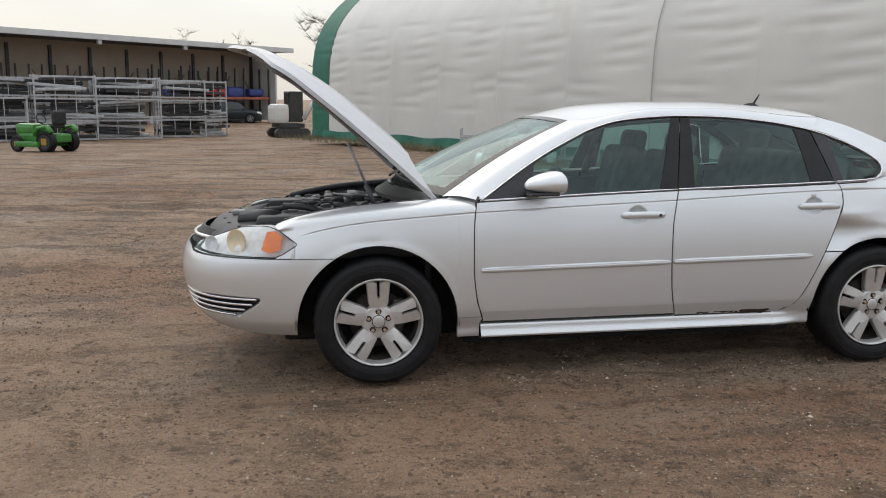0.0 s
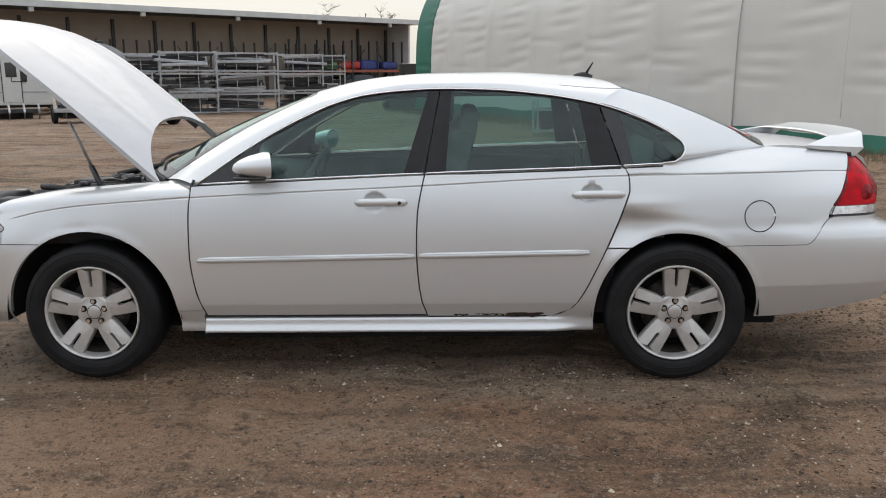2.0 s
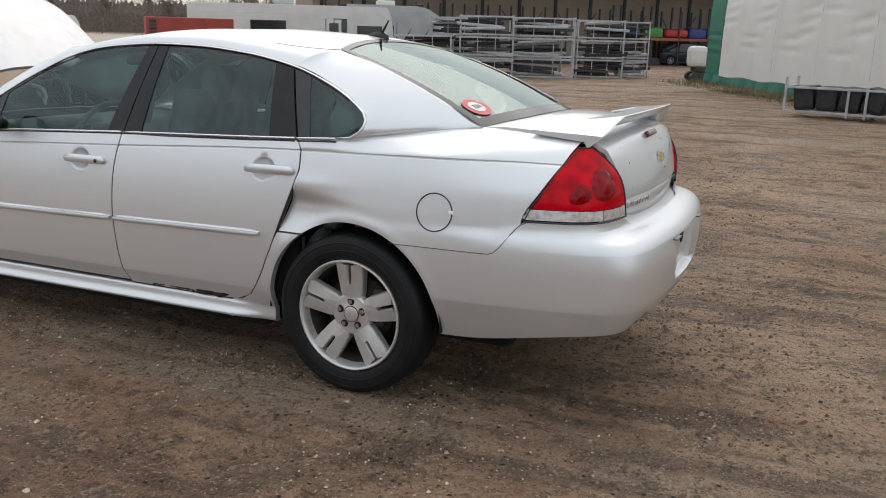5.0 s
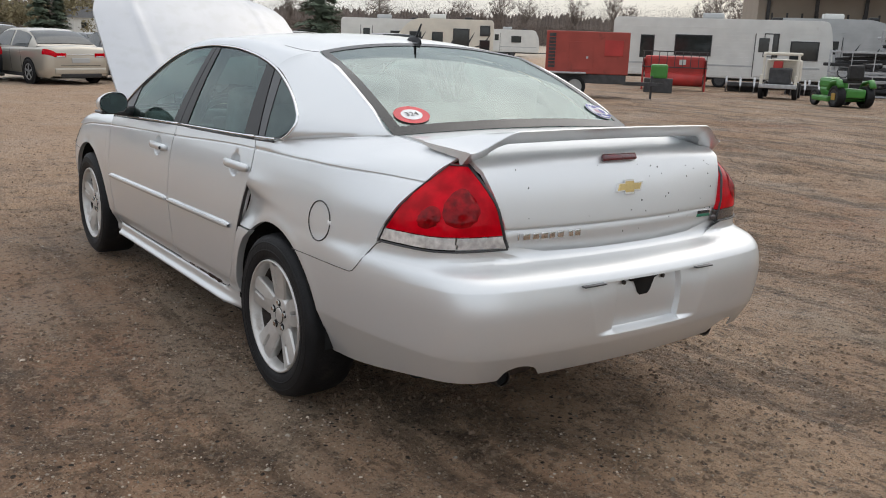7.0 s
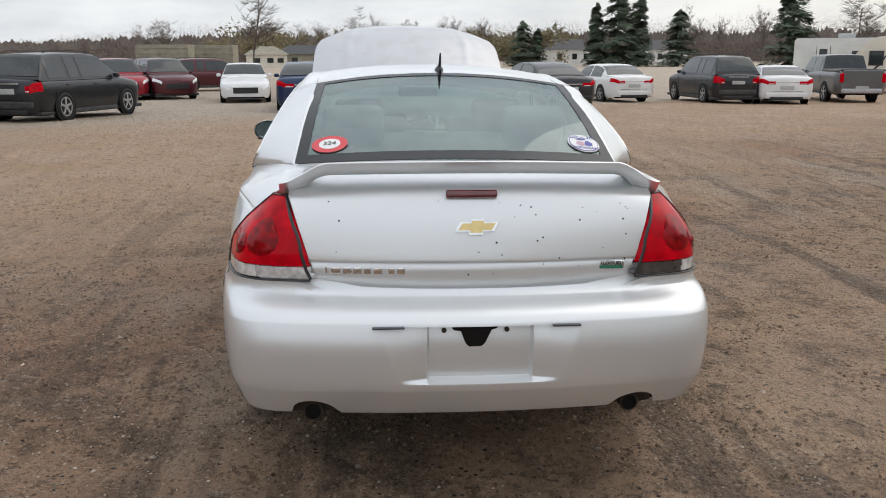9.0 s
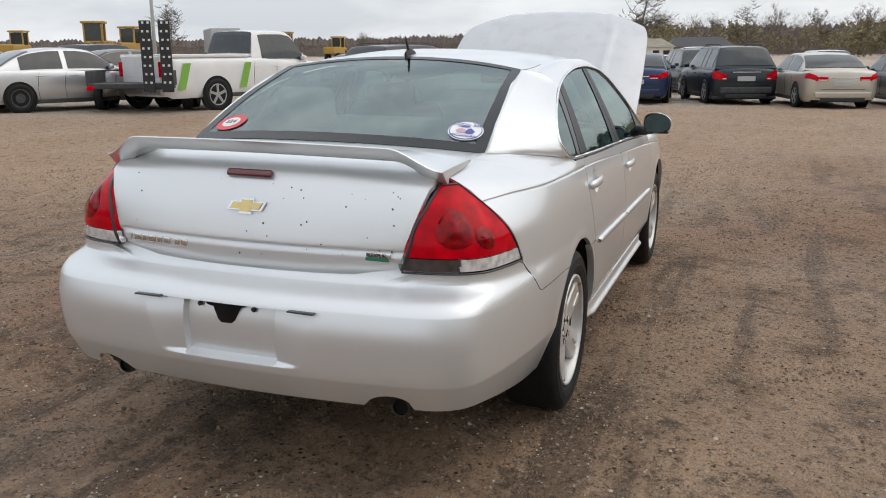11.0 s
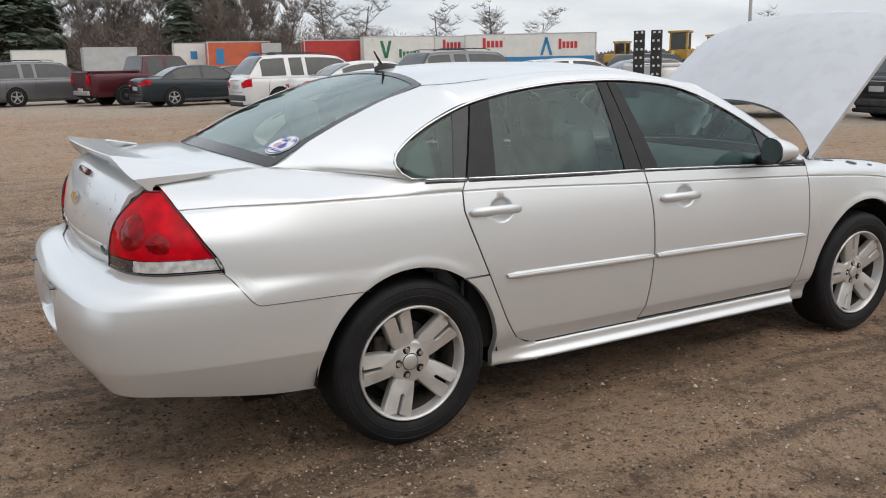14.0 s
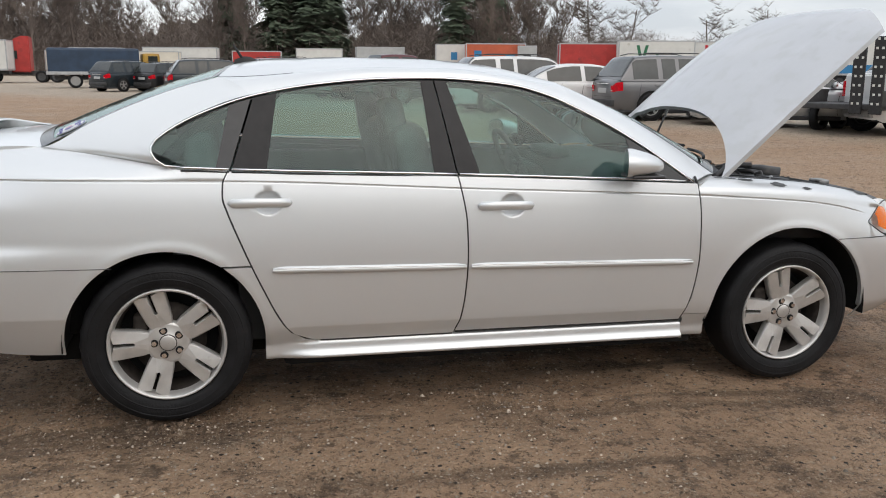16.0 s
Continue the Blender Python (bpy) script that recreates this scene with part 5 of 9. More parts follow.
for s in (-1, 1):
    # exhaust tips
    ex = lathe([(0.026, 0.0), (0.031, 0.0), (0.033, 0.004), (0.033, 0.16), (0.028, 0.16)], 24)
    ex.transform(Matrix.Translation((2.450, s * 0.535, 0.348)) @ Matrix.Rotation(radians(90), 4, "Z"))
    tip = part("exhaust_tip", ex, BRAKE, car, "sooty round exhaust tip")
    part("exhaust_bore", lathe([(0.001, 0.012), (0.027, 0.012)], 20), DARK_VOID, tip)
    tip.children[0].matrix_local = Matrix.Translation((2.450, s * 0.535, 0.348)) @ Matrix.Rotation(radians(90), 4, "Z")
    # lower front grille: dark slot and bright slats
    def gpt(f, z, off=0.0):
        X, Y = contour(z)
        i1 = np.interp(-2.03, X, np.arange(len(X)))
        Xs, Ys = X[:int(i1) + 2], Y[:int(i1) + 2]
        acc = np.concatenate([[0], np.cumsum(np.hypot(np.diff(Xs), np.diff(Ys)))])
        q = acc[-1] * (0.34 + 0.66 * f)
        return (float(np.interp(q, acc, Xs)) + off, float(np.interp(q, acc, Ys)) - off * 0.6, z)
    P = [[gpt(f * (0.80 + 0.20 * (z - 0.39) / 0.084), z, 0.028) for z in np.linspace(0.39, 0.474, 5)] for f in np.linspace(0, 1, 16)]
    gr = part("lower_grille", sheet(sided(P, s), (-1, s, 0)), DARK_VOID, fb, "dark slotted grille with bright slats")
    for z, f1 in ((0.476, 1.0), (0.447, 0.95), (0.419, 0.89), (0.387, 0.80)):
        part("grille_slat", tube([(lambda p: (p[0], s * p[1], p[2]))(gpt(f, z, 0.004)) for f in np.linspace(0, f1, 16)], 0.0065, 6), CHROME, gr)

    # headlamp
    hz_top = smooth_curve([0, 0.2, 0.45, 0.7, 0.85, 1.0], [0.745, 0.792, 0.838, 0.848, 0.826, 0.768])
    hz_bot = smooth_curve([0, 0.3, 0.8, 0.9, 1.0], [0.700, 0.694, 0.692, 0.715, 0.758])

    def hpt(f, v, off=0.0):
        z = float(hz_bot(f)) + (float(hz_top(f)) - float(hz_bot(f))) * v
        X, Y = contour(z)
        i1 = int(np.searchsorted(X, -1.825)) + 1
        acc = np.concatenate([[0], np.cumsum(np.hypot(np.diff(X[:i1]), np.diff(Y[:i1])))])
        q0 = np.interp(0.46, Y[:i1], acc)
        q = q0 + (acc[-1] - q0) * f
        return (float(np.interp(q, acc, X[:i1])) + off * 0.7, float(np.interp(q, acc, Y[:i1])) - off, z)

    P = [[hpt(f, v, 0.042) for v in np.linspace(0, 1, 10)] for f in np.linspace(0, 1, 24)]
    hl = part("headlamp", sheet(sided(P, s), (-1, s, 0)), REFLECTOR, car, "clear headlamp with an amber side marker")
    P = [[hpt(f, v, 0.010) for v in np.linspace(0.16 + 0.10 * abs(f - 0.80) / 0.07, 0.92 - 0.10 * abs(f - 0.80) / 0.07, 8)] for f in np.linspace(0.725, 0.875, 8)]
    part("side_marker", sheet(sided(P, s), (-1, s, 0)), AMBER, hl, "amber side marker")
    for f, v, r, m_ in ((0.46, 0.50, 0.058, BOWL), (0.20, 0.45, 0.040, REFLECTOR)):
        c = Vector(hpt(f, v, 0.020))
        b = lathe([(0.001, -0.012), (r * 0.3, -0.011), (r * 0.6, -0.006), (r * 0.9, 0.004), (r, 0.010), (r + 0.004, 0.010)], 24)
        c.y *= s
        b.transform(Matrix.Translation(c) @ Vector((0, 1, 0)).rotation_difference(Vector((-0.55, s * 0.83, 0.05))).to_matrix().to_4x4())
        part("lamp_bowl", b, m_, hl, "bright lamp bowl")
    P = [[hpt(f, v, 0.0) for v in np.linspace(0, 1, 12)] for f in np.linspace(0, 1, 30)]
    ln = part("lamp_cover", sheet(sided(P, s), (-1, s, 0), 0.02, (0.5, -s * 0.5, 0)), LENS, hl, "clear plastic cover")
    ln.visible_shadow = False
    rim = [hpt(f, 0.0) for f in np.linspace(0, 1, 20)] + [hpt(f, 1.0) for f in np.linspace(1, 0, 20)]
    part("lamp_gasket", trim_line(rim, s, 0.004), BLACK_TRIM, hl)
    # black gap above the front wheel seam
    part("bumper_seam", trim_line([(x, side(x, 0.69) + 0.001, 0.6905) for x in np.linspace(-1.92, -1.632, 12)], s, 0.003), BLACK_TRIM, fb)
    part("bumper_seam", trim_line([(x, side(x, seam_z(x)), seam_z(x) - 0.001) for x in np.linspace(AX_R + 0.19, 2.14, 30)], s, 0.0026), BLACK_TRIM, rb)

# ---- wheels ----


# how far each wheel has turned, by rear axle and right side
WHEEL_TURN = {(False, False): 90, (True, False): 90, (True, True): 72, (False, True): 75}


def make_wheel(x, s, name="wheel"):
    """An alloy wheel with five split spokes; its face looks along s * y."""
    w = new(name)
    w.parent = car
    w.location = (x, 0, HUB + (0.014 if x < 0 and s < 0 else 0.0))
    yo = 0.893 if s < 0 else 0.876
    def place(b):
        b.transform(Matrix.Translation((0, s * yo, 0)) @ Matrix.Scale(s, 4, (0, 1, 0)))
        bmesh.ops.recalc_face_normals(b, faces=b.faces[:])
        return b
    tyre = [(0.230, -0.215), (0.250, -0.225), (0.300, -0.225), (0.327, -0.212), (0.336, -0.19), (0.339, -0.11), (0.336, -0.035), (0.328, -0.014), (0.312, -0.002), (0.290, 0.003), (0.268, 0.002), (0.248, -0.002), (0.235, -0.010), (0.230, -0.03)]
    t = lathe(tyre, 64)
    for v in t.verts:
        r = math.hypot(v.co.x, v.co.z)
        if v.co.z < -0.30:
            v.co.z = max(v.co.z, -0.327)
        if r > 0.334:
            k = int(math.atan2(v.co.z, v.co.x) / math.tau * 64 + 64.5)
            if k % 2:
                v.co.x *= 0.990
                v.co.z *= 0.990
    ty = part("tyre", place(t), RUBBER, w, "worn black tyre with dusty sidewalls")
    part("sidewall_ring", place(lathe([(0.268, 0.0015), (0.270, 0.004), (0.273, 0.004), (0.275, 0.0015)], 64)), RUBBER, ty)
    part("sidewall_ring", place(lathe([(0.300, 0.001), (0.302, 0.003), (0.305, 0.002), (0.307, -0.001)], 64)), RUBBER, ty)
    rim = [(0.233, -0.012), (0.231, -0.003), (0.226, -0.002), (0.220, -0.010), (0.217, -0.03), (0.211, -0.05)]
    rm = part("rim", place(lathe(rim, 56)), ALLOY, w, "silver alloy wheel with five split spokes")
    # the barrel's dark colour stands for the shade behind the spokes
    part("rim_barrel", place(lathe([(0.211, -0.05), (0.206, -0.065), (0.196, -0.12), (0.196, -0.2)], 56)), BRAKE, rm, "rim barrel darkened for the shade behind the spokes")
    for k in range(5):
        a = math.radians(WHEEL_TURN[(x > 0, s > 0)] + 72 * k)
        ca, sa = math.cos(a), math.sin(a)
        b = bmesh.new()
        for q in (-1, 1):
            outline = [(0.045, q * 0.000), (0.126, q * 0.0003), (0.132, q * 0.0095), (0.208, q * 0.0105), (0.222, q * 0.061), (0.150, q * 0.054), (0.098, q * 0.048), (0.045, q * 0.036)]
            depth = [-0.036, -0.023, -0.022, -0.015, -0.018, -0.027, -0.034, -0.038]
            top = [b.verts.new((r * ca - o * sa, d, r * sa + o * ca)) for (r, o), d in zip(outline, depth)]
            mid = [b.verts.new(((r) * ca - (o + q * 0.004 * (1 if i > 3 else -1) * (i not in (0, 7))) * sa, d - 0.008, r * sa + (o + q * 0.004 * (1 if i > 3 else -1) * (i not in (0, 7))) * ca)) for i, ((r, o), d) in enumerate(zip(outline, depth))]
            low = [b.verts.new((v.co.x, v.co.y - 0.03, v.co.z)) for v in mid]
            b.faces.new(top)
            for A_, B_ in ((top, mid), (mid, low)):
                for i in range(8):
                    b.faces.new((A_[i], A_[(i + 1) % 8], B_[(i + 1) % 8], B_[i]))
        part("spoke", place(b), ALLOY, rm, smooth=False)
    part("wheel_centre", place(lathe([(0.001, -0.030), (0.026, -0.030), (0.031, -0.032), (0.034, -0.0350), (0.074, -0.0318), (0.082, -0.0335), (0.088, -0.040), (0.091, -0.06)], 40)), ALLOY, rm, "silver hub cap")
    part("cap_ring", place(lathe([(0.031, -0.033), (0.0335, -0.0315), (0.036, -0.036)], 32)), BRAKE, rm)
    for k in range(5):
        a = math.radians(WHEEL_TURN[(x > 0, s > 0)] + 72 * k)
        n = tube([(0.054 * math.cos(a), -0.050, 0.054 * math.sin(a)), (0.054 * math.cos(a), -0.025, 0.054 * math.sin(a))], 0.0105, 6)
        part("lug_nut", place(n), CHROME, rm, smooth=False)
        n = tube([(0.054 * math.cos(a), -0.045, 0.054 * math.sin(a)), (0.054 * math.cos(a), -0.0325, 0.054 * math.sin(a))], 0.0165, 14)
        part("lug_seat", place(n), DARK_VOID, rm)
    part("brake_disc", place(lathe([(0.001, -0.085), (0.07, -0.08), (0.075, -0.095), (0.150, -0.098), (0.150, -0.12)], 32)), BRAKE, w, "rusty brake disc")
    part("brake_caliper", place(box(0.105, -0.10, 0.03, 0.06, 0.06, 0.16, 0.015)), BRAKE, w)
    # near-black disc that closes the wheel with painted shade
    part("wheel_backing", place(lathe([(0.001, -0.15), (0.195, -0.15)], 24)), DARK_VOID, w)
    return w


for x in (AX_F, AX_R):
    for s in (-1, 1):
        make_wheel(x, s)
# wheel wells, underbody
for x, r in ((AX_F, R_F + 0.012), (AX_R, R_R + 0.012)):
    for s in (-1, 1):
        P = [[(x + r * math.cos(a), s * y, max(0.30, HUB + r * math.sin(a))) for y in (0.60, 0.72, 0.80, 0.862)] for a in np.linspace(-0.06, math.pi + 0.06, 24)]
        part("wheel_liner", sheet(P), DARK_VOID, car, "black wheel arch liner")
        # inner wall, added to close a light leak through the arch
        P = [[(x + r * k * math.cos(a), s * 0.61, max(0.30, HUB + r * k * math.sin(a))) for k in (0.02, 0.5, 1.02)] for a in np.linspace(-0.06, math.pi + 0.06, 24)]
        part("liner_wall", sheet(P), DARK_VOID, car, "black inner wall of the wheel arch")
# low near-black blocks, set to block light and deepen the shade underneath
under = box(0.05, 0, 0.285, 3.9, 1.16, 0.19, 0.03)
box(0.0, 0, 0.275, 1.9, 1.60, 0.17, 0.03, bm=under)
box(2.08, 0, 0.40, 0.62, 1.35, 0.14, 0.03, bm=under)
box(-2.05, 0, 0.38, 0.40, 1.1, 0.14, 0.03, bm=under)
part("underbody", under, DARK_VOID, car, "near-black blocks that deepen the shade under the body")
part("exhaust_box", box(2.24, -0.50, 0.40, 0.40, 0.26, 0.14, 0.05), BRAKE, car, "dark exhaust silencer")
part("exhaust_box", box(2.24, 0.50, 0.40, 0.40, 0.26, 0.14, 0.05), BRAKE, car, "dark exhaust silencer")
# unseen black blocks, added to stop daylight behind the panels
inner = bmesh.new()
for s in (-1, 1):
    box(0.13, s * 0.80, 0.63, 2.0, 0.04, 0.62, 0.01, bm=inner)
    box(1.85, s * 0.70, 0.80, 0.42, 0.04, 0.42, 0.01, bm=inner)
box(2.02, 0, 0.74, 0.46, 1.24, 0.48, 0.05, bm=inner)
part("inner_shell", inner, DARK_VOID, car, "black blocks added behind the panels to stop daylight")

# ---- raised hood ----
TILT = radians(41)
HX, HZ = -1.072, 0.968


def hood_pt2(s_, n_, y):
    return (HX - s_ * math.cos(TILT) + n_ * math.sin(TILT), y, HZ + s_ * math.sin(TILT) + n_ * math.cos(TILT))


crown = smooth_curve([0, 0.2, 0.33, 0.66, 0.955, 1.19, 1.33, 1.42], [0.105, 0.116, 0.118, 0.114, 0.085, 0.027, -0.058, -0.14])
edge_n = smooth_curve([0, 0.6, 0.95, 1.15, 1.4], [0.0, 0.012, 0.004, -0.03, -0.16])
edge_y = smooth_curve([0, 0.35, 0.7, 0.95, 1.12, 1.3, 1.4], [0.742, 0.738, 0.728, 0.712, 0.66, 0.57, 0.52])


def hood_skin(off):
    P = []
    for t in np.linspace(-1, 1, 61):
        a = abs(t)
        s0 = 0.305 * (1 - a**2.6) ** 0.75     # hollow rear edge round the windscreen's foot
        s1 = 1.375 - 0.285 * a**2.3           # bowed leading edge
        row = []
        for u in np.linspace(0, 1, 34):
            s_ = s0 + (s1 - s0) * u
            w = float(edge_y(s_))
            ridge = 0.008 * math.exp(-((a - 0.60 - 0.06 * u) / 0.035) ** 2)
            n_ = float(crown(s_)) + (float(edge_n(s_)) - float(crown(s_))) * a**2.5 + ridge * (1 - a**8)
            row.append(hood_pt2(s_, n_ + off, w * t))
        P.append(row)
    return P


hood = part("hood", sheet(hood_skin(0), (0.6, 0, 0.7), 0.022, (-0.62, 0, -0.72)), DIMMED_SILVER, car, "pale silver hood, propped wide open")
hu = np.array(hood_skin(-0.03))
part("hood_liner", sheet(hu[3:-3, 2:-2], (-0.6, 0, -0.7)), ENGINE_BLACK, hood, "dark ribbed underside")
for t in (8, 20, 40, 52):
    part("hood_rib", tube([tuple(hu[t, k] + np.array((-0.008, 0, -0.01))) for k in range(3, 31, 3)], 0.018, 6), ENGINE_GREY, hood)
for s in (-1, 1):
    part("hood_hinge", tube([(-1.02, s * 0.70, 0.93), (-1.09, s * 0.70, 0.985), (-1.17, s * 0.69, 1.05)], 0.014, 6), ENGINE_BLACK, hood, "black hood hinge")
st = part("gas_strut", tube([(-1.375, -0.655, 0.87), (-1.445, -0.655, 1.045)], 0.014, 10), BLACK_TRIM, car, "black gas strut holding the hood")
part("strut_rod", tube([(-1.44, -0.655, 1.035), (-1.535, -0.655, 1.265)], 0.007, 8), ENGINE_GREY, st)


# ---- engine bay ----
part("bay_floor", box(-1.60, 0, 0.50, 1.0, 1.20, 0.04, 0.01), ENGINE_BLACK, car, "dark engine bay floor")
part("bulkhead", box(-1.12, 0, 0.72, 0.04, 1.36, 0.46, 0.01), ENGINE_BLACK, car, "dark engine bay bulkhead")
for s in (-1, 1):
    part("bay_side", box(-1.50, s * 0.70, 0.76, 0.76, 0.03, 0.20, 0.01), ENGINE_BLACK, car, "dark engine bay side")
for s in (-1, 1):
    rail = [(x, s * 0.715, float(top_f(x)) - 0.015) for x in np.linspace(-1.87, -1.06, 16)]
    part("bay_rail", tube(rail, 0.020, 6, flat=1.4), ENGINE_BLACK, car, "black sealing rail along the fender")
# radiator panel bowed along the nose
P = []
for t in np.linspace(-1, 1, 25):
    y = 0.60 * t
    x0 = -2.335 + 0.17 * abs(t) ** 2.2
    P.append([(x0 - 0.02, y, 0.70), (x0, y, 0.762), (x0 + 0.05, y, 0.800 + 0.012 * (1 - t * t)), (x0 + 0.13, y, 0.822), (x0 + 0.26, y, 0.842), (x0 + 0.27, y, 0.79)])
rad = part("radiator_panel", sheet(P, (0, 0, 1)), ENGINE_BLACK, car, "black panel over the radiator")
for y in (-0.50, -0.33, -0.12, 0.16, 0.37, 0.52):
    x0 = -2.335 + 0.17 * abs(y / 0.6) ** 2.2
    part("panel_clip", tube([(x0 + 0.10, y, 0.812), (x0 + 0.10, y, 0.822)], 0.010, 8), BLACK_PLASTIC, rad)
part("hood_latch", box(-2.16, 0.0, 0.838, 0.07, 0.10, 0.03, 0.01), ENGINE_GREY, rad, "steel hood latch")
part("air_duct", tube([(-2.10, -0.30, 0.835), (-2.0, -0.36, 0.85), (-1.92, -0.40, 0.85)], [0.05, 0.045, 0.04], 10, flat=1.6), ENGINE_BLACK, car, "black air intake duct")
P = [[(-2.43 + 0.20 * abs(t) ** 2.2, 0.44 * t, 0.70), (-2.40 + 0.19 * abs(t) ** 2.2, 0.45 * t, 0.745), (-2.36 + 0.18 * abs(t) ** 2.2, 0.46 * t, 0.785)] for t in np.linspace(-1, 1, 19)]
gup = part("upper_grille", sheet(P, (-1, 0, 0.3), 0.01, (1, 0, 0)), BLACK_PLASTIC, car, "black upper grille with a chrome bar")
part("grille_bar", tube([(-2.41 + 0.195 * abs(t) ** 2.2, 0.45 * t, 0.742) for t in np.linspace(-1, 1, 19)], 0.012, 8), CHROME, gup)
E_PARTS = (
    ("engine_cover", box(-1.62, 0.05, 0.80, 0.52, 0.50, 0.12, 0.04), ENGINE_BLACK, "black engine cover"),
    ("air_filter_box", box(-1.86, -0.42, 0.79, 0.34, 0.26, 0.16, 0.03), ENGINE_BLACK, "black air filter box"),
    ("battery", box(-1.88, 0.42, 0.78, 0.24, 0.18, 0.18, 0.015), ENGINE_BLACK, "black battery"),
    ("fuse_box", box(-1.52, 0.47, 0.84, 0.26, 0.17, 0.10, 0.02), ENGINE_BLACK, "black fuse box"),
    ("coolant_tank", box(-1.36, -0.50, 0.83, 0.22, 0.20, 0.14, 0.05), ENGINE_GREY, "grey coolant tank"),
    ("strut_mount", lathe([(0.001, 0.012), (0.02, 0.012), (0.03, 0.006), (0.055, 0.0), (0.06, -0.02)], 20), ENGINE_GREY, "steel strut mount"),
    ("brake_reservoir", box(-1.24, -0.36, 0.88, 0.14, 0.10, 0.09, 0.03), REFLECTOR, "pale fluid reservoir"),
    ("valve_cover", box(-1.70, -0.10, 0.76, 0.34, 0.22, 0.10, 0.03), ENGINE_GREY, "ribbed alloy valve cover"),
)
for nm, b, m_, lab in E_PARTS:
    if nm == "strut_mount":
        b.transform(Matrix.Translation((-1.42, -0.56, 0.86)) @ Matrix.Rotation(radians(90), 4, "X"))
    part(nm, b, m_, car, lab)
rng = random.Random(8)
for k in range(46):
    x, y, z = rng.uniform(-1.82, -1.22), rng.uniform(-0.62, 0.60), rng.uniform(0.78, 0.87)
    pts = [Vector((x, y, z))]
    d = Vector((rng.uniform(-1, 1), rng.uniform(-1, 1), 0)).normalized()
    for j in range(6):
        d = (d + Vector((rng.uniform(-0.5, 0.5), rng.uniform(-0.5, 0.5), rng.uniform(-0.25, 0.25)))).normalized()
        p = pts[-1] + d * 0.075
        pts.append(Vector((min(-1.18, max(-2.04 if abs(p.y) < 0.4 else -1.82, p.x)), min(0.64, max(-0.66, p.y)), min(0.90, max(0.70, p.z)))))
    part("engine_hose", tube(pts, rng.choice((0.008, 0.012, 0.018, 0.024)), 8), rng.choice((ENGINE_BLACK, ENGINE_BLACK, BLACK_PLASTIC, ENGINE_GREY)), car)
for k in range(44):
    x, y = rng.uniform(-1.82, -1.22), rng.uniform(-0.64, 0.6)
    part("engine_fitting", box(x, y, rng.uniform(0.78, 0.88), rng.uniform(0.03, 0.13), rng.uniform(0.03, 0.10), rng.uniform(0.03, 0.09), 0.012,
                               rot=Matrix.Rotation(rng.uniform(0, 3), 4, "Z") @ Matrix.Rotation(rng.uniform(-0.4, 0.4), 4, "X")), rng.choice((ENGINE_BLACK, ENGINE_GREY, ENGINE_BLACK, BLACK_PLASTIC)), car)
# cowl and wipers
P = [[(-1.275 + 0.235 * abs(t) ** 2.1 - 0.07, 0.70 * t, 0.955), (-1.275 + 0.235 * abs(t) ** 2.1 - 0.02, 0.705 * t, 0.985), (-1.268 + 0.225 * abs(t) ** 2.1, 0.708 * t, 1.0 - 0.02 * t * t)] for t in np.linspace(-1, 1, 25)]
cowl = part("cowl_panel", sheet(P, (0, 0, 1), 0.02, (0, 0, -1)), BLACK_PLASTIC, car, "black cowl panel with wipers")
for y0, y1 in ((-0.46, 0.14), (0.10, 0.60)):
    pts = [(lambda p: (p[0] - 0.01, p[1], p[2] + 0.018))(screen(0.03 + 0.05 * k / 6, (y0 + (y1 - y0) * k / 6) / 0.70, *WS)) for k in range(7)]
    part("wiper", tube(pts, 0.008, 6), BLACK_PLASTIC, cowl, "black wiper blade")

# ---- cabin ----
cab = bmesh.new()
box(0.35, 0, 0.42, 2.3, 1.44, 0.06, 0.02, bm=cab)
box(1.62, 0, 1.025, 0.58, 1.26, 0.05, 0.02, bm=cab)
box(1.36, 0, 0.70, 0.06, 1.4, 0.62, 0.02, bm=cab)
for s in (-1, 1):
    box(0.15, s * 0.765, 0.69, 1.95, 0.05, 0.54, 0.03, bm=cab)
part("cabin_lining", cab, DASH, car, "dark grey cabin lining")
P = [[(-1.16, 0.70 * t, 0.955), (-0.95, 0.72 * t, 0.985), (-0.72, 0.73 * t, 0.985 - 0.02 * abs(t)), (-0.60, 0.73 * t, 0.945), (-0.58, 0.73 * t, 0.80), (-0.66, 0.73 * t, 0.60)] for t in np.linspace(-1, 1, 15)]
dash = part("dashboard", sheet(P, (0.5, 0, 0.7)), DASH, car, "dark grey dashboard")
part("dash_hood", box(-0.63, -0.36, 0.985, 0.14, 0.34, 0.06, 0.03), DASH, dash)
wheel_c = Vector((-0.40, -0.36, 0.93))
ringp = [wheel_c + Vector((math.sin(radians(28)) * 0.185 * math.sin(a) * 1.0, 0.185 * math.cos(a), math.cos(radians(28)) * 0.185 * math.sin(a))) for a in np.linspace(0, math.tau, 33)]
sw = part("steering_wheel", tube(ringp, 0.016, 8), DASH, car, "dark steering wheel")
part("wheel_boss", box(wheel_c.x, wheel_c.y, wheel_c.z, 0.05, 0.13, 0.12, 0.03), DASH, sw)
part("wheel_spoke", tube([wheel_c + Vector((0, -0.17, 0)), wheel_c + Vector((0, 0.17, 0))], 0.016, 6), DASH, sw)
part("steering_column", tube([wheel_c, wheel_c + Vector((-0.22, 0, -0.10))], 0.04, 8), DASH, sw)


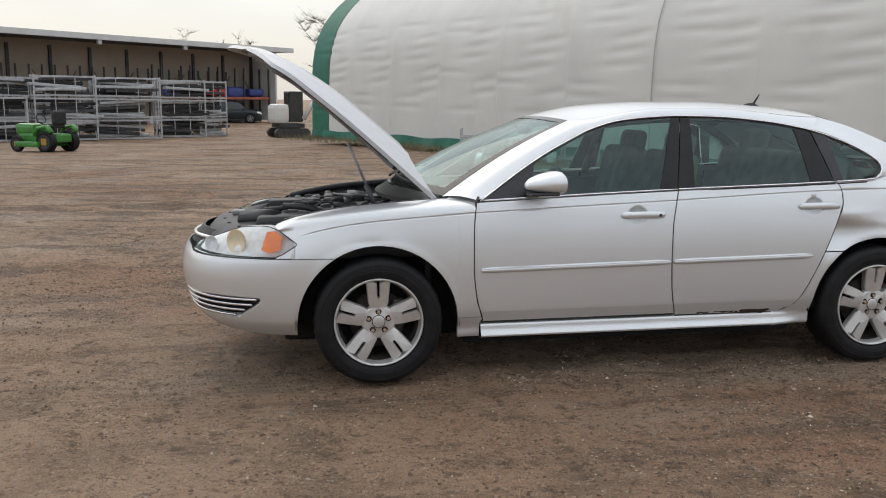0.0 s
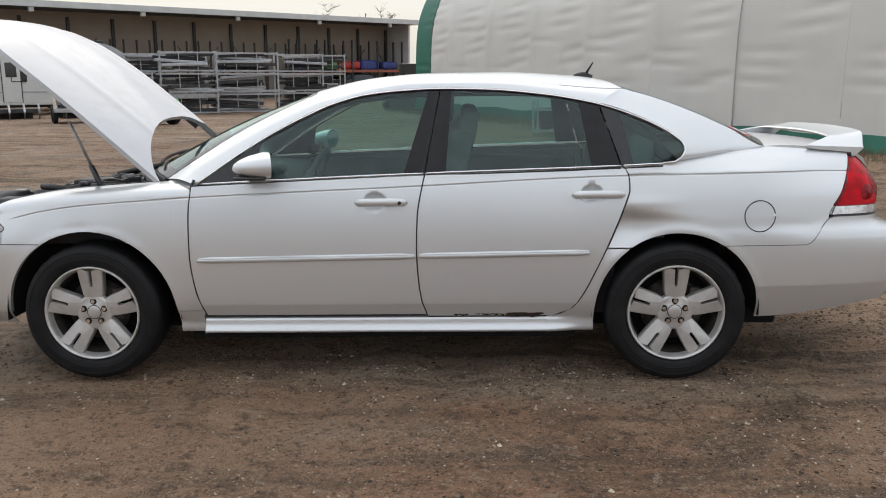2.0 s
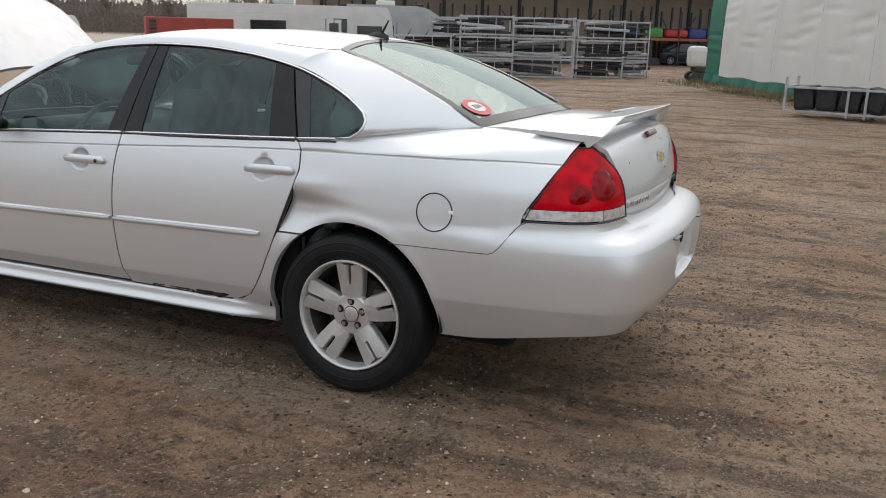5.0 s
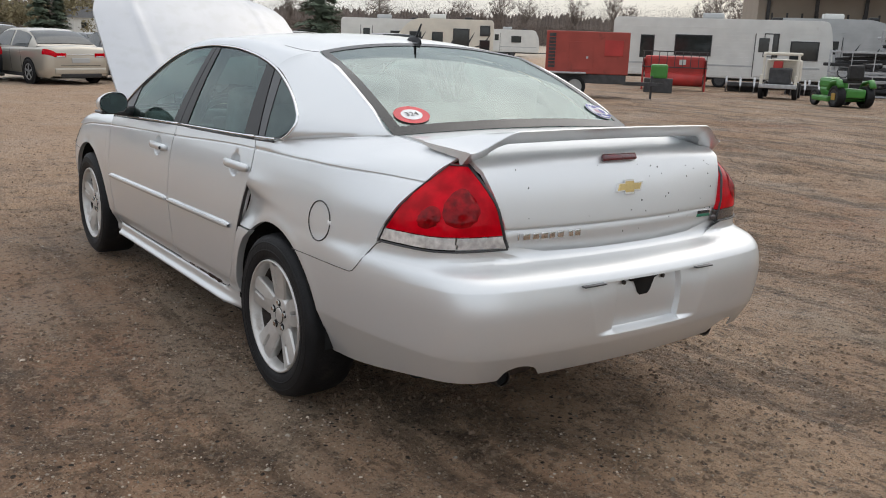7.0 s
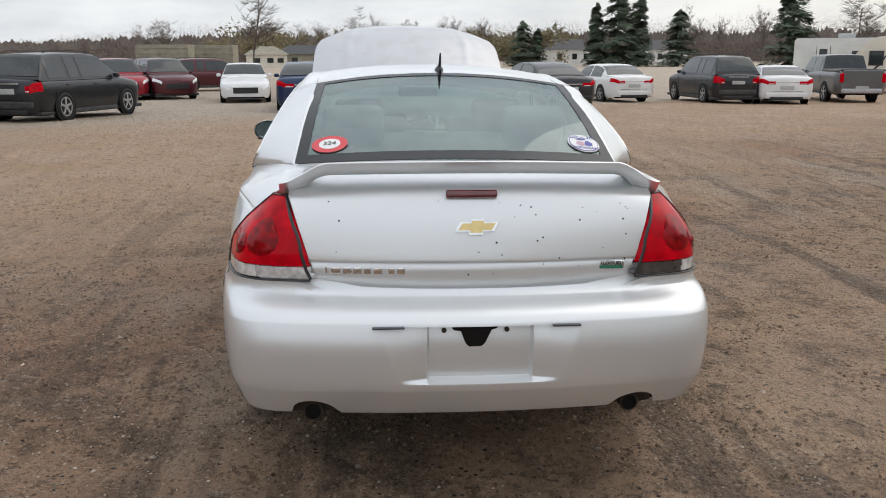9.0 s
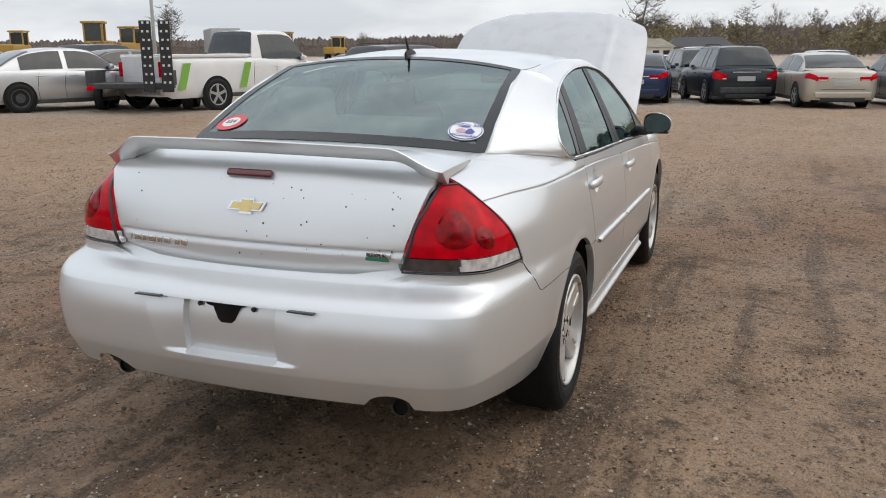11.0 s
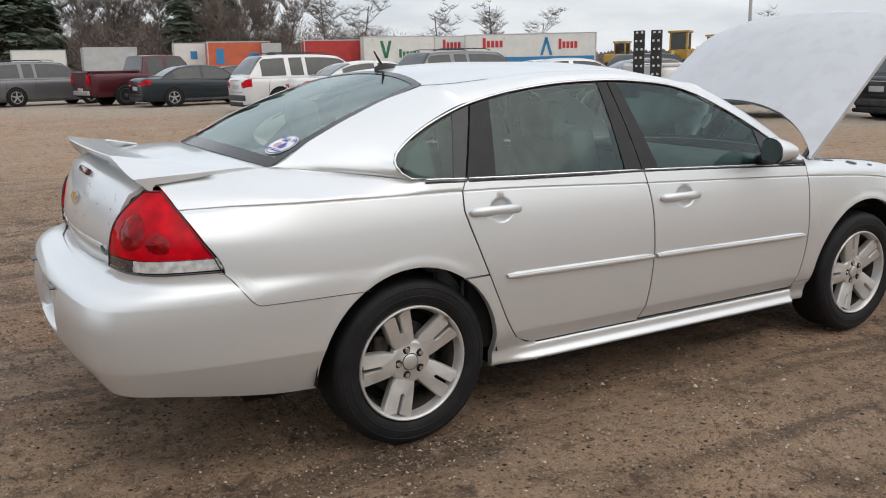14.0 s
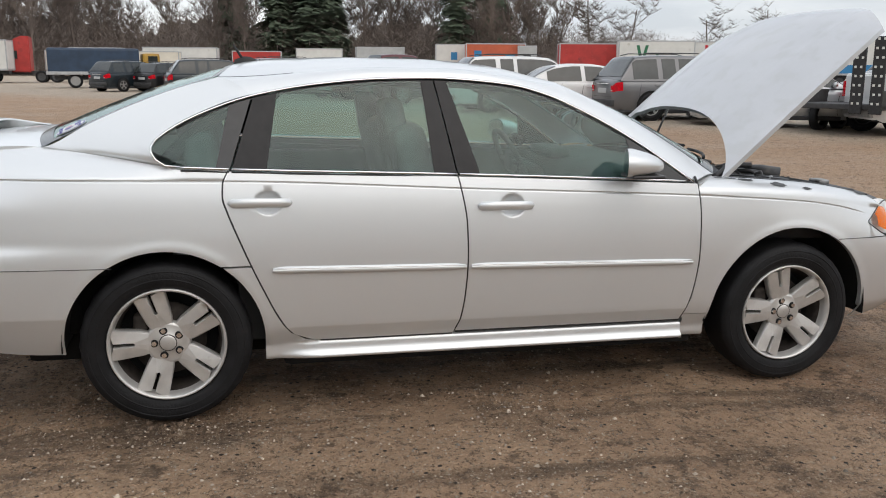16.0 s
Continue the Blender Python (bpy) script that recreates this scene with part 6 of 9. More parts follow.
def seat(x, y, w, back_h, name, lab):
    root = part(name, box(x, y, 0.60, 0.50, w, 0.17, 0.06, seg=3), SEAT, car, lab)
    part("backrest", box(x + 0.30, y, 0.90, 0.15, w, back_h, 0.06, rot=Matrix.Rotation(radians(14), 4, "Y"), seg=3), SEAT, root)
    ys = (y,) if w < 0.7 else (-0.40, 0.40)
    for yy in ys:
        hr = part("headrest", box(x + 0.405, yy, 1.205, 0.10, 0.27, 0.19, 0.05, rot=Matrix.Rotation(radians(10), 4, "Y"), seg=3), SEAT, root, "padded headrest")
        for q in (-0.06, 0.06):
            part("headrest_post", tube([(x + 0.375, yy + q, 1.05), (x + 0.395, yy + q, 1.13)], 0.006, 6), CHROME, root)


seat(0.02, -0.37, 0.52, 0.60, "front_seat", "grey cloth front seat")
seat(0.02, 0.37, 0.52, 0.60, "front_seat", "grey cloth front seat")
seat(0.92, 0, 1.36, 0.56, "rear_seat", "grey cloth rear bench")
part("inner_mirror", box(-0.42, 0, 1.315, 0.04, 0.25, 0.065, 0.025), DASH, car, "dark rear-view mirror")
hd = [[(x, y, float(roof_z(min(max(x, -0.36), 1.12))) - 0.045 - 0.075 * (y / 0.6) ** 2) for y in np.linspace(-0.60, 0.60, 9)] for x in np.linspace(-0.34, 1.12, 9)]
part("headlining", sheet(hd, (0, 0, -1)), material("grey_headlining", (0.30, 0.31, 0.30), 0.95), car, "grey headlining")
for s in (-1, 1):
    part("inner_pillar", tube([(0.22, s * 0.765, 0.99), (0.26, s * 0.69, 1.2), (0.29, s * 0.60, 1.38)], 0.025, 8), DASH, car)
    part("seat_belt", tube([(0.27, s * 0.74, 1.05), (0.275, s * 0.68, 1.20)], 0.012, 4, flat=2), SEAT, car)
    part("inner_pillar", tube([(1.02, s * 0.60, 1.34), (1.25, s * 0.63, 1.20), (1.42, s * 0.66, 1.03)], 0.03, 8), DASH, car)

# ---- wear: rust along the rear door, peeled patches on the right fender ----
rust = bmesh.new()
rng = random.Random(3)
for k in range(60):
    x = 0.33 + 0.44 * rng.random() ** 0.6
    r = rng.uniform(0.004, 0.011) * (1.7 if x > 0.62 else 0.6)
    bmesh.ops.create_icosphere(rust, subdivisions=1, radius=r, matrix=Matrix.Translation((x, -side(x, 0.325) - 0.001, 0.322 + rng.uniform(0, 0.012) * (1.6 if x > 0.62 else 0.5))) @ Matrix.Diagonal((2.0, 0.25, 0.8, 1)))
part("rust_patch", rust, RUST, car, "dark flaking rust", kind="stuff")


def peel(points):
    b = bmesh.new()
    for x, a0, rx, rz in points:
        zt = float(top_f(x))
        zs = zt - 0.055
        ys = side(x, zs)
        ring = []
        rng2 = random.Random(int(x * 1000))
        for a in np.linspace(0, math.tau, 18, endpoint=False):
            k = rng2.uniform(0.75, 1.15)
            xx, aa = x + rx * math.cos(a) * k, a0 + rz * math.sin(a) * k
            z2 = float(top_f(xx)) - 0.055
            y2 = side(xx, z2)
            ring.append(b.verts.new((xx, 0.742 + (y2 - 0.742) * math.cos(aa) + 0.0015, z2 + 0.055 * math.sin(aa) + 0.0015)))
        b.faces.new(ring)
    return b


for patch_ in ((-1.17, 1.25, 0.045, 0.16), (-1.10, 1.35, 0.03, 0.10), (-1.04, 1.38, 0.025, 0.08), (-1.325, 0.92, 0.040, 0.22), (-1.47, 0.70, 0.024, 0.12), (-1.80, 1.15, 0.035, 0.20), (-1.76, 1.35, 0.03, 0.10)):
    part("peeled_paint", peel((patch_,)), PEEL, car, "bare grey patch of peeled paint", smooth=False)

# ---- materials of the yard ----
DARK_GLASS = material("dark_car_glass", (0.022, 0.027, 0.027), 0.06, var=0.2, scale=4, coat=0.3)
BOX_WHITE = material("white_panel", (0.66, 0.66, 0.63), 0.5, var=0.06, scale=1.5, stain=(0.45, 0.43, 0.38), stain_scale=1.2, stain_at=0.66)
CREAM = material("cream_panel", (0.68, 0.64, 0.55), 0.55, var=0.06, scale=2)
GREY_PANEL = material("grey_panel", (0.42, 0.43, 0.43), 0.5, var=0.08, scale=2)
RED_PANEL = material("red_panel", (0.42, 0.035, 0.03), 0.5, var=0.15, scale=2, stain=(0.25, 0.03, 0.03), stain_scale=1.5)
GEN_RED = material("faded_red_steel", (0.33, 0.055, 0.040), 0.6, var=0.12, scale=2, stain=(0.20, 0.04, 0.03), stain_scale=2.5)
STEEL = material("galvanised_steel", (0.46, 0.47, 0.48), 0.45, 0.6, var=0.15, scale=9)
DARK_STEEL = material("dark_steel", (0.06, 0.06, 0.062), 0.6, 0.3, var=0.3, scale=6)
GREEN = material("machine_green", (0.05, 0.22, 0.035), 0.4, var=0.1, scale=6, coat=0.3)
YELLOW = material("machine_yellow", (0.40, 0.24, 0.04), 0.5, var=0.12, scale=4, stain=(0.30, 0.17, 0.04), stain_scale=3)
LIME = material("lime_decal", (0.20, 0.42, 0.06), 0.5, var=0.05)
BLUE_PANEL = material("navy_steel", (0.022, 0.045, 0.085), 0.5, var=0.2, scale=2)
LOGO_RED = material("logo_red", (0.50, 0.03, 0.04), 0.5)
LOGO_BLUE = material("logo_blue", (0.03, 0.20, 0.42), 0.5)
LOGO_GREEN = material("logo_green", (0.03, 0.16, 0.08), 0.5)
TENT_WHITE = material("tent_fabric", (0.66, 0.65, 0.61), 0.6, var=0.05, scale=0.8, stain=(0.60, 0.58, 0.52), stain_scale=0.6, stain_at=0.6)
TENT_GREEN = material("tent_green_fabric", (0.020, 0.145, 0.095), 0.55, var=0.12, scale=1.5)
BEIGE_WALL = material("beige_block_wall", (0.31, 0.268, 0.22), 0.8, var=0.06, scale=1.0, stain=(0.30, 0.26, 0.21), stain_scale=0.5)
ROOF_METAL = material("roof_metal", (0.55, 0.56, 0.55), 0.5, 0.3, var=0.08, scale=1.5)
OLIVE = material("olive_steel", (0.27, 0.25, 0.19), 0.8, var=0.15, scale=1.5, stain=(0.18, 0.15, 0.11), stain_scale=1.0)
ORANGE_BEAM = material("orange_beam", (0.32, 0.09, 0.05), 0.6, var=0.2, scale=3)
BLUE_WRAP = material("blue_tarpaulin", (0.03, 0.05, 0.20), 0.5, var=0.3, scale=5)
BARK = material("grey_bark", (0.12, 0.10, 0.085), 0.9, var=0.25, scale=3)
# far bark and needles are paled to paint in the haze of distance
HAZED_BARK = material("hazed_twigs", (0.165, 0.135, 0.118), 0.95, var=0.3, scale=0.4)
HAZED_NEEDLES = material("hazed_needles", (0.105, 0.135, 0.088), 0.9, var=0.35, scale=0.8)
SCRUB = material("dry_scrub", (0.20, 0.170, 0.098), 0.95, var=0.3, scale=0.3)
WOOD_MASS = material("wood_mass", (0.150, 0.122, 0.106), 0.95, var=0.25, scale=0.12, fine=0.45, fine_scale=1.6)
PAINTS = {}


def paint(name, col, metal=0.4):
    if name not in PAINTS:
        PAINTS[name] = material(name + "_car_paint", col, 0.32, metal, var=0.05, scale=2, coat=0.35 if sum(col) < 0.6 else 0.6)
    return PAINTS[name]


def gz(x, y):
    return float(ground_z(np.array(x, float), np.array(y, float)))


def bx(name, c, size, mat, parent, bevel=0.02, label="", rot=None):
    return part(name, box(*c, *size, bevel, rot=rot), mat, parent, label, smooth=False)


def shared(name, me, parent, loc, scale=(1, 1, 1), label=""):
    ob = new(name, me)
    ob.parent, ob.location, ob.scale = parent, loc, scale
    return tagged(ob, label)


def keep_mesh(bm, mat, name, smooth=True):
    me = bpy.data.meshes.new(name)
    bm.to_mesh(me)
    bm.free()
    me.polygons.foreach_set("use_smooth", [smooth] * len(me.polygons))
    me.materials.append(mat)
    return me


TYRE_ME = keep_mesh(lathe([(0.64, -0.30), (0.72, -0.33), (0.92, -0.33), (0.99, -0.28), (1.0, -0.16), (0.99, -0.04), (0.92, 0.0), (0.72, 0.0), (0.65, -0.03)], 28), RUBBER, "tyre")
RIM_BM = lathe([(0.66, -0.03), (0.64, -0.01), (0.60, -0.03), (0.57, -0.16), (0.20, -0.16)], 28)
for k in range(5):
    a = k * math.tau / 5 + 0.3
    RIM_BM = box(0.36 * math.cos(a), -0.05, 0.36 * math.sin(a), 0.50, 0.05, 0.17, 0.02, bm=RIM_BM, rot=Matrix.Rotation(-a, 4, "Y"))
RIM_BM = box(0, -0.05, 0, 0.28, 0.07, 0.28, 0.06, bm=RIM_BM)
RIM_ME = keep_mesh(RIM_BM, material("grey_wheel", (0.36, 0.36, 0.355), 0.45, 0.5, var=0.15, scale=8), "rim", False)
RIM_DARK = keep_mesh(lathe([(0.66, -0.03), (0.62, -0.02), (0.55, -0.12), (0.2, -0.08), (0.01, -0.06)], 24), DARK_STEEL, "rim")
# flat near-black disc, painted shade in place of a wheel arch hollow
ARCH_SHADE_ME = keep_mesh(lathe([(0.001, 0.0), (1.14, 0.0)], 28), DARK_VOID, "wheel_well", False)


def add_wheel(parent, x, y, z, r, s, dark=False, wide=1.7):
    w = shared("wheel", TYRE_ME, parent, (x, y, z), (r, s * r * wide, r))
    shared("rim", RIM_DARK if dark else RIM_ME, w, (0, 0, 0), (1, 0.3, 1))
    return w


SHAPES = {   # lengths as shares of the car's length from its nose; heights as shares of its height
    "sedan": dict(L=4.8, W=1.82, H=1.46, nose=0.47, cowl=0.64, belt=0.65, tail=0.69, ws=(0.27, 0.42), rg=(0.70, 0.86), wheels=(0.19, 0.78), r=0.33),
    "coupe": dict(L=5.0, W=1.92, H=1.45, nose=0.52, cowl=0.68, belt=0.67, tail=0.72, ws=(0.33, 0.46), rg=(0.70, 0.87), wheels=(0.18, 0.77), r=0.36),
    "suv": dict(L=4.65, W=1.86, H=1.68, nose=0.50, cowl=0.62, belt=0.61, tail=0.62, ws=(0.24, 0.40), rg=(0.87, 0.975), wheels=(0.19, 0.79), r=0.36),
    "pickup": dict(L=5.7, W=2.0, H=1.92, nose=0.50, cowl=0.60, belt=0.60, tail=0.66, ws=(0.24, 0.33), rg=(0.53, 0.56), wheels=(0.17, 0.76), r=0.40),
}


def vehicle(name, kind, x, y, yaw, mat, label, group="parked vehicles", rims_dark=False, L=None, H=None, cab=None, trim=None, category=None):
    """A parked car, nose pointing along yaw degrees; x, y is its middle."""
    d = dict(SHAPES[kind])
    L, H, W = L or d["L"], H or d["H"], d["W"]
    if cab:
        d["rg"] = cab
    root = empty(name, pose(x, y, gz(x, y), 0, 0, yaw + 180), label, category or {"suv": "car", "pickup": "truck"}.get(kind, "car"), group)
    X = lambda f: (f - 0.5) * L
    hw = W / 2
    belt, g = d["belt"] * H, 0.20 if kind != "pickup" else 0.34
    (w0, w1), (r0, r1) = d["ws"], d["rg"]
    nose_z, tail_z = d["nose"] * H, d["tail"] * H
    top = smooth_curve([0, 0.012, 0.04, 0.11, w0, r1, 0.965, 0.99, 1.0], [nose_z - 0.10, nose_z, nose_z + 0.07, nose_z + 0.13, d["cowl"] * H, tail_z, tail_z + 0.005, tail_z - 0.03, tail_z - 0.09])

    def plan(f):
        """Half the width at f, rounded at both ends."""
        return hw * (1 - 0.34 * max(0, 1 - f / 0.085) ** 2.2 - 0.26 * max(0, 1 - (1 - f) / 0.055) ** 2.2)

    def skin(f, v, off=0.0):
        """A point of the lower body; v runs from the sill (0) over the waist and shoulder to the middle (1)."""
        w, zt = plan(f), float(top(f))
        tuck = 0.05 * (f < 0.03 or f > 0.97)
        ys = np.interp(v, (0, 0.10, 0.28, 0.46, 0.58, 0.66, 0.74, 0.84, 1.0), (0.90, 0.965, 0.995, 1.0, 0.985, 0.955, 0.90, 0.72, 0.0))
        zs = np.interp(v, (0, 0.10, 0.28, 0.46, 0.58, 0.66, 0.74, 0.84, 1.0), (g + tuck, g + 0.10 + tuck, 0.30 * H, 0.60 * zt + 0.10 * H, zt - 0.115, zt - 0.055, zt - 0.02, zt, zt + 0.03))
        return (X(f), -(w * ys + off), float(zs) + off * 0.2)

    fs = [0, 0.006, 0.016, 0.03, 0.05, 0.08, 0.12, 0.17, 0.22, 0.27, 0.32, 0.4, 0.5, 0.6, 0.68, 0.74, 0.8, 0.86, 0.91, 0.945, 0.965, 0.98, 0.992, 1.0]
    vs_ = [0, 0.10, 0.19, 0.28, 0.37, 0.46, 0.52, 0.58, 0.62, 0.66, 0.70, 0.74, 0.84, 1.0]
    rows = [[skin(f, v) for v in vs_] for f in fs]
    full = [r + [(p[0], -p[1], p[2]) for p in r[-2::-1]] for r in rows]
    b = sheet(full, (0, 0, 1))
    for e in (0, -1):
        cap = [b.verts.new(p) for p in full[e]]
        b.faces.new(cap)
    bmesh.ops.remove_doubles(b, verts=b.verts[:], dist=0.0005)
    bmesh.ops.recalc_face_normals(b, faces=b.faces[:])
    for e in b.edges:
        e.smooth = e.calc_face_angle(0.0) < 0.9
    body = part("body", b, mat, root)
    # cabin
    wr = hw * (0.72 if kind != "pickup" else 0.78)
    zr = smooth_curve([w0, w0 + (w1 - w0) * 0.5, w1, w1 + (r0 - w1) * 0.28, w1 + (r0 - w1) * 0.6, r0, r0 + (r1 - r0) * 0.5, r1],
                      [float(top(w0)), float(top(w0)) + (H - 0.06 - float(top(w0))) * 0.56, H - 0.055, H - 0.008, H - 0.006, H - 0.05 - 0.02 * (kind in ("sedan", "coupe")),
                       float(top(r1)) + (H - 0.06 - float(top(r1))) * (0.60 if kind != "pickup" else 0.55), float(top(r1)) + 0.005])

    def shell(f, v, off=0.0):
        """A point of the cabin; v runs from the belt (0) over the side glass (to 0.6) and the roof edge to the middle (1)."""
        z = float(zr(f))
        h = max(0.02, z - belt)
        k = min(1.0, h / (H - belt))
        wt = hw * 0.945 + (wr - hw * 0.945) * k
        y = np.interp(v, (0, 0.3, 0.6, 0.70, 0.78, 0.88, 1.0), (hw * 0.95, hw * 0.95 + (wt - hw * 0.95) * 0.46, wt, wt * 0.965, wt * 0.89, wt * 0.6, 0.0))
        zz = np.interp(v, (0, 0.3, 0.6, 0.70, 0.78, 0.88, 1.0), (belt - 0.02, belt + 0.42 * h, z - 0.15 * h, z - 0.065 * h, z - 0.02 * h, z, z + 0.012))
        return (X(f), -(float(y) + off), float(zz) + off * 0.35)

    cf = [w0 + (r1 - w0) * q for q in np.linspace(0, 1, 33)]
    cv = [0, 0.15, 0.3, 0.45, 0.6, 0.65, 0.70, 0.74, 0.78, 0.83, 0.88, 0.94, 1.0]
    half_c = [[shell(f, v) for v in cv] for f in cf]
    part("cabin", sheet([r + [(p[0], -p[1], p[2]) for p in r[-2::-1]] for r in half_c], (0, 0, 1)), mat, root)

    def end_screen(nm, lab, f_low, f_top, n):
        """Front or rear glass that follows the slope of the cabin."""
        P = []
        for q in np.linspace(0.10, 0.96, 9):
            f = f_low + (f_top - f_low) * q
            if float(zr(f)) < belt + 0.06:
                continue
            half_r = [shell(f, v) for v in np.linspace(0.71, 1.0, 6)]
            P.append([(p[0] + n[0] * 0.012, p[1], p[2] + 0.012) for p in half_r] + [(p[0] + n[0] * 0.012, -p[1], p[2] + 0.012) for p in half_r[-2::-1]])
        part(nm, sheet(P, n, 0.01, tuple(-q * 0.6 for q in n)), DARK_GLASS, root, lab)

    end_screen("windscreen", "dark windscreen", w0, w1, (-0.8, 0, 0.6))
    end_screen("rear_window", "dark rear window", r1, r0, (0.8, 0, 0.6))
    mid = w1 + (r0 - w1) * 0.47
    front_f = w0 + (w1 - w0) * 0.30
    for s in (-1, 1):
        if kind == "pickup" and r0 - w1 < 0.25:
            stretches = [(front_f, r0 - 0.025)]
        elif kind == "pickup":
            stretches = [(front_f, mid - 0.012), (mid + 0.012, r0 - 0.015)]
        elif kind == "suv":
            stretches = [(front_f, mid - 0.012), (mid + 0.012, r0 - 0.155), (r0 - 0.125, r0 + (r1 - r0) * 0.25)]
        else:
            stretches = [(front_f, mid - 0.012), (mid + 0.012, r0 + (r1 - r0) * 0.40)]
        for a0, a1 in stretches:
            P = []
            for f in np.linspace(a0, a1, 14):
                h = float(zr(f)) - belt
                lo_v = 0.06 if h > 0.16 else 0.35
                P.append([(p[0], -s * p[1], p[2]) for p in (shell(f, v, 0.007) for v in np.linspace(lo_v, 0.61 if h > 0.10 else 0.45, 6))])
            part("side_window", sheet(P, (0, s, 0.2), 0.008, (0, -s, 0)), DARK_GLASS, root, "dark side window")
        for f in d["wheels"]:
            shared("wheel_well", ARCH_SHADE_ME, root, (X(f), s * (hw + 0.004), d["r"]), (d["r"], s, d["r"]))
            add_wheel(root, X(f), s * (hw + 0.02), d["r"], d["r"], s, rims_dark)

        def lamp_patch_on(nm, m_, f0, f1, v0, v1, lab, owner):
            P = [[(p[0], -s * p[1], p[2]) for p in (skin(f, v, 0.006) for v in np.linspace(v0, v1, 6))] for f in np.linspace(f0, f1, 9)]
            return part(nm, sheet(P, (0, s, 0.1), 0.006, (0, -s, 0)), m_, owner, lab)

        if kind == "pickup":
            bx("tail_lamp", (X(1) - 0.02, s * hw * 0.80, 0.52 * H), (0.08, 0.16, 0.36), RED_LENS, root, 0.03, "red tail lamp")
        else:
            tall = kind == "suv"
            lv = (0.44, 0.66) if tall else (0.50, 0.64)
            tl = lamp_patch_on("tail_lamp", RED_LENS, 0.945 if not tall else 0.962, 1.0, *lv, "red tail lamp", root)
            za, zb = skin(1.0, lv[0])[2], skin(1.0, lv[1])[2]
            wid = hw * (0.30 if not tall else 0.14)
            bx("lamp_lens", (X(1) + 0.004, s * (hw * 0.735 - wid / 2), (za + zb) / 2 + 0.005), (0.022, wid, (zb - za) * 0.9), RED_LENS, tl, 0.008)
            bx("clear_strip", (X(1) + 0.010, s * (hw * 0.735 - wid / 2), za + (zb - za) * 0.25), (0.02, wid * 0.8, 0.03), CLEAR_LENS, tl, 0.006)
        lamp_patch_on("headlamp", CLEAR_LENS, 0.004, 0.075, 0.50, 0.66, "clear headlamp", root)
        bx("door_mirror", (X(w0 + (w1 - w0) * 0.42), s * (hw + 0.05), belt + 0.07), (0.12, 0.17, 0.12), mat, root, 0.05)
        for f in (w1 + 0.1, mid + 0.13):
            bx("door_handle", (X(f), s * (hw * 0.995), belt - 0.13), (0.17, 0.03, 0.03), trim or mat, root, 0.012)
        for f in (w0 + 0.03, mid, r0 - 0.02 if kind != "pickup" else r0 + 0.02):
            P = [(lambda p: (p[0], -s * p[1], p[2]))(skin(f + 0.012 * math.sin(v * 5), v, 0.001)) for v in np.linspace(0.10, 0.62, 8)]
            part("door_gap", tube(P, 0.006, 4), BLACK_TRIM, root)
        bx("sill", (0, s * hw * 0.95, g + 0.04), (L * 0.42, 0.05, 0.10), DARK_STEEL, root, 0.02)
    bx("grille", (X(0.002), 0, 0.33 * H), (0.05, hw * 1.0, 0.22), BLACK_PLASTIC, root, 0.03, "black grille")
    bx("rear_bumper", (X(0.995), 0, 0.26 * H), (0.10, W * 0.78, 0.18), STEEL if kind == "pickup" else (DARK_STEEL if kind == "suv" else mat), root, 0.05)
    bx("plate_panel", (X(1.0) + 0.004, 0, 0.45 * H if kind != "pickup" else 0.32 * H), (0.03, 0.5, 0.13), trim or GREY_PANEL, root, 0.02)
    if kind != "pickup":
        bx("lower_valance", (X(0.996), 0, g + 0.06), (0.10, W * 0.62, 0.12), BLACK_PLASTIC, root, 0.03)
        bx("trim_strip", (X(1.0) + 0.002, 0, d["tail"] * H - (0.20 if kind != "suv" else 0.10)), (0.02, W * 0.42, 0.025), CHROME, root, 0.006, "bright trim strip")
        bx("boot_seam", (X(1.0) + 0.001, 0, 0.36 * H), (0.012, W * 0.60, 0.012), BLACK_TRIM, root, 0.003)
    bx("underbody", (0, 0, g + 0.06), (L * 0.9, W * 0.8, 0.16), DARK_VOID, root, 0.02)
    if kind == "pickup":
        b0, b1 = r1 + 0.02, 0.985
        # solid near-black slab stands for the shade inside the bed
        bx("load_bed", (X((b0 + b1) / 2), 0, d["tail"] * H + 0.012), ((b1 - b0) * L, W * 0.78, 0.05), DARK_VOID, root, 0.01, "near-black slab for the shaded inside of the load bed")
        for s in (-1, 1):
            bx("bed_rail", (X((b0 + b1) / 2), s * hw * 0.90, d["tail"] * H + 0.03), ((b1 - b0) * L, 0.10, 0.07), mat, root, 0.02)
        bx("tailgate", (X(0.995), 0, d["tail"] * H - 0.22), (0.07, W * 0.76, 0.50), mat, root, 0.02)
    if kind == "suv":
        for s in (-1, 1):
            part("roof_rail", tube([(X(w1 + 0.04), s * wr * 0.86, H), (X(w1 + 0.08), s * wr * 0.88, H + 0.05), (X(r0 - 0.08), s * wr * 0.88, H + 0.05), (X(r0 - 0.03), s * wr * 0.86, H)], 0.015, 6), DARK_STEEL, root)
        bx("lower_cladding", (0, 0, g + 0.02), (L * 0.97, W * 0.96, 0.10), BLACK_PLASTIC, root, 0.04)
    return root


P_WHITE, P_SILVER, P_BLACK = paint("white", (0.72, 0.72, 0.71), 0.0), paint("bright_silver", (0.55, 0.56, 0.57), 0.7), paint("black", (0.012, 0.013, 0.015), 0.2)
P_NAVY, P_BEIGE, P_GREY = paint("navy_blue", (0.012, 0.028, 0.085), 0.3), paint("pale_gold", (0.50, 0.46, 0.39), 0.5), paint("grey", (0.16, 0.16, 0.165), 0.6)
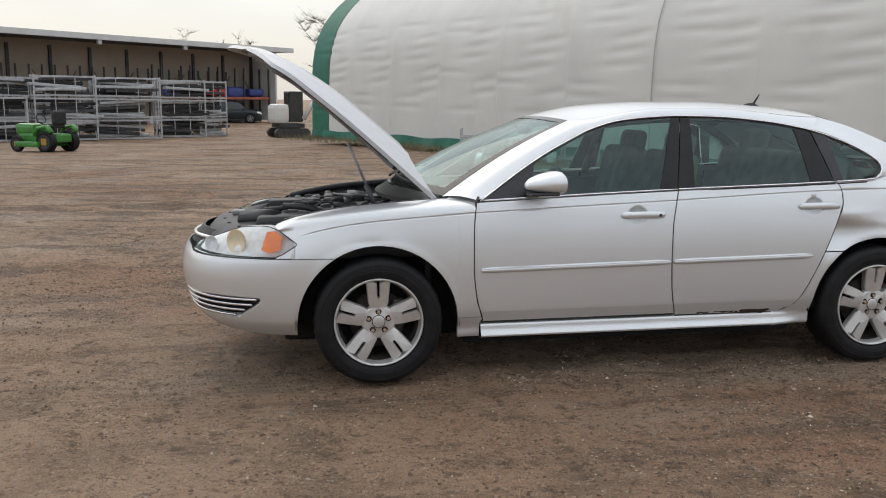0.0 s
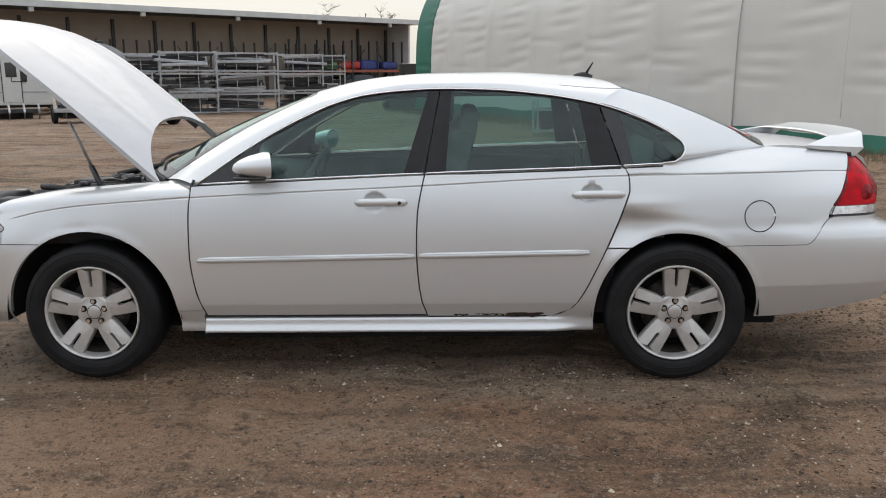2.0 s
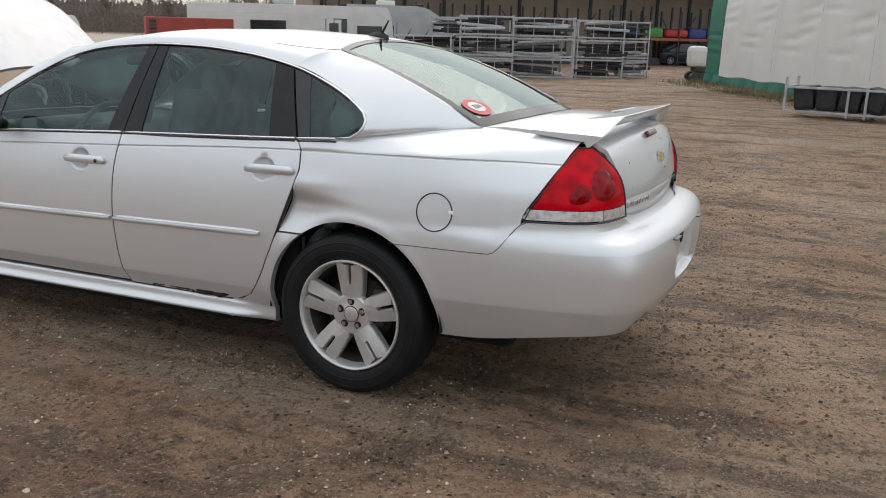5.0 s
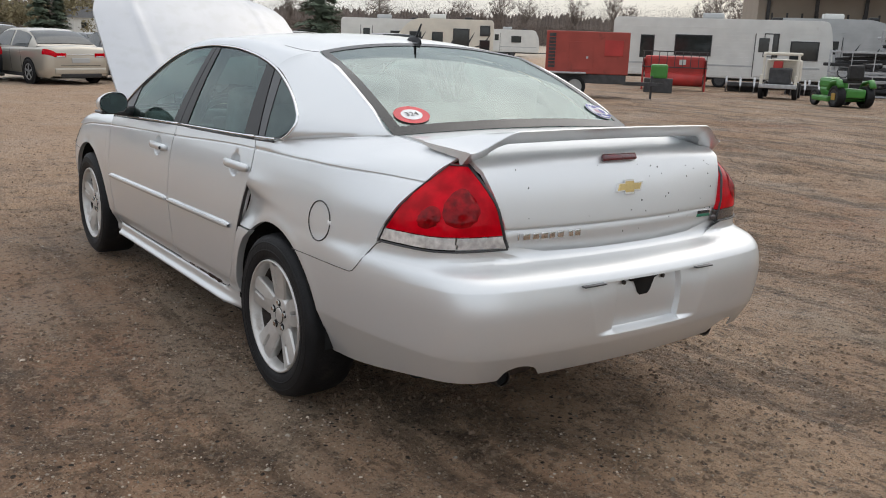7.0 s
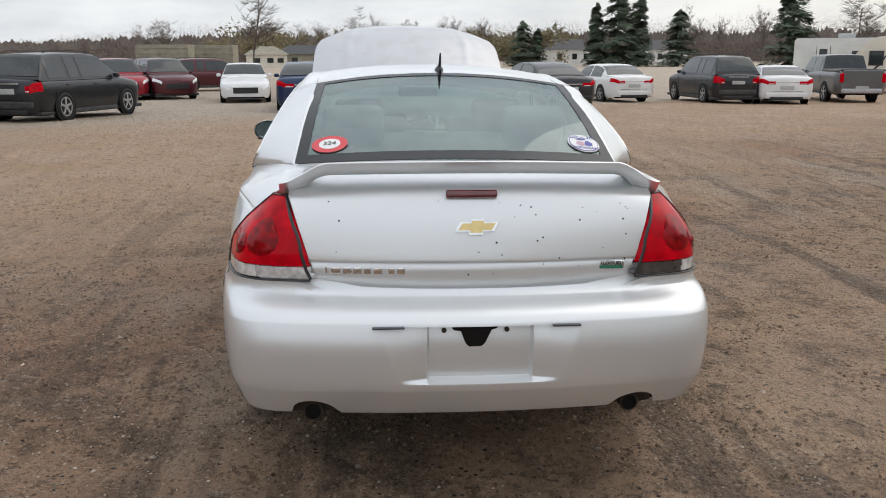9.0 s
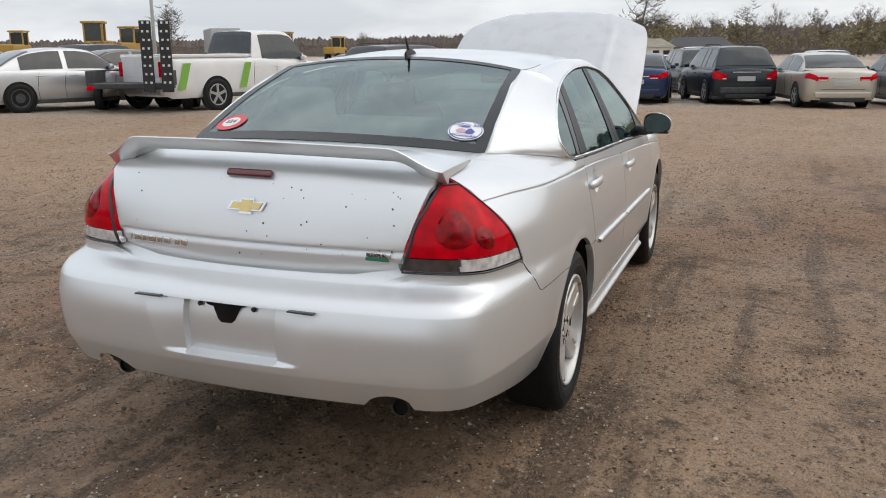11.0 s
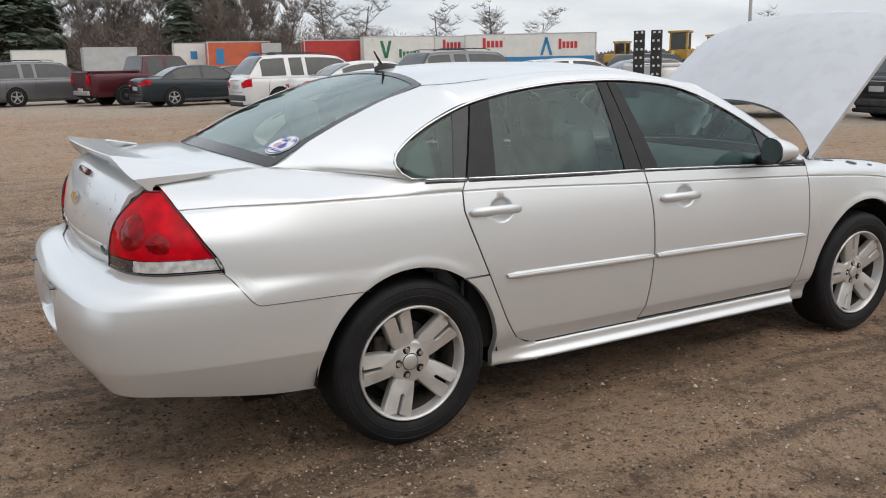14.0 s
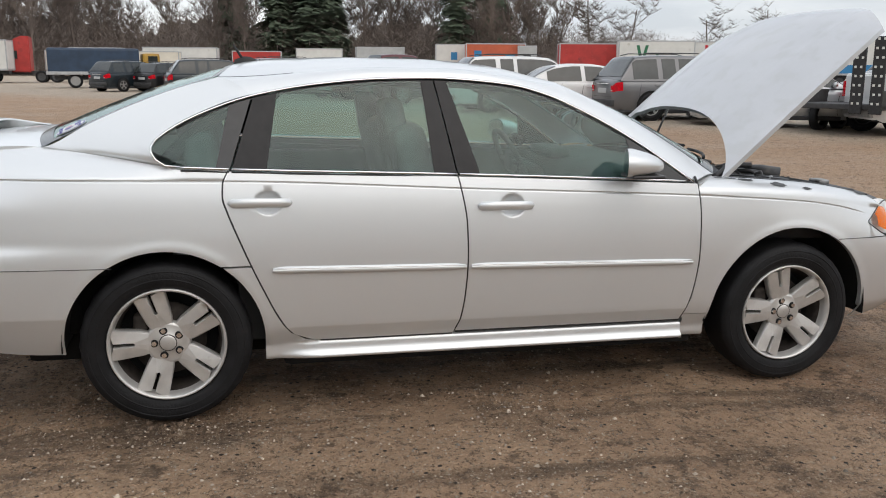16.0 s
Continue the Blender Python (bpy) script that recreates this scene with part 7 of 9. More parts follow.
P_MAROON, P_RED, P_TEAL = paint("maroon", (0.075, 0.008, 0.014), 0.3), paint("red", (0.28, 0.015, 0.025), 0.3), paint("dark_teal", (0.010, 0.018, 0.024), 0.3)

# rows of parked vehicles to the west and south
vehicle("beige_sedan", "sedan", -22.4, 2.95, 194, P_BEIGE, "pale gold sedan parked with its tail to the yard")
vehicle("black_sedan", "sedan", -23.2, 5.5, 192, P_BLACK, "black sedan parked beside the pale gold sedan", rims_dark=True)
vehicle("dark_suv", "suv", -23.4, 0.45, 198, P_TEAL, "dark compact sport utility with silver tail trim", L=4.3, H=1.66)
vehicle("blue_sedan", "sedan", -23.0, -2.05, 184, P_NAVY, "navy blue sedan seen from its tail")
vehicle("black_suv", "suv", -19.0, -8.2, 163, P_BLACK, "black sport utility with dark wheels")
vehicle("maroon_suv", "suv", -33.6, -8.9, 28, P_MAROON, "maroon sport utility facing the yard")
vehicle("red_suv", "suv", -33.0, -10.6, 24, P_RED, "red sport utility facing the yard")
vehicle("white_crossover", "suv", -34.5, 0.6, 12, P_WHITE, "white sport utility facing the yard", L=4.9, H=1.75)
vehicle("white_sedan", "sedan", -29.9, -4.9, 8, P_WHITE, "white sedan with a black grille facing the yard")
vehicle("compact_sedan", "sedan", -33.4, -2.5, 12, P_SILVER, "silver sedan parked behind the navy sedan")
vehicle("black_crossover", "suv", -30.6, -0.9, 18, P_BLACK, "black crossover facing the yard", L=4.6)
vehicle("pale_van", "suv", -40.5, -1.6, 10, P_WHITE, "white sport utility in the back row", L=4.9, H=1.85)
vehicle("maroon_van", "suv", -43.0, -8.4, 120, P_MAROON, "maroon sport utility parked behind the front row")
vehicle("silver_van", "suv", -37.0, 4.2, 10, P_SILVER, "silver sport utility in the back row")
vehicle("grey_sedan", "sedan", -36.8, 8.2, 12, P_GREY, "grey sedan in the back row")
vehicle("red_sedan", "sedan", -37.6, 12.0, 175, P_RED, "dark red sedan in the back row")
vehicle("white_hatchback", "sedan", -29.6, 9.6, 190, P_WHITE, "white sedan with striped tail")
vehicle("black_explorer", "suv", -28.9, 13.7, 181, P_BLACK, "large black sport utility with bright wheels", L=5.0, H=1.80)
vehicle("white_coupe", "coupe", -28.4, 16.1, 165, P_WHITE, "white two-door coupe with wide dark tail lamps")
vehicle("grey_pickup", "pickup", -30.5, 19.9, 170, P_GREY, "dark grey crew-cab pickup truck", cab=(0.62, 0.65))
wp = vehicle("white_pickup", "pickup", -15.2, -11.5, 163, P_WHITE, "white work pickup with lime green stripes", L=6.0, H=1.97)
vehicle("small_silver_sedan", "sedan", -12.2, -14.6, 154, P_SILVER, "bright silver sedan with dark wheels", rims_dark=True)
vehicle("grey_hatchback", "sedan", -18.6, -18.0, 160, P_GREY, "grey hatchback behind the utility trailer")
vehicle("grey_crossover", "suv", -10.8, -17.5, 180, P_GREY, "grey sport utility with silver wheels")
vehicle("white_old_sedan", "sedan", -8.7, -19.5, 178, P_WHITE, "white sedan with red corner lamps", L=5.0)
vehicle("white_wagon", "suv", -7.9, -22.2, 181, P_WHITE, "white crossover wagon with a wide red lamp bar", L=5.1, H=1.70)
vehicle("navy_sedan", "sedan", -6.4, -29.6, 186, P_TEAL, "dark navy sedan with a crushed bonnet and multi-spoke wheels", L=5.0, H=1.48)
vehicle("maroon_pickup", "pickup", -5.3, -33.0, 192, P_MAROON, "maroon pickup truck with dark wheels", rims_dark=True, cab=(0.60, 0.63))
vehicle("charcoal_suv", "suv", -1.6, -35.8, 196, P_GREY, "charcoal sport utility parked in the far row", L=5.0, H=1.75)
vehicle("charcoal_suv", "suv", 1.9, -38.5, 192, P_TEAL, "dark sport utility parked beside the charcoal one", L=4.8, H=1.7)
vehicle("dark_crossover", "suv", 6.9, -48.5, 226, P_TEAL, "dark crossover in a far row")
vehicle("dark_crossover", "suv", 4.6, -48.6, 226, P_BLACK, "black crossover in a far row", L=4.6, H=1.6)
vehicle("dark_wagon", "suv", 2.4, -47.4, 226, P_GREY, "grey-green wagon with roof rails", H=1.72)
vehicle("rack_suv", "suv", -7.6, 65.0, 0, P_TEAL, "dark sport utility below the pallet rack", H=1.70)
vehicle("far_sedan", "sedan", -9.5, -34, 180, P_BLACK, "dark sedan in the back row")
vehicle("far_sedan", "sedan", -13.5, -32.5, 180, P_GREY, "grey sedan in the back row")
vehicle("far_crossover", "suv", -17.5, -30, 180, P_BEIGE, "beige crossover in the back row")
vehicle("far_sedan", "sedan", -21, -27, 180, P_WHITE, "white sedan in the back row")
vehicle("far_crossover", "suv", -24.5, -24, 180, P_BLACK, "black crossover in the back row")
vehicle("far_sedan", "sedan", -27.5, -19.5, 180, P_RED, "dark red sedan in the back row")
vehicle("far_sedan", "sedan", -31, -15.5, 180, P_GREY, "grey sedan in the back row")
# the green stripes of the pickup
for s in (-1, 1):
    for xx in (0.45, 2.3):
        b = bmesh.new()
        b.faces.new([b.verts.new((xx + q, s * 1.012, z)) for q, z in ((0.0, 1.16), (0.22, 1.16), (0.42, 0.55), (0.20, 0.55))])
        part("stripe", b, LIME, wp, "lime green stripe", smooth=False)

# utility trailer with two upright ramps behind the pickup
ut = empty("utility_trailer", pose(-13.1, -12.8, gz(-13.1, -12.8), 0, 0, 205 + 180), "black flatbed trailer with two upright loading ramps", "trailer")
bx("deck", (0, 0, 0.62), (3.4, 1.9, 0.12), DARK_STEEL, ut)
for s in (-1, 1):
    bx("side_board", (0, s * 0.95, 0.80), (3.4, 0.06, 0.34), DARK_STEEL, ut)
    for xx in (-0.45, 0.45):
        add_wheel(ut, xx, s * 1.12, 0.34, 0.34, s, True)
    bx("fender", (0, s * 1.06, 0.74), (1.7, 0.24, 0.05), DARK_STEEL, ut)
    ramp = part("ramp", box(1.74, 0.66 + 0.21 * s, 1.28, 0.08, 0.26, 1.6, 0.02), BLACK_PLASTIC, ut, "perforated black ramp", smooth=False)
    for k in range(8):
        for q in (-0.1, 0.1):
            bx("ramp_hole", (1.785, 0.66 + 0.21 * s + q * 0.6 + 0.02 * (k % 2), 0.70 + 0.19 * k), (0.01, 0.05, 0.05), BOX_WHITE, ramp, 0.01)
bx("headboard", (-1.7, 0, 0.95), (0.06, 1.9, 0.55), DARK_STEEL, ut)
for s in (-1, 1):
    bx("trailer_lamp", (1.72, s * 0.88, 0.58), (0.04, 0.16, 0.10), RED_LENS, ut)

# ---- caravans ----


def caravan(x, y, yaw, L, H, mat, label, nose=0.0, wins=(), door=None, stripes=False, low=0.45, flip=1):
    """A travel trailer; its long side with the door looks along -y before it is turned."""
    root = empty("caravan", pose(x, y, gz(x, y), 0, 0, yaw), label, "caravan", "caravans")
    h, w = L / 2, 1.22
    out = [(-h, low), (h - 0.1, low), (h, low + 0.45), (h - nose * 0.04, low + 1.0), (h - nose * 0.18, low + 1.55), (h - nose * 0.42, H - 0.48), (h - nose * 0.72, H - 0.16), (h - nose, H - 0.03), (h - nose - 0.25, H), (-h + 0.12, H), (-h, H - 0.15)]
    out = [(flip * a, b) for a, b in out]
    part("shell", prism(out, -w, w, 0.03), mat, root, smooth=False)
    for z in np.arange(low + 0.12, H - 0.3, 0.16):
        bx("cladding_rib", (-nose * 0.3, -w - 0.004, z), (L - 0.4 - nose * 0.6, 0.012, 0.02), mat, root, 0.004)
    for xx, zz, ww, hh in wins:
        wn = bx("window", (xx, -w - 0.01, zz), (ww, 0.03, hh), DARK_GLASS, root, 0.03, "dark framed window")
        for k in (-1, 1):
            bx("window_frame", (xx + k * (ww / 2 + 0.02), -w - 0.015, zz), (0.04, 0.04, hh + 0.08), BLACK_TRIM, wn, 0.005)
            bx("window_frame", (xx, -w - 0.015, zz + k * (hh / 2 + 0.02)), (ww, 0.04, 0.04), BLACK_TRIM, wn, 0.005)
    if door is not None:
        dr = bx("door", (door, -w - 0.012, low + 1.05), (0.72, 0.03, 1.85), mat, root, 0.02, "narrow entrance door with a dark pane")
        bx("door_pane", (door, -w - 0.03, low + 1.50), (0.44, 0.02, 0.62), DARK_GLASS, dr, 0.03)
        for k in (-1, 1):
            bx("door_frame", (door + k * 0.38, -w - 0.015, low + 1.05), (0.03, 0.03, 1.9), DARK_STEEL, dr, 0.004)
    for xx in (-0.45, 0.45):
        for s in (-1, 1):
            add_wheel(root, xx - 0.3, s * (w - 0.05), 0.34, 0.34, s, True)
    bx("chassis", (0, 0, low - 0.05), (L - 0.3, 1.6, 0.14), DARK_STEEL, root)
    bx("drawbar", (h + 0.6, 0, low - 0.05), (1.3, 0.12, 0.10), DARK_STEEL, root)
    bx("roof_unit", (-0.4, 0, H + 0.14), (0.95, 0.7, 0.26), BOX_WHITE if mat is not BOX_WHITE else GREY_PANEL, root, 0.08, "roof air conditioner")
    bx("roof_vent", (h * 0.5, 0.2, H + 0.07), (0.45, 0.45, 0.14), BLACK_PLASTIC, root, 0.04)
    bx("tank", (-h - 0.1, 0.5, low + 0.1), (0.25, 0.3, 0.5), BOX_WHITE, root, 0.08)
    if stripes:
        for k in range(5):
            x0 = -h * 0.7 + k * h * 0.33
            part("decal", tube([(x0, -w - 0.012, low + 0.5 + 0.1 * k), (x0 + 0.5, -w - 0.014, low + 1.0), (x0 + 0.9, -w - 0.012, low + 1.7)], [0.02, 0.07, 0.01], 6, flat=0.15), BLACK_TRIM, root, "dark swoosh")
    else:
        bx("stripe", (0, -w - 0.012, low + 0.55), (L * 0.9, 0.012, 0.07), GREY_PANEL, root, 0.004)
    return root


caravan(-21.4, 32.2, 36, 9.6, 3.05, BOX_WHITE, "white ribbed travel trailer with dark windows", 0.35,
        ((-3.2, 1.75, 0.55, 0.95), (-1.15, 1.85, 1.55, 0.85), (2.2, 1.95, 0.55, 0.95), (3.6, 1.75, 1.1, 0.75)), 1.9)
caravan(-19.6, 39.1, 40, 6.0, 3.3, GREY_PANEL, "pale grey travel trailer with a rounded nose", 1.7, ((-1.9, 1.9, 0.6, 0.8),), -0.4, True)
caravan(-37.3, 27.8, 55, 5.6, 2.85, CREAM, "cream travel trailer with dark swooshes", 1.2, ((2.3, 2.25, 0.5, 0.5), (2.3, 1.45, 0.5, 0.5), (0.95, 1.85, 0.85, 0.9), (-0.4, 1.75, 0.55, 0.65), (-1.65, 1.75, 0.6, 0.65)), None, True, flip=-1)
caravan(-45.7, 29.4, 60, 6.5, 2.9, BOX_WHITE, "white rounded travel trailer", 1.6, ((0.5, 1.8, 1.0, 0.6),), -1.6)
caravan(-69.0, 59.5, 55, 6.0, 2.8, BOX_WHITE, "white motorhome far off", 0.6, ((0.5, 1.8, 1.0, 0.6),), -1.6)

# ---- storage building with an open front ----
bd = Vector((0.714, 0.700, 0)).normalized()       # along its front, from the west end to the east end
BA = Vector((-27.5, 44.4, 0))
BLEN = 33.0
zb = -0.55
bld = empty("storage_building", Matrix.Translation(BA + Vector((0, 0, zb))) @ Matrix.Rotation(math.atan2(bd.y, bd.x), 4, "Z"), "long beige storage building with a flat overhanging metal roof", "building")
EV = 6.0
bx("rear_wall", (BLEN / 2, 3.0, EV / 2), (BLEN, 0.25, EV + 0.1), BEIGE_WALL, bld, 0, "beige block wall")
bx("end_wall", (0.12, 6.0, EV / 2), (0.25, 6.0, EV), BEIGE_WALL, bld, 0)
bx("end_wall", (BLEN - 0.12, 6.0, EV / 2), (0.25, 6.0, EV), BEIGE_WALL, bld, 0)
bx("end_screen", (BLEN - 0.3, 1.5, EV * 0.5), (0.15, 2.8, EV * 0.9), BOX_WHITE, bld, 0, "pale end screen")
rf = bx("roof", (BLEN / 2, 5.2, EV + 0.10), (BLEN + 1.0, 12.5, 0.18), ROOF_METAL, bld, 0.02, "pale ribbed metal roof", rot=Matrix.Rotation(radians(1.5), 4, "X"))
bx("fascia", (BLEN / 2, -1.08, EV - 0.12), (BLEN + 1.04, 0.10, 0.38), ROOF_METAL, bld, 0.02, "pale metal fascia")
bx("soffit", (BLEN / 2, 0.95, EV - 0.22), (BLEN + 0.9, 4.1, 0.08), DARK_STEEL, bld, 0)
for k in range(12):
    bx("wall_post", (0.6 + k * (BLEN - 1.2) / 11, 2.80, EV / 2 - 0.3), (0.20, 0.16, EV - 0.6), DARK_STEEL, bld, 0.01)
for k in range(36):
    bx("rack_upright", (0.8 + k * (BLEN - 1.6) / 35, 2.45, 2.05), (0.10, 0.10, 4.1), DARK_STEEL, bld, 0.005)
for k in range(5):
    part("wall_lamp", box(3 + k * 6.7, -0.95, EV - 0.45, 0.3, 0.25, 0.3, 0.05), GREY_PANEL, bld, "small eave lamp")
for k in range(9):
    bx("rack_brace", (14 + k * 2.2, 2.42, 3.1), (0.05, 0.05, 1.6), DARK_STEEL, bld, 0, rot=Matrix.Rotation(radians(35 if k % 2 else -35), 4, "Y"))
# pallet rack with wrapped bundles at the east end
rk = empty("pallet_rack", bld.matrix_world @ pose(22.5, 1.2, 0), "long orange pallet rack with wrapped blue bundles", "rack")
bx("beam", (4.8, -0.5, 2.05), (10.4, 0.10, 0.20), ORANGE_BEAM, rk, 0.01)
bx("beam", (4.8, 0.6, 2.05), (10.4, 0.10, 0.20), ORANGE_BEAM, rk, 0.01)
for k in range(5):
    for q in (-0.5, 0.6):
        bx("upright", (-0.3 + k * 2.55, q, 2.2), (0.11, 0.11, 4.4), DARK_STEEL, rk, 0.01)
for k, (w, m_) in enumerate(((1.7, BLUE_WRAP), (1.6, GREEN), (2.0, RED_PANEL), (1.8, BLUE_WRAP), (1.5, BLUE_WRAP))):
    ob = part("wrapped_roll", box(0, 0, 0, w, 1.0, 0.62 + 0.2 * (k % 2), 0.22, seg=3), m_, None, "tarpaulin-wrapped bundle on the pallet rack", category="bale")
    ob.matrix_world = rk.matrix_world @ pose(0.7 + k * 2.0, 0.05, 2.50)
for k in range(8):
    ob = part("stored_box", box(0, 0, 0, 0.8 + 0.3 * (k % 3), 0.8, 0.5 + 0.2 * (k % 2), 0.05), DARK_STEEL if k % 3 else BOX_WHITE, None, "dark crate stored against the wall", category="crate", smooth=False)
    ob.matrix_world = rk.matrix_world @ pose(-6 + k * 1.9, 0.9, 0.32)

# ---- fabric shelter: vertical side, rounded eaves, green skirt and edge ----
TD = Vector((0.459, -0.888, 0)).normalized()
TN = Vector((0.888, 0.459, 0)).normalized()       # into the shelter
T0 = Vector((-1.55, 29.8, 0))
TLEN = 31.0
prof = [(0, 0.0), (0, 0.6), (0.0, 1.5), (0.02, 2.4), (0.10, 3.2), (0.36, 4.0), (0.85, 4.75), (1.6, 5.45), (2.6, 6.1), (4.0, 6.8), (6.0, 7.5), (9.0, 8.0)]
pl_a = np.array([0] + list(np.cumsum([math.dist(a, b) for a, b in zip(prof, prof[1:])])))
prof_u, prof_z = smooth_curve(pl_a, [p[0] for p in prof]), smooth_curve(pl_a, [p[1] for p in prof])


def shelter_pt(m, a, wr=1.0, off=0.0):
    """m metres along the side, a metres up the skin; ribs stand proud and the cloth sags and wrinkles between them."""
    u, z = float(prof_u(a)), float(prof_z(a))
    bay = (m / 2.85) % 1.0
    sag = 0.04 * math.sin(bay * math.pi) * (0.5 + 0.5 * min(1, z / 2))
    k = int(m / 2.85)
    wrk = 0.0
    for i in range(9):
        ph = (k * 2.399 + i * 1.7) % 1.0
        zc = 1.0 + 3.0 * ((k * 0.618 + i * 0.37) % 1.0)
        wrk += 0.035 * math.exp(-((z - zc - 0.5 * (bay - 0.5) * (ph - 0.4)) / (0.05 + 0.05 * ph)) ** 2) * math.exp(-((bay - 0.15 - 0.7 * ph) / 0.22) ** 2)
    fold = 0.008 * math.exp(-((bay - 0.05) / 0.02) ** 2)
    inward = u + (sag + wrk * wr - fold) + off
    p = T0 + TD * m + TN * inward
    return (p.x, p.y, z + gz(p.x, p.y) * 0)


total = float(pl_a[-1])
ms = np.linspace(0, TLEN, 240)
aa = np.concatenate([np.linspace(0.24, 4.6, 60), np.linspace(4.7, total, 26)])
sh = new("fabric_shelter")
tagged(sh, "large white fabric storage shelter with green skirt and edges", "shelter")
part("side_cloth", sheet([[shelter_pt(m, a) for a in aa] for m in ms if m > 1.25], (-0.8, -0.4, 0.3)), TENT_WHITE, sh, "white wrinkled fabric wall and roof")
part("green_edge", sheet([[shelter_pt(m, a, 1, -0.01) for a in aa] for m in np.linspace(0, 1.27, 8)], (-0.8, -0.4, 0.3)), TENT_GREEN, sh, "green edge band")
P = []
for m in np.linspace(0, TLEN, 160):
    row = []
    for j, a in enumerate(np.linspace(0, 1, 8)):
        q = Vector(shelter_pt(m, 0.0 + 0.30 * a, 0, -0.03 - 0.05 * (1 - a)))
        w = 0.05 * math.sin(m * 5.1 + 2 * math.sin(m * 1.3)) * (1 - a) + 0.03 * math.sin(m * 13)
        row.append((q.x - TN.x * w, q.y - TN.y * w, q.z + 0.03 * math.sin(m * 2.2) * a - 0.05 * (1 - a)))
    P.append(row)
part("skirt", sheet(P, (-0.8, -0.4, 0)), TENT_GREEN, sh, "crumpled green skirt on the ground")
# far slope and the two ends
P = [[tuple(T0 + TD * m + TN * (18 - float(prof_u(a))) + Vector((0, 0, float(prof_z(a))))) for a in np.linspace(0, total, 24)] for m in np.linspace(0, TLEN, 10)]
part("far_cloth", sheet(P), TENT_WHITE, sh)
for m in (0.02, TLEN - 0.02):
    P = []
    for a in np.linspace(0, total, 24):
        u, z = float(prof_u(a)), float(prof_z(a))
        p, q = T0 + TD * m + TN * u, T0 + TD * m + TN * (18 - u)
        P.append([(p.x + (q.x - p.x) * t, p.y + (q.y - p.y) * t, z) for t in np.linspace(0, 1, 8)])
    part("end_cloth", sheet(P), TENT_WHITE, sh)
# the lashed joint between two lengths of cloth
part("lashed_joint", tube([shelter_pt(17.2, a, 0, -0.04) for a in np.linspace(0.3, total, 40)], 0.014, 6), GREY_PANEL, sh, "grey lashed seam")
for k in range(1, 11):
    part("roof_rib", tube([shelter_pt(k * 2.85 + 0.03, a, 0, 0.004) for a in np.linspace(0.6, total, 34)], 0.012, 6), TENT_WHITE, sh, "frame rib under the cloth")

# weeds and spoil along the skirt
rngn = np.random.RandomState(21)
V, F = [], []
for i in range(5000):
    m, o = rngn.rand() * TLEN, -0.2 - 1.6 * rngn.rand() ** 1.6
    p = T0 + TD * m + TN * o
    h, a = 0.05 + 0.16 * rngn.rand(), rngn.rand() * 6.28
    n0 = len(V)
    V += [(p.x, p.y, -0.02), (p.x + 0.02 * math.cos(a), p.y + 0.02 * math.sin(a), -0.02), (p.x + 0.12 * (rngn.rand() - 0.5), p.y + 0.12 * (rngn.rand() - 0.5), h)]
    F.append((n0, n0 + 1, n0 + 2))
me = bpy.data.meshes.new("dry_weeds")
me.from_pydata(V, [], F)
me.materials.append(SCRUB)
tagged(new("dry_weeds", me), "dry straw-coloured weeds along the shelter", "weeds", kind="stuff")

# low steel rack with a black bundle beside the shelter
lr = empty("steel_rack", pose(3.7, 16.3, 0, 0, 0, -12), "low galvanised steel rack holding a black bundle", "rack")
for xx in (-1.6, -0.35, 0.0, 0.55, 1.0, 1.85):
    for yy in (-0.45, 0.45):
        bx("post", (xx, yy, 0.30 + 0.08 * (xx < -1.5)), (0.05, 0.05, 0.62 + 0.2 * (xx == -1.6)), STEEL, lr, 0.005)
for yy in (-0.45, 0.45):
    for z in (0.08, 0.58):
        bx("rail", (0.12, yy, z), (3.5, 0.045, 0.045), STEEL, lr, 0.005)
for xx in (-1.6, 1.85):
    bx("rail", (xx, 0, 0.58), (0.045, 0.9, 0.045), STEEL, lr, 0.005)
for k in range(4):
    ob = part("black_bale", box(0, 0, 0, 0.42, 0.8, 0.50, 0.08), BLACK_PLASTIC, None, "black plastic-wrapped bundle lying in the steel rack", category="bale", smooth=False)
    ob.matrix_world = lr.matrix_world @ pose(-1.25 + 0.46 * k, 0, 0.36, 0, 8 * (k - 1), 0)
pail = part("white_pail", lathe([(0.10, 0.0), (0.13, 0.24), (0.12, 0.24), (0.10, 0.02), (0.001, 0.02)], 18), BOX_WHITE, None, "small white plastic pail beside the steel rack", category="pail")
pail.matrix_world = pose(4.15, 15.3, 0.02, 90)

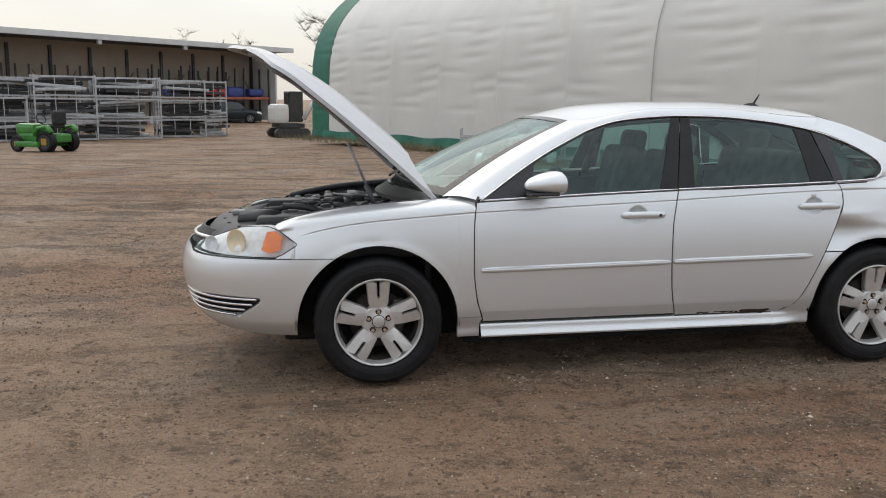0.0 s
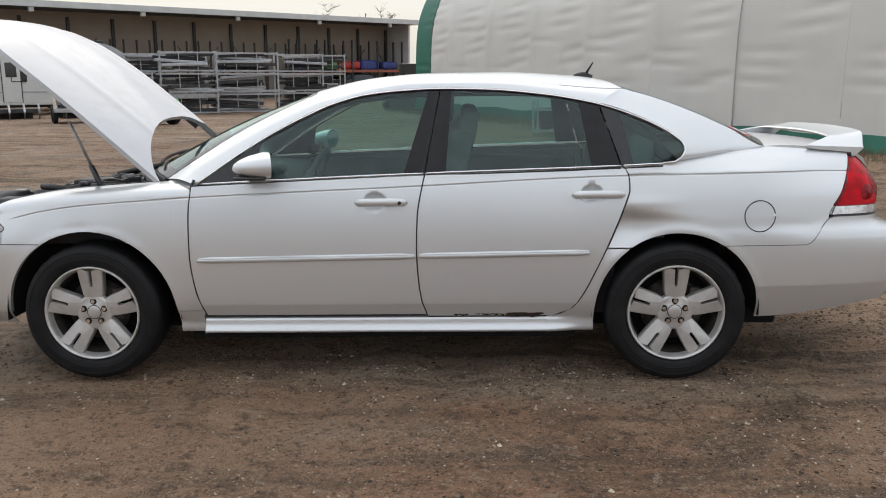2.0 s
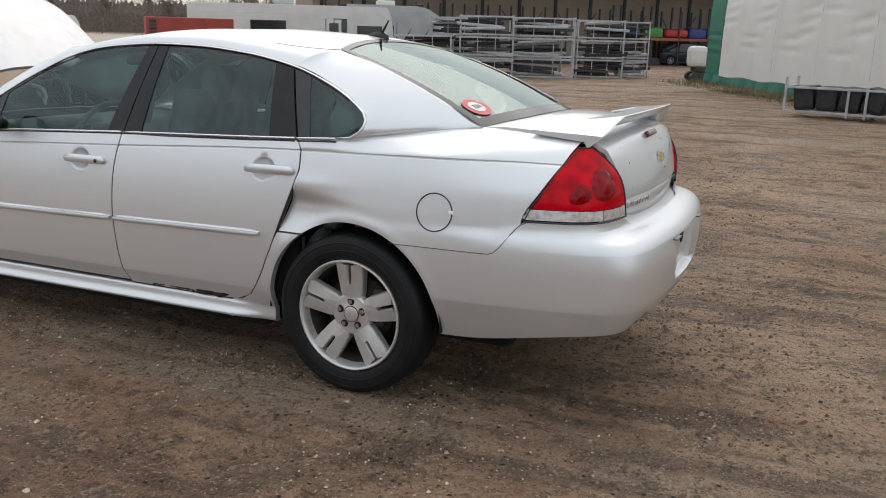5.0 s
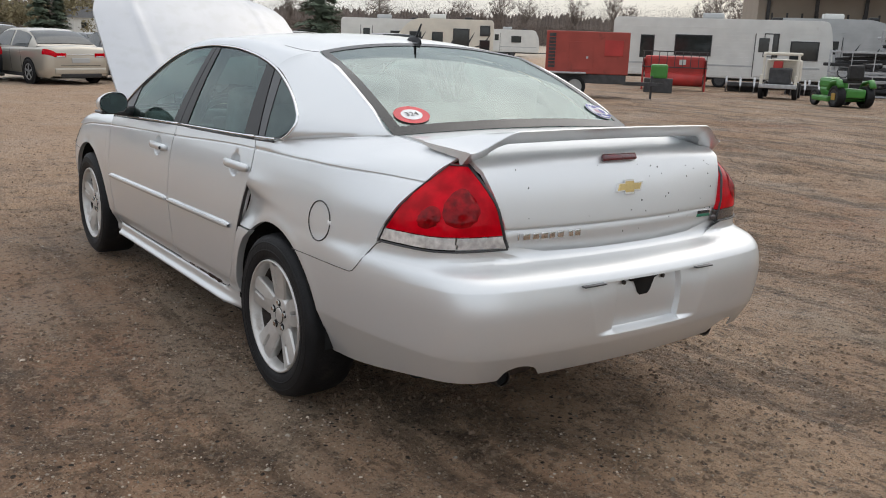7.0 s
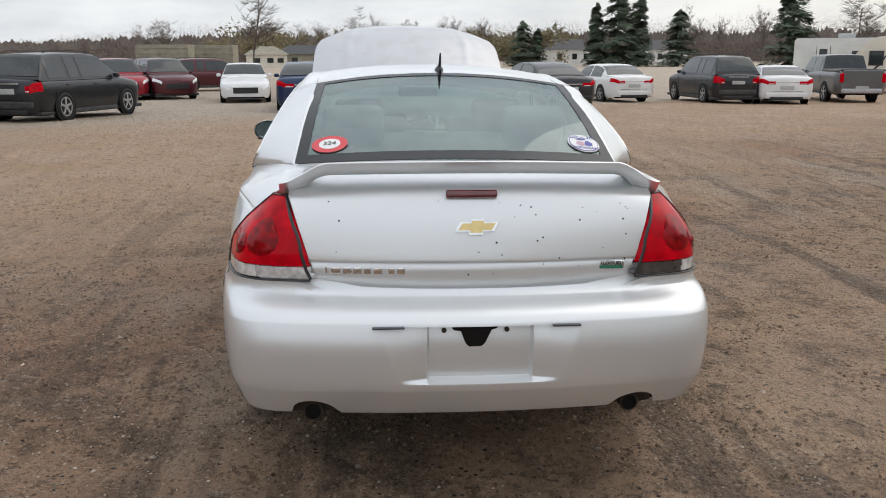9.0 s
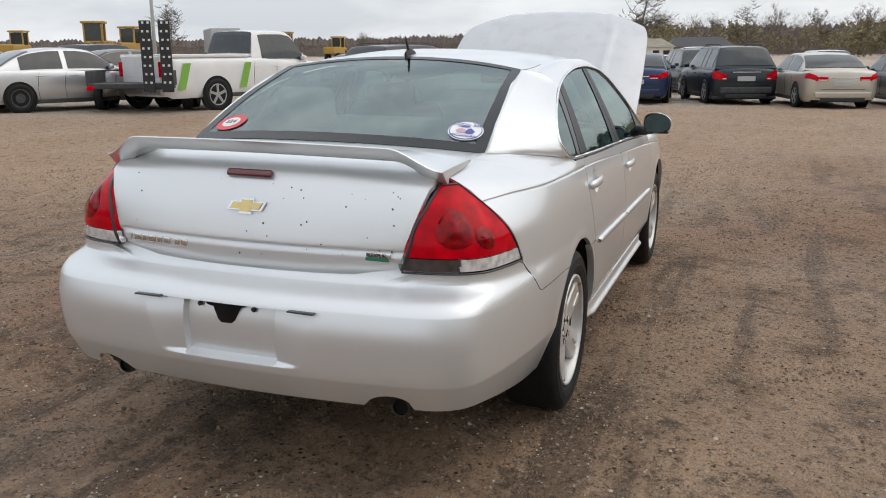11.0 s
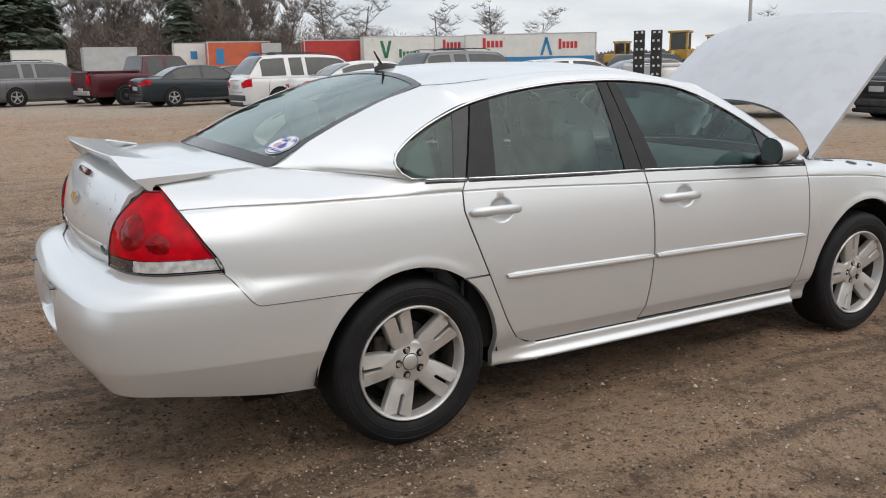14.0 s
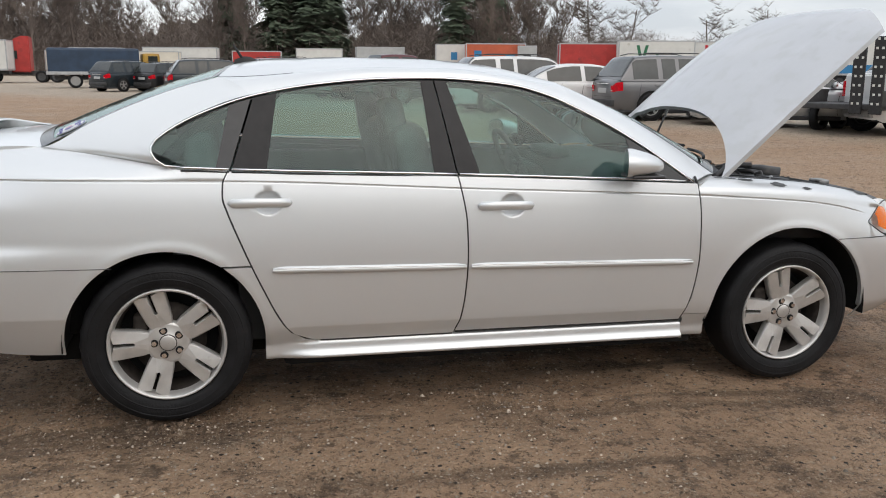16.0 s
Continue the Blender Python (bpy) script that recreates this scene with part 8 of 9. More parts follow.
# ---- stacked steel stillages ----


def stillage_stack(x, y, yaw, w, levels, label):
    root = empty("stillage_stack", pose(x, y, gz(x, y), 0, 0, yaw), label, "metal frame", "stacked frames")
    h = 0.92
    for l in range(levels):
        z0 = l * h
        for xx in (-w / 2, w / 2):
            for yy in (-0.6, 0.6):
                bx("post", (xx, yy, z0 + h / 2), (0.07, 0.07, h - 0.02), STEEL, root, 0.005)
        for z in (z0 + 0.06, z0 + h - 0.08):
            for yy in (-0.6, 0.6):
                bx("rail", (0, yy, z), (w, 0.05, 0.07), STEEL, root, 0.005)
            for xx in (-w / 2, w / 2):
                bx("rail", (xx, 0, z), (0.05, 1.2, 0.07), STEEL, root, 0.005)
        for k in range(1, 3):
            bx("bar", (-w / 2 + w * k / 3, -0.6, z0 + h / 2), (0.035, 0.035, h - 0.1), STEEL, root, 0)
        rr = random.Random(int(x * 10) + l)
        for k in range(5):
            part("load", box(rr.uniform(-0.2, 0.2) * w, rr.uniform(-0.2, 0.2), z0 + 0.17 + 0.145 * k, w * rr.uniform(0.7, 0.94), rr.uniform(0.7, 1.05), 0.13, 0.03, rot=Matrix.Rotation(rr.uniform(-0.08, 0.08), 4, "Y")),
                 rr.choice((BLACK_PLASTIC, DARK_STEEL, DARK_STEEL, BLACK_PLASTIC, STEEL)), root, "dark load", smooth=False)
    return root


for args in ((-14.3, 32.2, 20, 2.5, 2), (-12.0, 34.0, 22, 2.4, 3), (-9.8, 35.6, 20, 2.8, 3), (-7.9, 38.6, 20, 2.2, 3), (-6.9, 40.3, 20, 1.9, 3), (-14.6, 36.5, 20, 2.4, 3), (-11.2, 38.6, 20, 2.6, 3)):
    stillage_stack(*args, "stack of galvanised steel frames with dark loads")

# ---- machines in the yard ----
mw = empty("ride_on_mower", pose(-9.6, 22.5, gz(-9.6, 22.5), 0, 0, 150), "green ride-on mower with a black seat and yellow rims", "mower")
bx("chassis", (0, 0, 0.42), (1.5, 0.62, 0.26), GREEN, mw, 0.06)
bx("bonnet", (0.52, 0, 0.66), (0.75, 0.58, 0.36), GREEN, mw, 0.12, "green bonnet")
bx("seat", (-0.35, 0, 0.78), (0.45, 0.5, 0.14), BLACK_PLASTIC, mw, 0.05, "black seat")
part("fender_hoop", tube([(-0.75, -0.5, 0.6), (-0.62, -0.5, 0.78), (-0.3, -0.5, 0.72), (-0.15, -0.5, 0.5)], 0.06, 8, flat=1.8), GREEN, mw)
part("fender_hoop", tube([(-0.75, 0.5, 0.6), (-0.62, 0.5, 0.78), (-0.3, 0.5, 0.72), (-0.15, 0.5, 0.5)], 0.06, 8, flat=1.8), GREEN, mw)
bx("grille", (0.905, 0, 0.64), (0.02, 0.42, 0.22), BLACK_PLASTIC, mw, 0.03)
bx("seat_back", (-0.58, 0, 1.02), (0.14, 0.48, 0.42), BLACK_PLASTIC, mw, 0.06)
bx("mower_deck", (0.1, 0, 0.24), (0.9, 1.3, 0.16), GREEN, mw, 0.05)
bx("grass_chute", (0.0, -0.75, 0.25), (0.5, 0.3, 0.14), YELLOW, mw, 0.03)
part("steering_wheel", tube([(0.12 + 0.05 * math.sin(a), 0.17 * math.cos(a), 0.98 + 0.14 * math.sin(a)) for a in np.linspace(0, math.tau, 17)], 0.018, 6), BLACK_PLASTIC, mw)
for xx, r in ((0.58, 0.24), (-0.5, 0.32)):
    for s in (-1, 1):
        w_ = add_wheel(mw, xx, s * 0.56, r, r, s, True, 2.2 if xx < 0 else 1.5)
        bx("hub_disc", (0, -0.01, 0), (0.62, 0.03, 0.62), YELLOW, w_, 0.2)

ct = empty("utility_cart", pose(-13.3, 25.0, gz(-13.3, 25.0), 0, 0, 118), "cream utility cart with an exposed engine", "cart")
bx("tub", (0.55, 0, 0.95), (0.8, 1.15, 0.75), CREAM, ct, 0.08, "cream front tub")
bx("canopy", (-0.2, 0, 1.52), (0.9, 1.2, 0.10), CREAM, ct, 0.04)
bx("floor", (0, 0, 0.42), (2.0, 1.05, 0.12), DARK_STEEL, ct, 0.02)
bx("engine", (-0.45, 0, 0.78), (0.6, 0.7, 0.55), DARK_STEEL, ct, 0.06)
bx("fuel_can", (-0.5, 0.1, 1.15), (0.28, 0.3, 0.26), RED_PANEL, ct, 0.04)
for yy in (-0.55, 0.55):
    bx("roof_post", (-0.62, yy, 1.1), (0.08, 0.08, 0.85), CREAM, ct, 0.02)
    bx("roof_post", (-0.98, yy, 0.62), (0.08, 0.10, 0.40), CREAM, ct, 0.02)
bx("bumper", (-1.05, 0, 0.45), (0.10, 1.2, 0.14), STEEL, ct, 0.02)
for xx in (0.6, -0.65):
    for s in (-1, 1):
        add_wheel(ct, xx, s * 0.62, 0.27, 0.27, s, True)

gn = empty("trailer_generator", pose(-14.1, 16.3, gz(-14.1, 16.3), 0, 0, 46) @ Matrix.Scale(0.88, 4), "faded red generator box on a twin-axle trailer", "generator")
gb = bx("enclosure", (0, 0, 1.45), (2.7, 1.3, 1.36), GEN_RED, gn, 0.03, "faded red steel enclosure")
bx("vent_panel", (-1.15, -0.66, 1.5), (0.22, 0.02, 1.1), DARK_STEEL, gb, 0)
for k in range(9):
    bx("louvre", (-1.15, -0.67, 1.05 + 0.11 * k), (0.22, 0.04, 0.02), GEN_RED, gb, 0)
bx("door_panel", (0.85, -0.658, 1.62), (0.6, 0.02, 0.5), RED_PANEL, gb, 0.005)
bx("door_panel", (-0.2, -0.658, 1.35), (0.8, 0.02, 0.9), GEN_RED, gb, 0.01)
bx("latch", (0.0, -0.675, 1.30), (0.07, 0.03, 0.07), STEEL, gb, 0.005)
bx("tank_base", (0, 0, 0.62), (2.6, 1.25, 0.30), DARK_STEEL, gn, 0.02)
bx("drawbar", (1.9, 0, 0.48), (1.3, 0.12, 0.12), DARK_STEEL, gn, 0.01)
bx("jack", (2.2, 0.1, 0.38), (0.07, 0.07, 0.76), DARK_STEEL, gn, 0.01)
for s in (-1, 1):
    bx("mudguard", (-0.75, s * 0.80, 0.80), (1.5, 0.25, 0.06), STEEL, gn, 0.02)
    for xx in (-1.1, -0.35):
        add_wheel(gn, xx, s * 0.86, 0.36, 0.36, s)

ri = empty("red_implement", pose(-18.5, 25.6, gz(-18.5, 25.6), 0, 0, 40), "red farm implement with a round drum and tube guard", "implement")
bx("hopper", (0, 0, 0.95), (2.3, 0.9, 0.75), RED_PANEL, ri, 0.12)
part("drum", tube([(-1.1, -0.35, 0.45), (1.1, -0.35, 0.45)], 0.27, 16), RED_PANEL, ri, "red roller drum")
for k in range(9):
    bx("guard_bar", (-1.2 + 0.3 * k, -0.55, 1.2), (0.03, 0.03, 0.6), DARK_STEEL, ri, 0)
for z in (0.9, 1.5):
    bx("guard_rail", (0, -0.55, z), (2.5, 0.04, 0.04), DARK_STEEL, ri, 0)
for s in (-1, 1):
    bx("end_plate", (s * 1.2, 0, 0.6), (0.06, 1.0, 1.2), RED_PANEL, ri, 0.02)
bx("label_plate", (0.3, -0.46, 1.1), (0.25, 0.02, 0.2), BOX_WHITE, ri, 0)
gp = empty("green_pump", pose(-16.6, 22.5, gz(-16.6, 22.5), 0, 0, 40), "small green pump on a skid", "pump")
bx("body", (0, 0, 0.75), (0.6, 0.5, 0.5), GREEN, gp, 0.08)
bx("skid", (0, 0, 0.25), (1.0, 0.6, 0.5), DARK_STEEL, gp, 0.02)
for (x, y, w) in ((-17.2, 28.6, 1.6), (-15.6, 30.0, 1.3), (-14.8, 29.3, 1.5)):
    ff = empty("flat_frame", pose(x, y, gz(x, y), 0, 0, 38), "dark attachment frame lying on the ground", "implement")
    bx("bed", (0, 0, 0.32), (w, 0.8, 0.16), DARK_STEEL, ff, 0.02)
    for k in range(4):
        part("tine", tube([(-w / 2 + w * k / 3, -0.45, 0.6), (-w / 2 + w * k / 3, -0.6, 0.3), (-w / 2 + w * k / 3, -0.5, 0.02)], 0.04, 6), STEEL, ff)
    bx("foot", (0, 0.3, 0.14), (w * 0.9, 0.1, 0.28), DARK_STEEL, ff, 0.01)

ec = empty("mini_excavator", pose(-2.7, 38.5, gz(-2.7, 38.5), 0, 0, 20), "small white excavator on dark tracks", "excavator")
for yy in (-0.6, 0.6):
    part("track", prism([(-0.85, 0.1), (-0.7, 0.0), (0.7, 0.0), (0.85, 0.1), (0.9, 0.28), (0.75, 0.45), (-0.75, 0.45), (-0.9, 0.28)], yy - 0.17, yy + 0.17, 0.02), DARK_STEEL, ec, "dark rubber track", smooth=False)
bx("base", (0, 0, 0.58), (1.3, 1.2, 0.22), DARK_STEEL, ec, 0.03)
bx("engine_cowl", (-0.5, 0, 1.15), (0.8, 1.2, 0.95), BOX_WHITE, ec, 0.22, "white rounded engine cowl")
bx("cab", (0.35, 0.2, 1.5), (0.75, 0.8, 1.5), DARK_GLASS, ec, 0.06)
part("boom", tube([(0.7, -0.3, 0.9), (1.4, -0.3, 2.0), (2.3, -0.3, 1.9)], 0.12, 8), BOX_WHITE, ec)

# ---- loaders and machines far to the south-west ----


def loader(x, y, yaw, label, s=1.0, cabm=None):
    r = empty("wheel_loader", pose(x, y, gz(x, y), 0, 0, yaw), label, "loader", "yellow machines")
    bx("rear_body", (-1.6 * s, 0, 1.7 * s), (2.2 * s, 1.6 * s, 0.9 * s), YELLOW, r, 0.15)
    bx("cab_base", (0.1 * s, 0, 1.7 * s), (1.2 * s, 1.4 * s, 0.8 * s), YELLOW, r, 0.05)
    for xx in (-0.45, 0.65):
        for yy in (-0.62, 0.62):
            bx("cab_post", (xx * s, yy * s, 2.7 * s), (0.12 * s, 0.12 * s, 1.3 * s), cabm or YELLOW, r, 0.01)
    bx("cab_roof", (0.1 * s, 0, 3.42 * s), (1.5 * s, 1.6 * s, 0.16 * s), cabm or YELLOW, r, 0.05)
    bx("cab_glass", (0.1 * s, 0, 2.7 * s), (1.1 * s, 1.2 * s, 1.2 * s), DARK_GLASS, r, 0.02)
    part("arm", tube([(0.8 * s, 0, 1.6 * s), (2.2 * s, 0, 1.9 * s), (3.0 * s, 0, 0.8 * s)], 0.16 * s, 8), YELLOW, r)
    bx("bucket", (3.2 * s, 0, 0.6 * s), (0.7 * s, 2.4 * s, 0.8 * s), DARK_STEEL, r, 0.08)
    for xx in (-1.5, 1.4):
        for q in (-1, 1):
            add_wheel(r, xx * s, q * 0.95 * s, 0.7 * s, 0.7 * s, q, True)
    return r


loader(-64.0, -69.0, 200, "yellow wheel loader with a dark cab")
loader(-50.0, -47.0, 30, "yellow wheel loader with a glass cab", 1.05)
loader(-57.0, -49.5, 190, "yellow loader with an orange cab frame", 1.0, YELLOW)
loader(-70.0, -42.0, 200, "small yellow telehandler in the machine row", 0.95)
loader(-95.0, -49.0, 180, "yellow roller with an open cab", 0.95)
dt_ = empty("dump_body", pose(-58.0, -41.0, gz(-58, -41), 0, 0, 40), "rusty grey steel dump body", "container")
for k in range(2):
    bx("side", (0, -1.1 + 2.2 * k, 2.3), (6.0, 0.12, 1.9), GREY_PANEL, dt_, 0.02)
bx("end", (3.0, 0, 2.3), (0.12, 2.2, 1.9), GREY_PANEL, dt_, 0.02)
bx("end", (-3.0, 0, 2.3), (0.12, 2.2, 1.9), GREY_PANEL, dt_, 0.02)
bx("frame", (0, 0, 1.15), (6.2, 1.2, 0.3), DARK_STEEL, dt_, 0.02)
for k in range(7):
    bx("rib", (-2.7 + 0.9 * k, -1.19, 2.3), (0.12, 0.08, 1.8), GREY_PANEL, dt_, 0.01)
for q in (-1, 1):
    add_wheel(dt_, 2.0, q * 1.0, 0.5, 0.5, q, True)
for (x, y, yaw) in ((-100.6, -23.0, 82), (-105.5, -18.6, 82)):
    sb = empty("steel_container", pose(x, y, gz(x, y), 0, 0, yaw), "brown ribbed open-top steel container", "container")
    bx("box", (0, 0, 1.9), (6.2, 2.4, 2.4), OLIVE, sb, 0.04)
    for k in range(4):
        bx("rib", (0, -1.23, 0.95 + 0.6 * k), (6.2, 0.1, 0.14), OLIVE, sb, 0.01)
    for xx in (-2.4, 2.4):
        bx("skid", (xx, 0, 0.35), (0.4, 2.2, 0.7), DARK_STEEL, sb, 0.02)
pl = empty("lamp_pole", pose(-77.8, -63.4, gz(-77.8, -63.4)), "tall grey steel pole", "pole")
part("shaft", tube([(0, 0, 0), (0, 0, 8), (0, 0, 16)], [0.22, 0.18, 0.12], 10), GREY_PANEL, pl)
bx("base", (0, 0, 0.3), (0.7, 0.7, 0.6), GREY_PANEL, pl, 0.05)

# ---- box trailers far to the south ----


def box_trailer(x, y, yaw, L, mat, label, logo=None, H=4.0, W=2.5, near=0.75):
    """A road trailer; its long side looks along -y before it is turned."""
    x, y, L = 2 + near * (x - 2), 4 + near * (y - 4), L * near
    logo = [(cx * near, cz, w * near, h, m_, sk) for cx, cz, w, h, m_, sk in (logo or ())]
    r = empty("box_trailer", pose(x, y, gz(x, y), 0, 0, yaw), label, "trailer", "box trailers")
    bx("box", (0, 0, (H + 1.1) / 2), (L, W, H - 1.1), mat, r, 0.04)
    bx("lower_rail", (0, 0, 1.12), (L + 0.02, W + 0.04, 0.16), STEEL, r, 0.01)
    bx("top_rail", (0, 0, H - 0.05), (L + 0.02, W + 0.04, 0.10), STEEL, r, 0.01)
    for k in range(int(L / 1.2)):
        bx("side_post", (-L / 2 + 0.6 + 1.2 * k, -W / 2 - 0.006, (H + 1.1) / 2), (0.05, 0.02, H - 1.3), mat, r, 0)
    for xx in (-1, 1):
        for yy in (-W / 2, W / 2):
            bx("corner_post", (xx * L / 2, yy, (H + 1.1) / 2), (0.10, 0.10, H - 1.1), STEEL, r, 0.01)
    bx("chassis", (0, 0, 0.9), (L * 0.96, 0.9, 0.25), DARK_STEEL, r, 0)
    for xx in (L / 2 - 1.6, L / 2 - 2.9):
        for q in (-1, 1):
            add_wheel(r, xx, q * (W / 2 - 0.02), 0.5, 0.5, q, True)
    for q in (-0.8, 0.8):
        bx("landing_leg", (-L / 2 + 2.4, q, 0.5), (0.14, 0.14, 1.0), DARK_STEEL, r, 0)
    for (cx, cz, w, h, m_, sk) in (logo or ()):
        b = bmesh.new()
        b.faces.new([b.verts.new((cx + a * w / 2 + sk * c * h / 2, -W / 2 - 0.03, cz + c * h / 2)) for a, c in ((-1, -1), (1, -1), (1, 1), (-1, 1))])
        part("plain_mark", b, m_, r, "plain coloured mark", smooth=False)
    return r


def word(cx, cz, w, h, m_, n):
    """A brand name as plain bars."""
    return [(cx - w / 2 + w * (k + 0.5) / n, cz + (0.12 * h if k == 0 else 0), w / n * 0.72, h * (1.25 if k == 0 else 0.8), m_, 0) for k in range(n)]


V_MARK = [(-1.9, 2.75, 0.35, 1.5, LOGO_GREEN, -0.25), (-1.35, 2.75, 0.35, 1.5, LOGO_GREEN, 0.25)]
box_trailer(-63.0, -85.0, 145, 16.0, BOX_WHITE, "long white box trailer with red and blue marks", word(-4.6, 3.1, 2.6, 0.75, LOGO_RED, 5) + word(4.6, 2.9, 2.4, 0.75, LOGO_RED, 5) + [(1.7, 2.8, 0.35, 1.6, LOGO_BLUE, 0.3), (2.25, 2.8, 0.35, 1.6, LOGO_BLUE, -0.3), (0, 1.55, 15.6, 0.7, LOGO_BLUE, 0)])
box_trailer(-57.0, -94.0, 152, 6.5, BOX_WHITE, "white box trailer with a red mark", word(0, 3.1, 2.4, 0.75, LOGO_RED, 5) + [(0, 1.5, 5.2, 0.6, LOGO_BLUE, 0)])
box_trailer(-47.5, -91.0, 160, 8.6, BOX_WHITE, "white box trailer with a green mark", V_MARK + word(1.2, 2.3, 2.6, 0.6, LOGO_GREEN, 6), H=3.9)
box_trailer(-42.0, -97.0, 164, 8.0, RED_PANEL, "red box trailer beside the white one", None, H=3.75)
box_trailer(-34.0, -98.5, 168, 2.2, GREY_PANEL, "grey container end with a dark panel", [(0, 2.2, 0.9, 1.0, DARK_STEEL, 0)], H=3.5)
box_trailer(-30.5, -100.0, 168, 7.2, material("orange_panel", (0.50, 0.11, 0.05), 0.5, var=0.1, scale=2), "orange box trailer with blue round marks", [(-2.2, 2.4, 0.9, 1.3, LOGO_BLUE, 0), (1.6, 2.2, 1.2, 1.0, LOGO_BLUE, 0.3)], H=3.7)
box_trailer(-26.5, -105.0, 168, 4.6, BOX_WHITE, "white container with a small blue mark", [(0, 2.6, 0.8, 0.7, LOGO_BLUE, 0)], H=3.7)
for k, (x, L, m_, hh) in enumerate(((-2.0, 4.6, GREY_PANEL, 3.6), (3.0, 4.4, BOX_WHITE, 3.4), (8.0, 4.6, RED_PANEL, 3.1), (14.0, 6.8, BOX_WHITE, 3.4), (20.5, 4.6, GREY_PANEL, 3.3))):
    box_trailer(x * 1.9 - 18, -134.0 - k, 176, L * 1.6, m_, "ribbed freight container on wheels", None, H=hh, near=0.66)
box_trailer(14.0, -100.0, 178, 14.0, CREAM, "long cream flat-sided trailer", None, H=2.9, near=0.85)
box_trailer(25.5, -92.0, 180, 5.0, BOX_WHITE, "white box body with dark doors", [(0.4, 2.2, 1.2, 1.9, DARK_STEEL, 0)], H=3.6, near=0.85)

# flatbed truck and tractor units
tr = empty("flatbed_truck", pose(9.4, -57.6, gz(9.4, -57.6), 0, 0, 190), "navy covered flatbed truck with an orange cab", "truck")
bx("load", (-0.8, 0, 1.75), (5.6, 2.2, 1.6), BLUE_PANEL, tr, 0.15, "navy tarpaulin load")
bx("bed", (-0.8, 0, 0.95), (5.8, 2.3, 0.2), STEEL, tr, 0.02)
for k in range(9):
    bx("stake", (-3.5 + 0.68 * k, 1.18, 0.75), (0.08, 0.06, 0.5), DARK_STEEL, tr, 0)
bx("cab", (2.75, 0, 1.45), (1.1, 2.1, 1.6), YELLOW, tr, 0.15, "orange-yellow cab")
for q in (-1, 1):
    bx("cab_window", (2.85, q * 1.05, 1.8), (0.6, 0.04, 0.55), DARK_GLASS, tr, 0.05)
    for xx in (2.7, -2.0, -0.4):
        add_wheel(tr, xx, q * 1.05, 0.46, 0.46, q)
bx("chassis", (0, 0, 0.65), (6.4, 0.9, 0.25), DARK_STEEL, tr, 0)


def tractor(x, y, yaw, mat, label):
    r = empty("tractor_unit", pose(x, y, gz(x, y), 0, 0, yaw), label, "truck", "tractor units")
    part("cab", prism([(-1.2, 0.9), (1.1, 0.9), (1.2, 2.0), (0.7, 2.9), (0.1, 3.7), (-0.5, 4.0), (-1.2, 4.0)], -1.15, 1.15, 0.08), mat, r, smooth=False)
    bx("bonnet", (1.9, 0, 1.45), (1.6, 1.9, 1.0), mat, r, 0.2)
    bx("windscreen", (0.95, 0, 2.45), (0.06, 1.9, 0.75), DARK_GLASS, r, 0.05, rot=Matrix.Rotation(radians(-28), 4, "Y"))
    for q in (-1, 1):
        bx("side_window", (0.25, q * 1.17, 2.4), (0.9, 0.04, 0.7), DARK_GLASS, r, 0.05)
        for xx in (1.9, -2.0, -3.2):
            add_wheel(r, xx, q * 1.1, 0.52, 0.52, q, True)
    bx("chassis", (-1.6, 0, 0.85), (5.0, 0.9, 0.3), DARK_STEEL, r, 0)


tractor(25.4, -76.0, 10, BOX_WHITE, "white tractor unit with a sleeper cab")
tractor(19.9, -80.2, 5, RED_PANEL, "red tractor unit with a high roof")

# houses beyond the car park
for (x, y, w, k, m_, lab) in ((-165, 40, 9, 1.0, BOX_WHITE, "white house with a dark gabled roof"), (-172, 62, 8, 1.0, BOX_WHITE, "small white house with a gabled roof"), (-143, -8.6, 10, 0.72, OLIVE, "low grey shed with a dark gabled roof"), (-141, -15.6, 6, 0.68, CREAM, "low tan office building")):
    h = empty("house", pose(x, y, gz(x, y), 0, 0, 12), lab, "house", "far houses")
    bx("wall_block", (0, 0, 1.5 * k), (6, w, 3.0 * k), m_, h, 0)
    b = bmesh.new()
    vs = [b.verts.new(p) for p in ((-3.4, -w / 2 - 0.4, 2.9 * k), (3.4, -w / 2 - 0.4, 2.9 * k), (3.4, w / 2 + 0.4, 2.9 * k), (-3.4, w / 2 + 0.4, 2.9 * k), (0, -w / 2 + 1.5, 4.9 * k), (0, w / 2 - 1.5, 4.9 * k))]
    for f in ((0, 1, 4), (2, 3, 5), (1, 2, 5, 4), (3, 0, 4, 5), (3, 2, 1, 0)):
        b.faces.new([vs[i] for i in f])
    part("roof", b, DARK_STEEL if m_ is not CREAM else OLIVE, h, "hipped roof", smooth=False)
    for q in (-0.3, 0.05, 0.32):
        bx("window", (3.01, w * q, 1.6 * k), (0.05, 1.0, 1.1 * k), DARK_GLASS, h, 0)

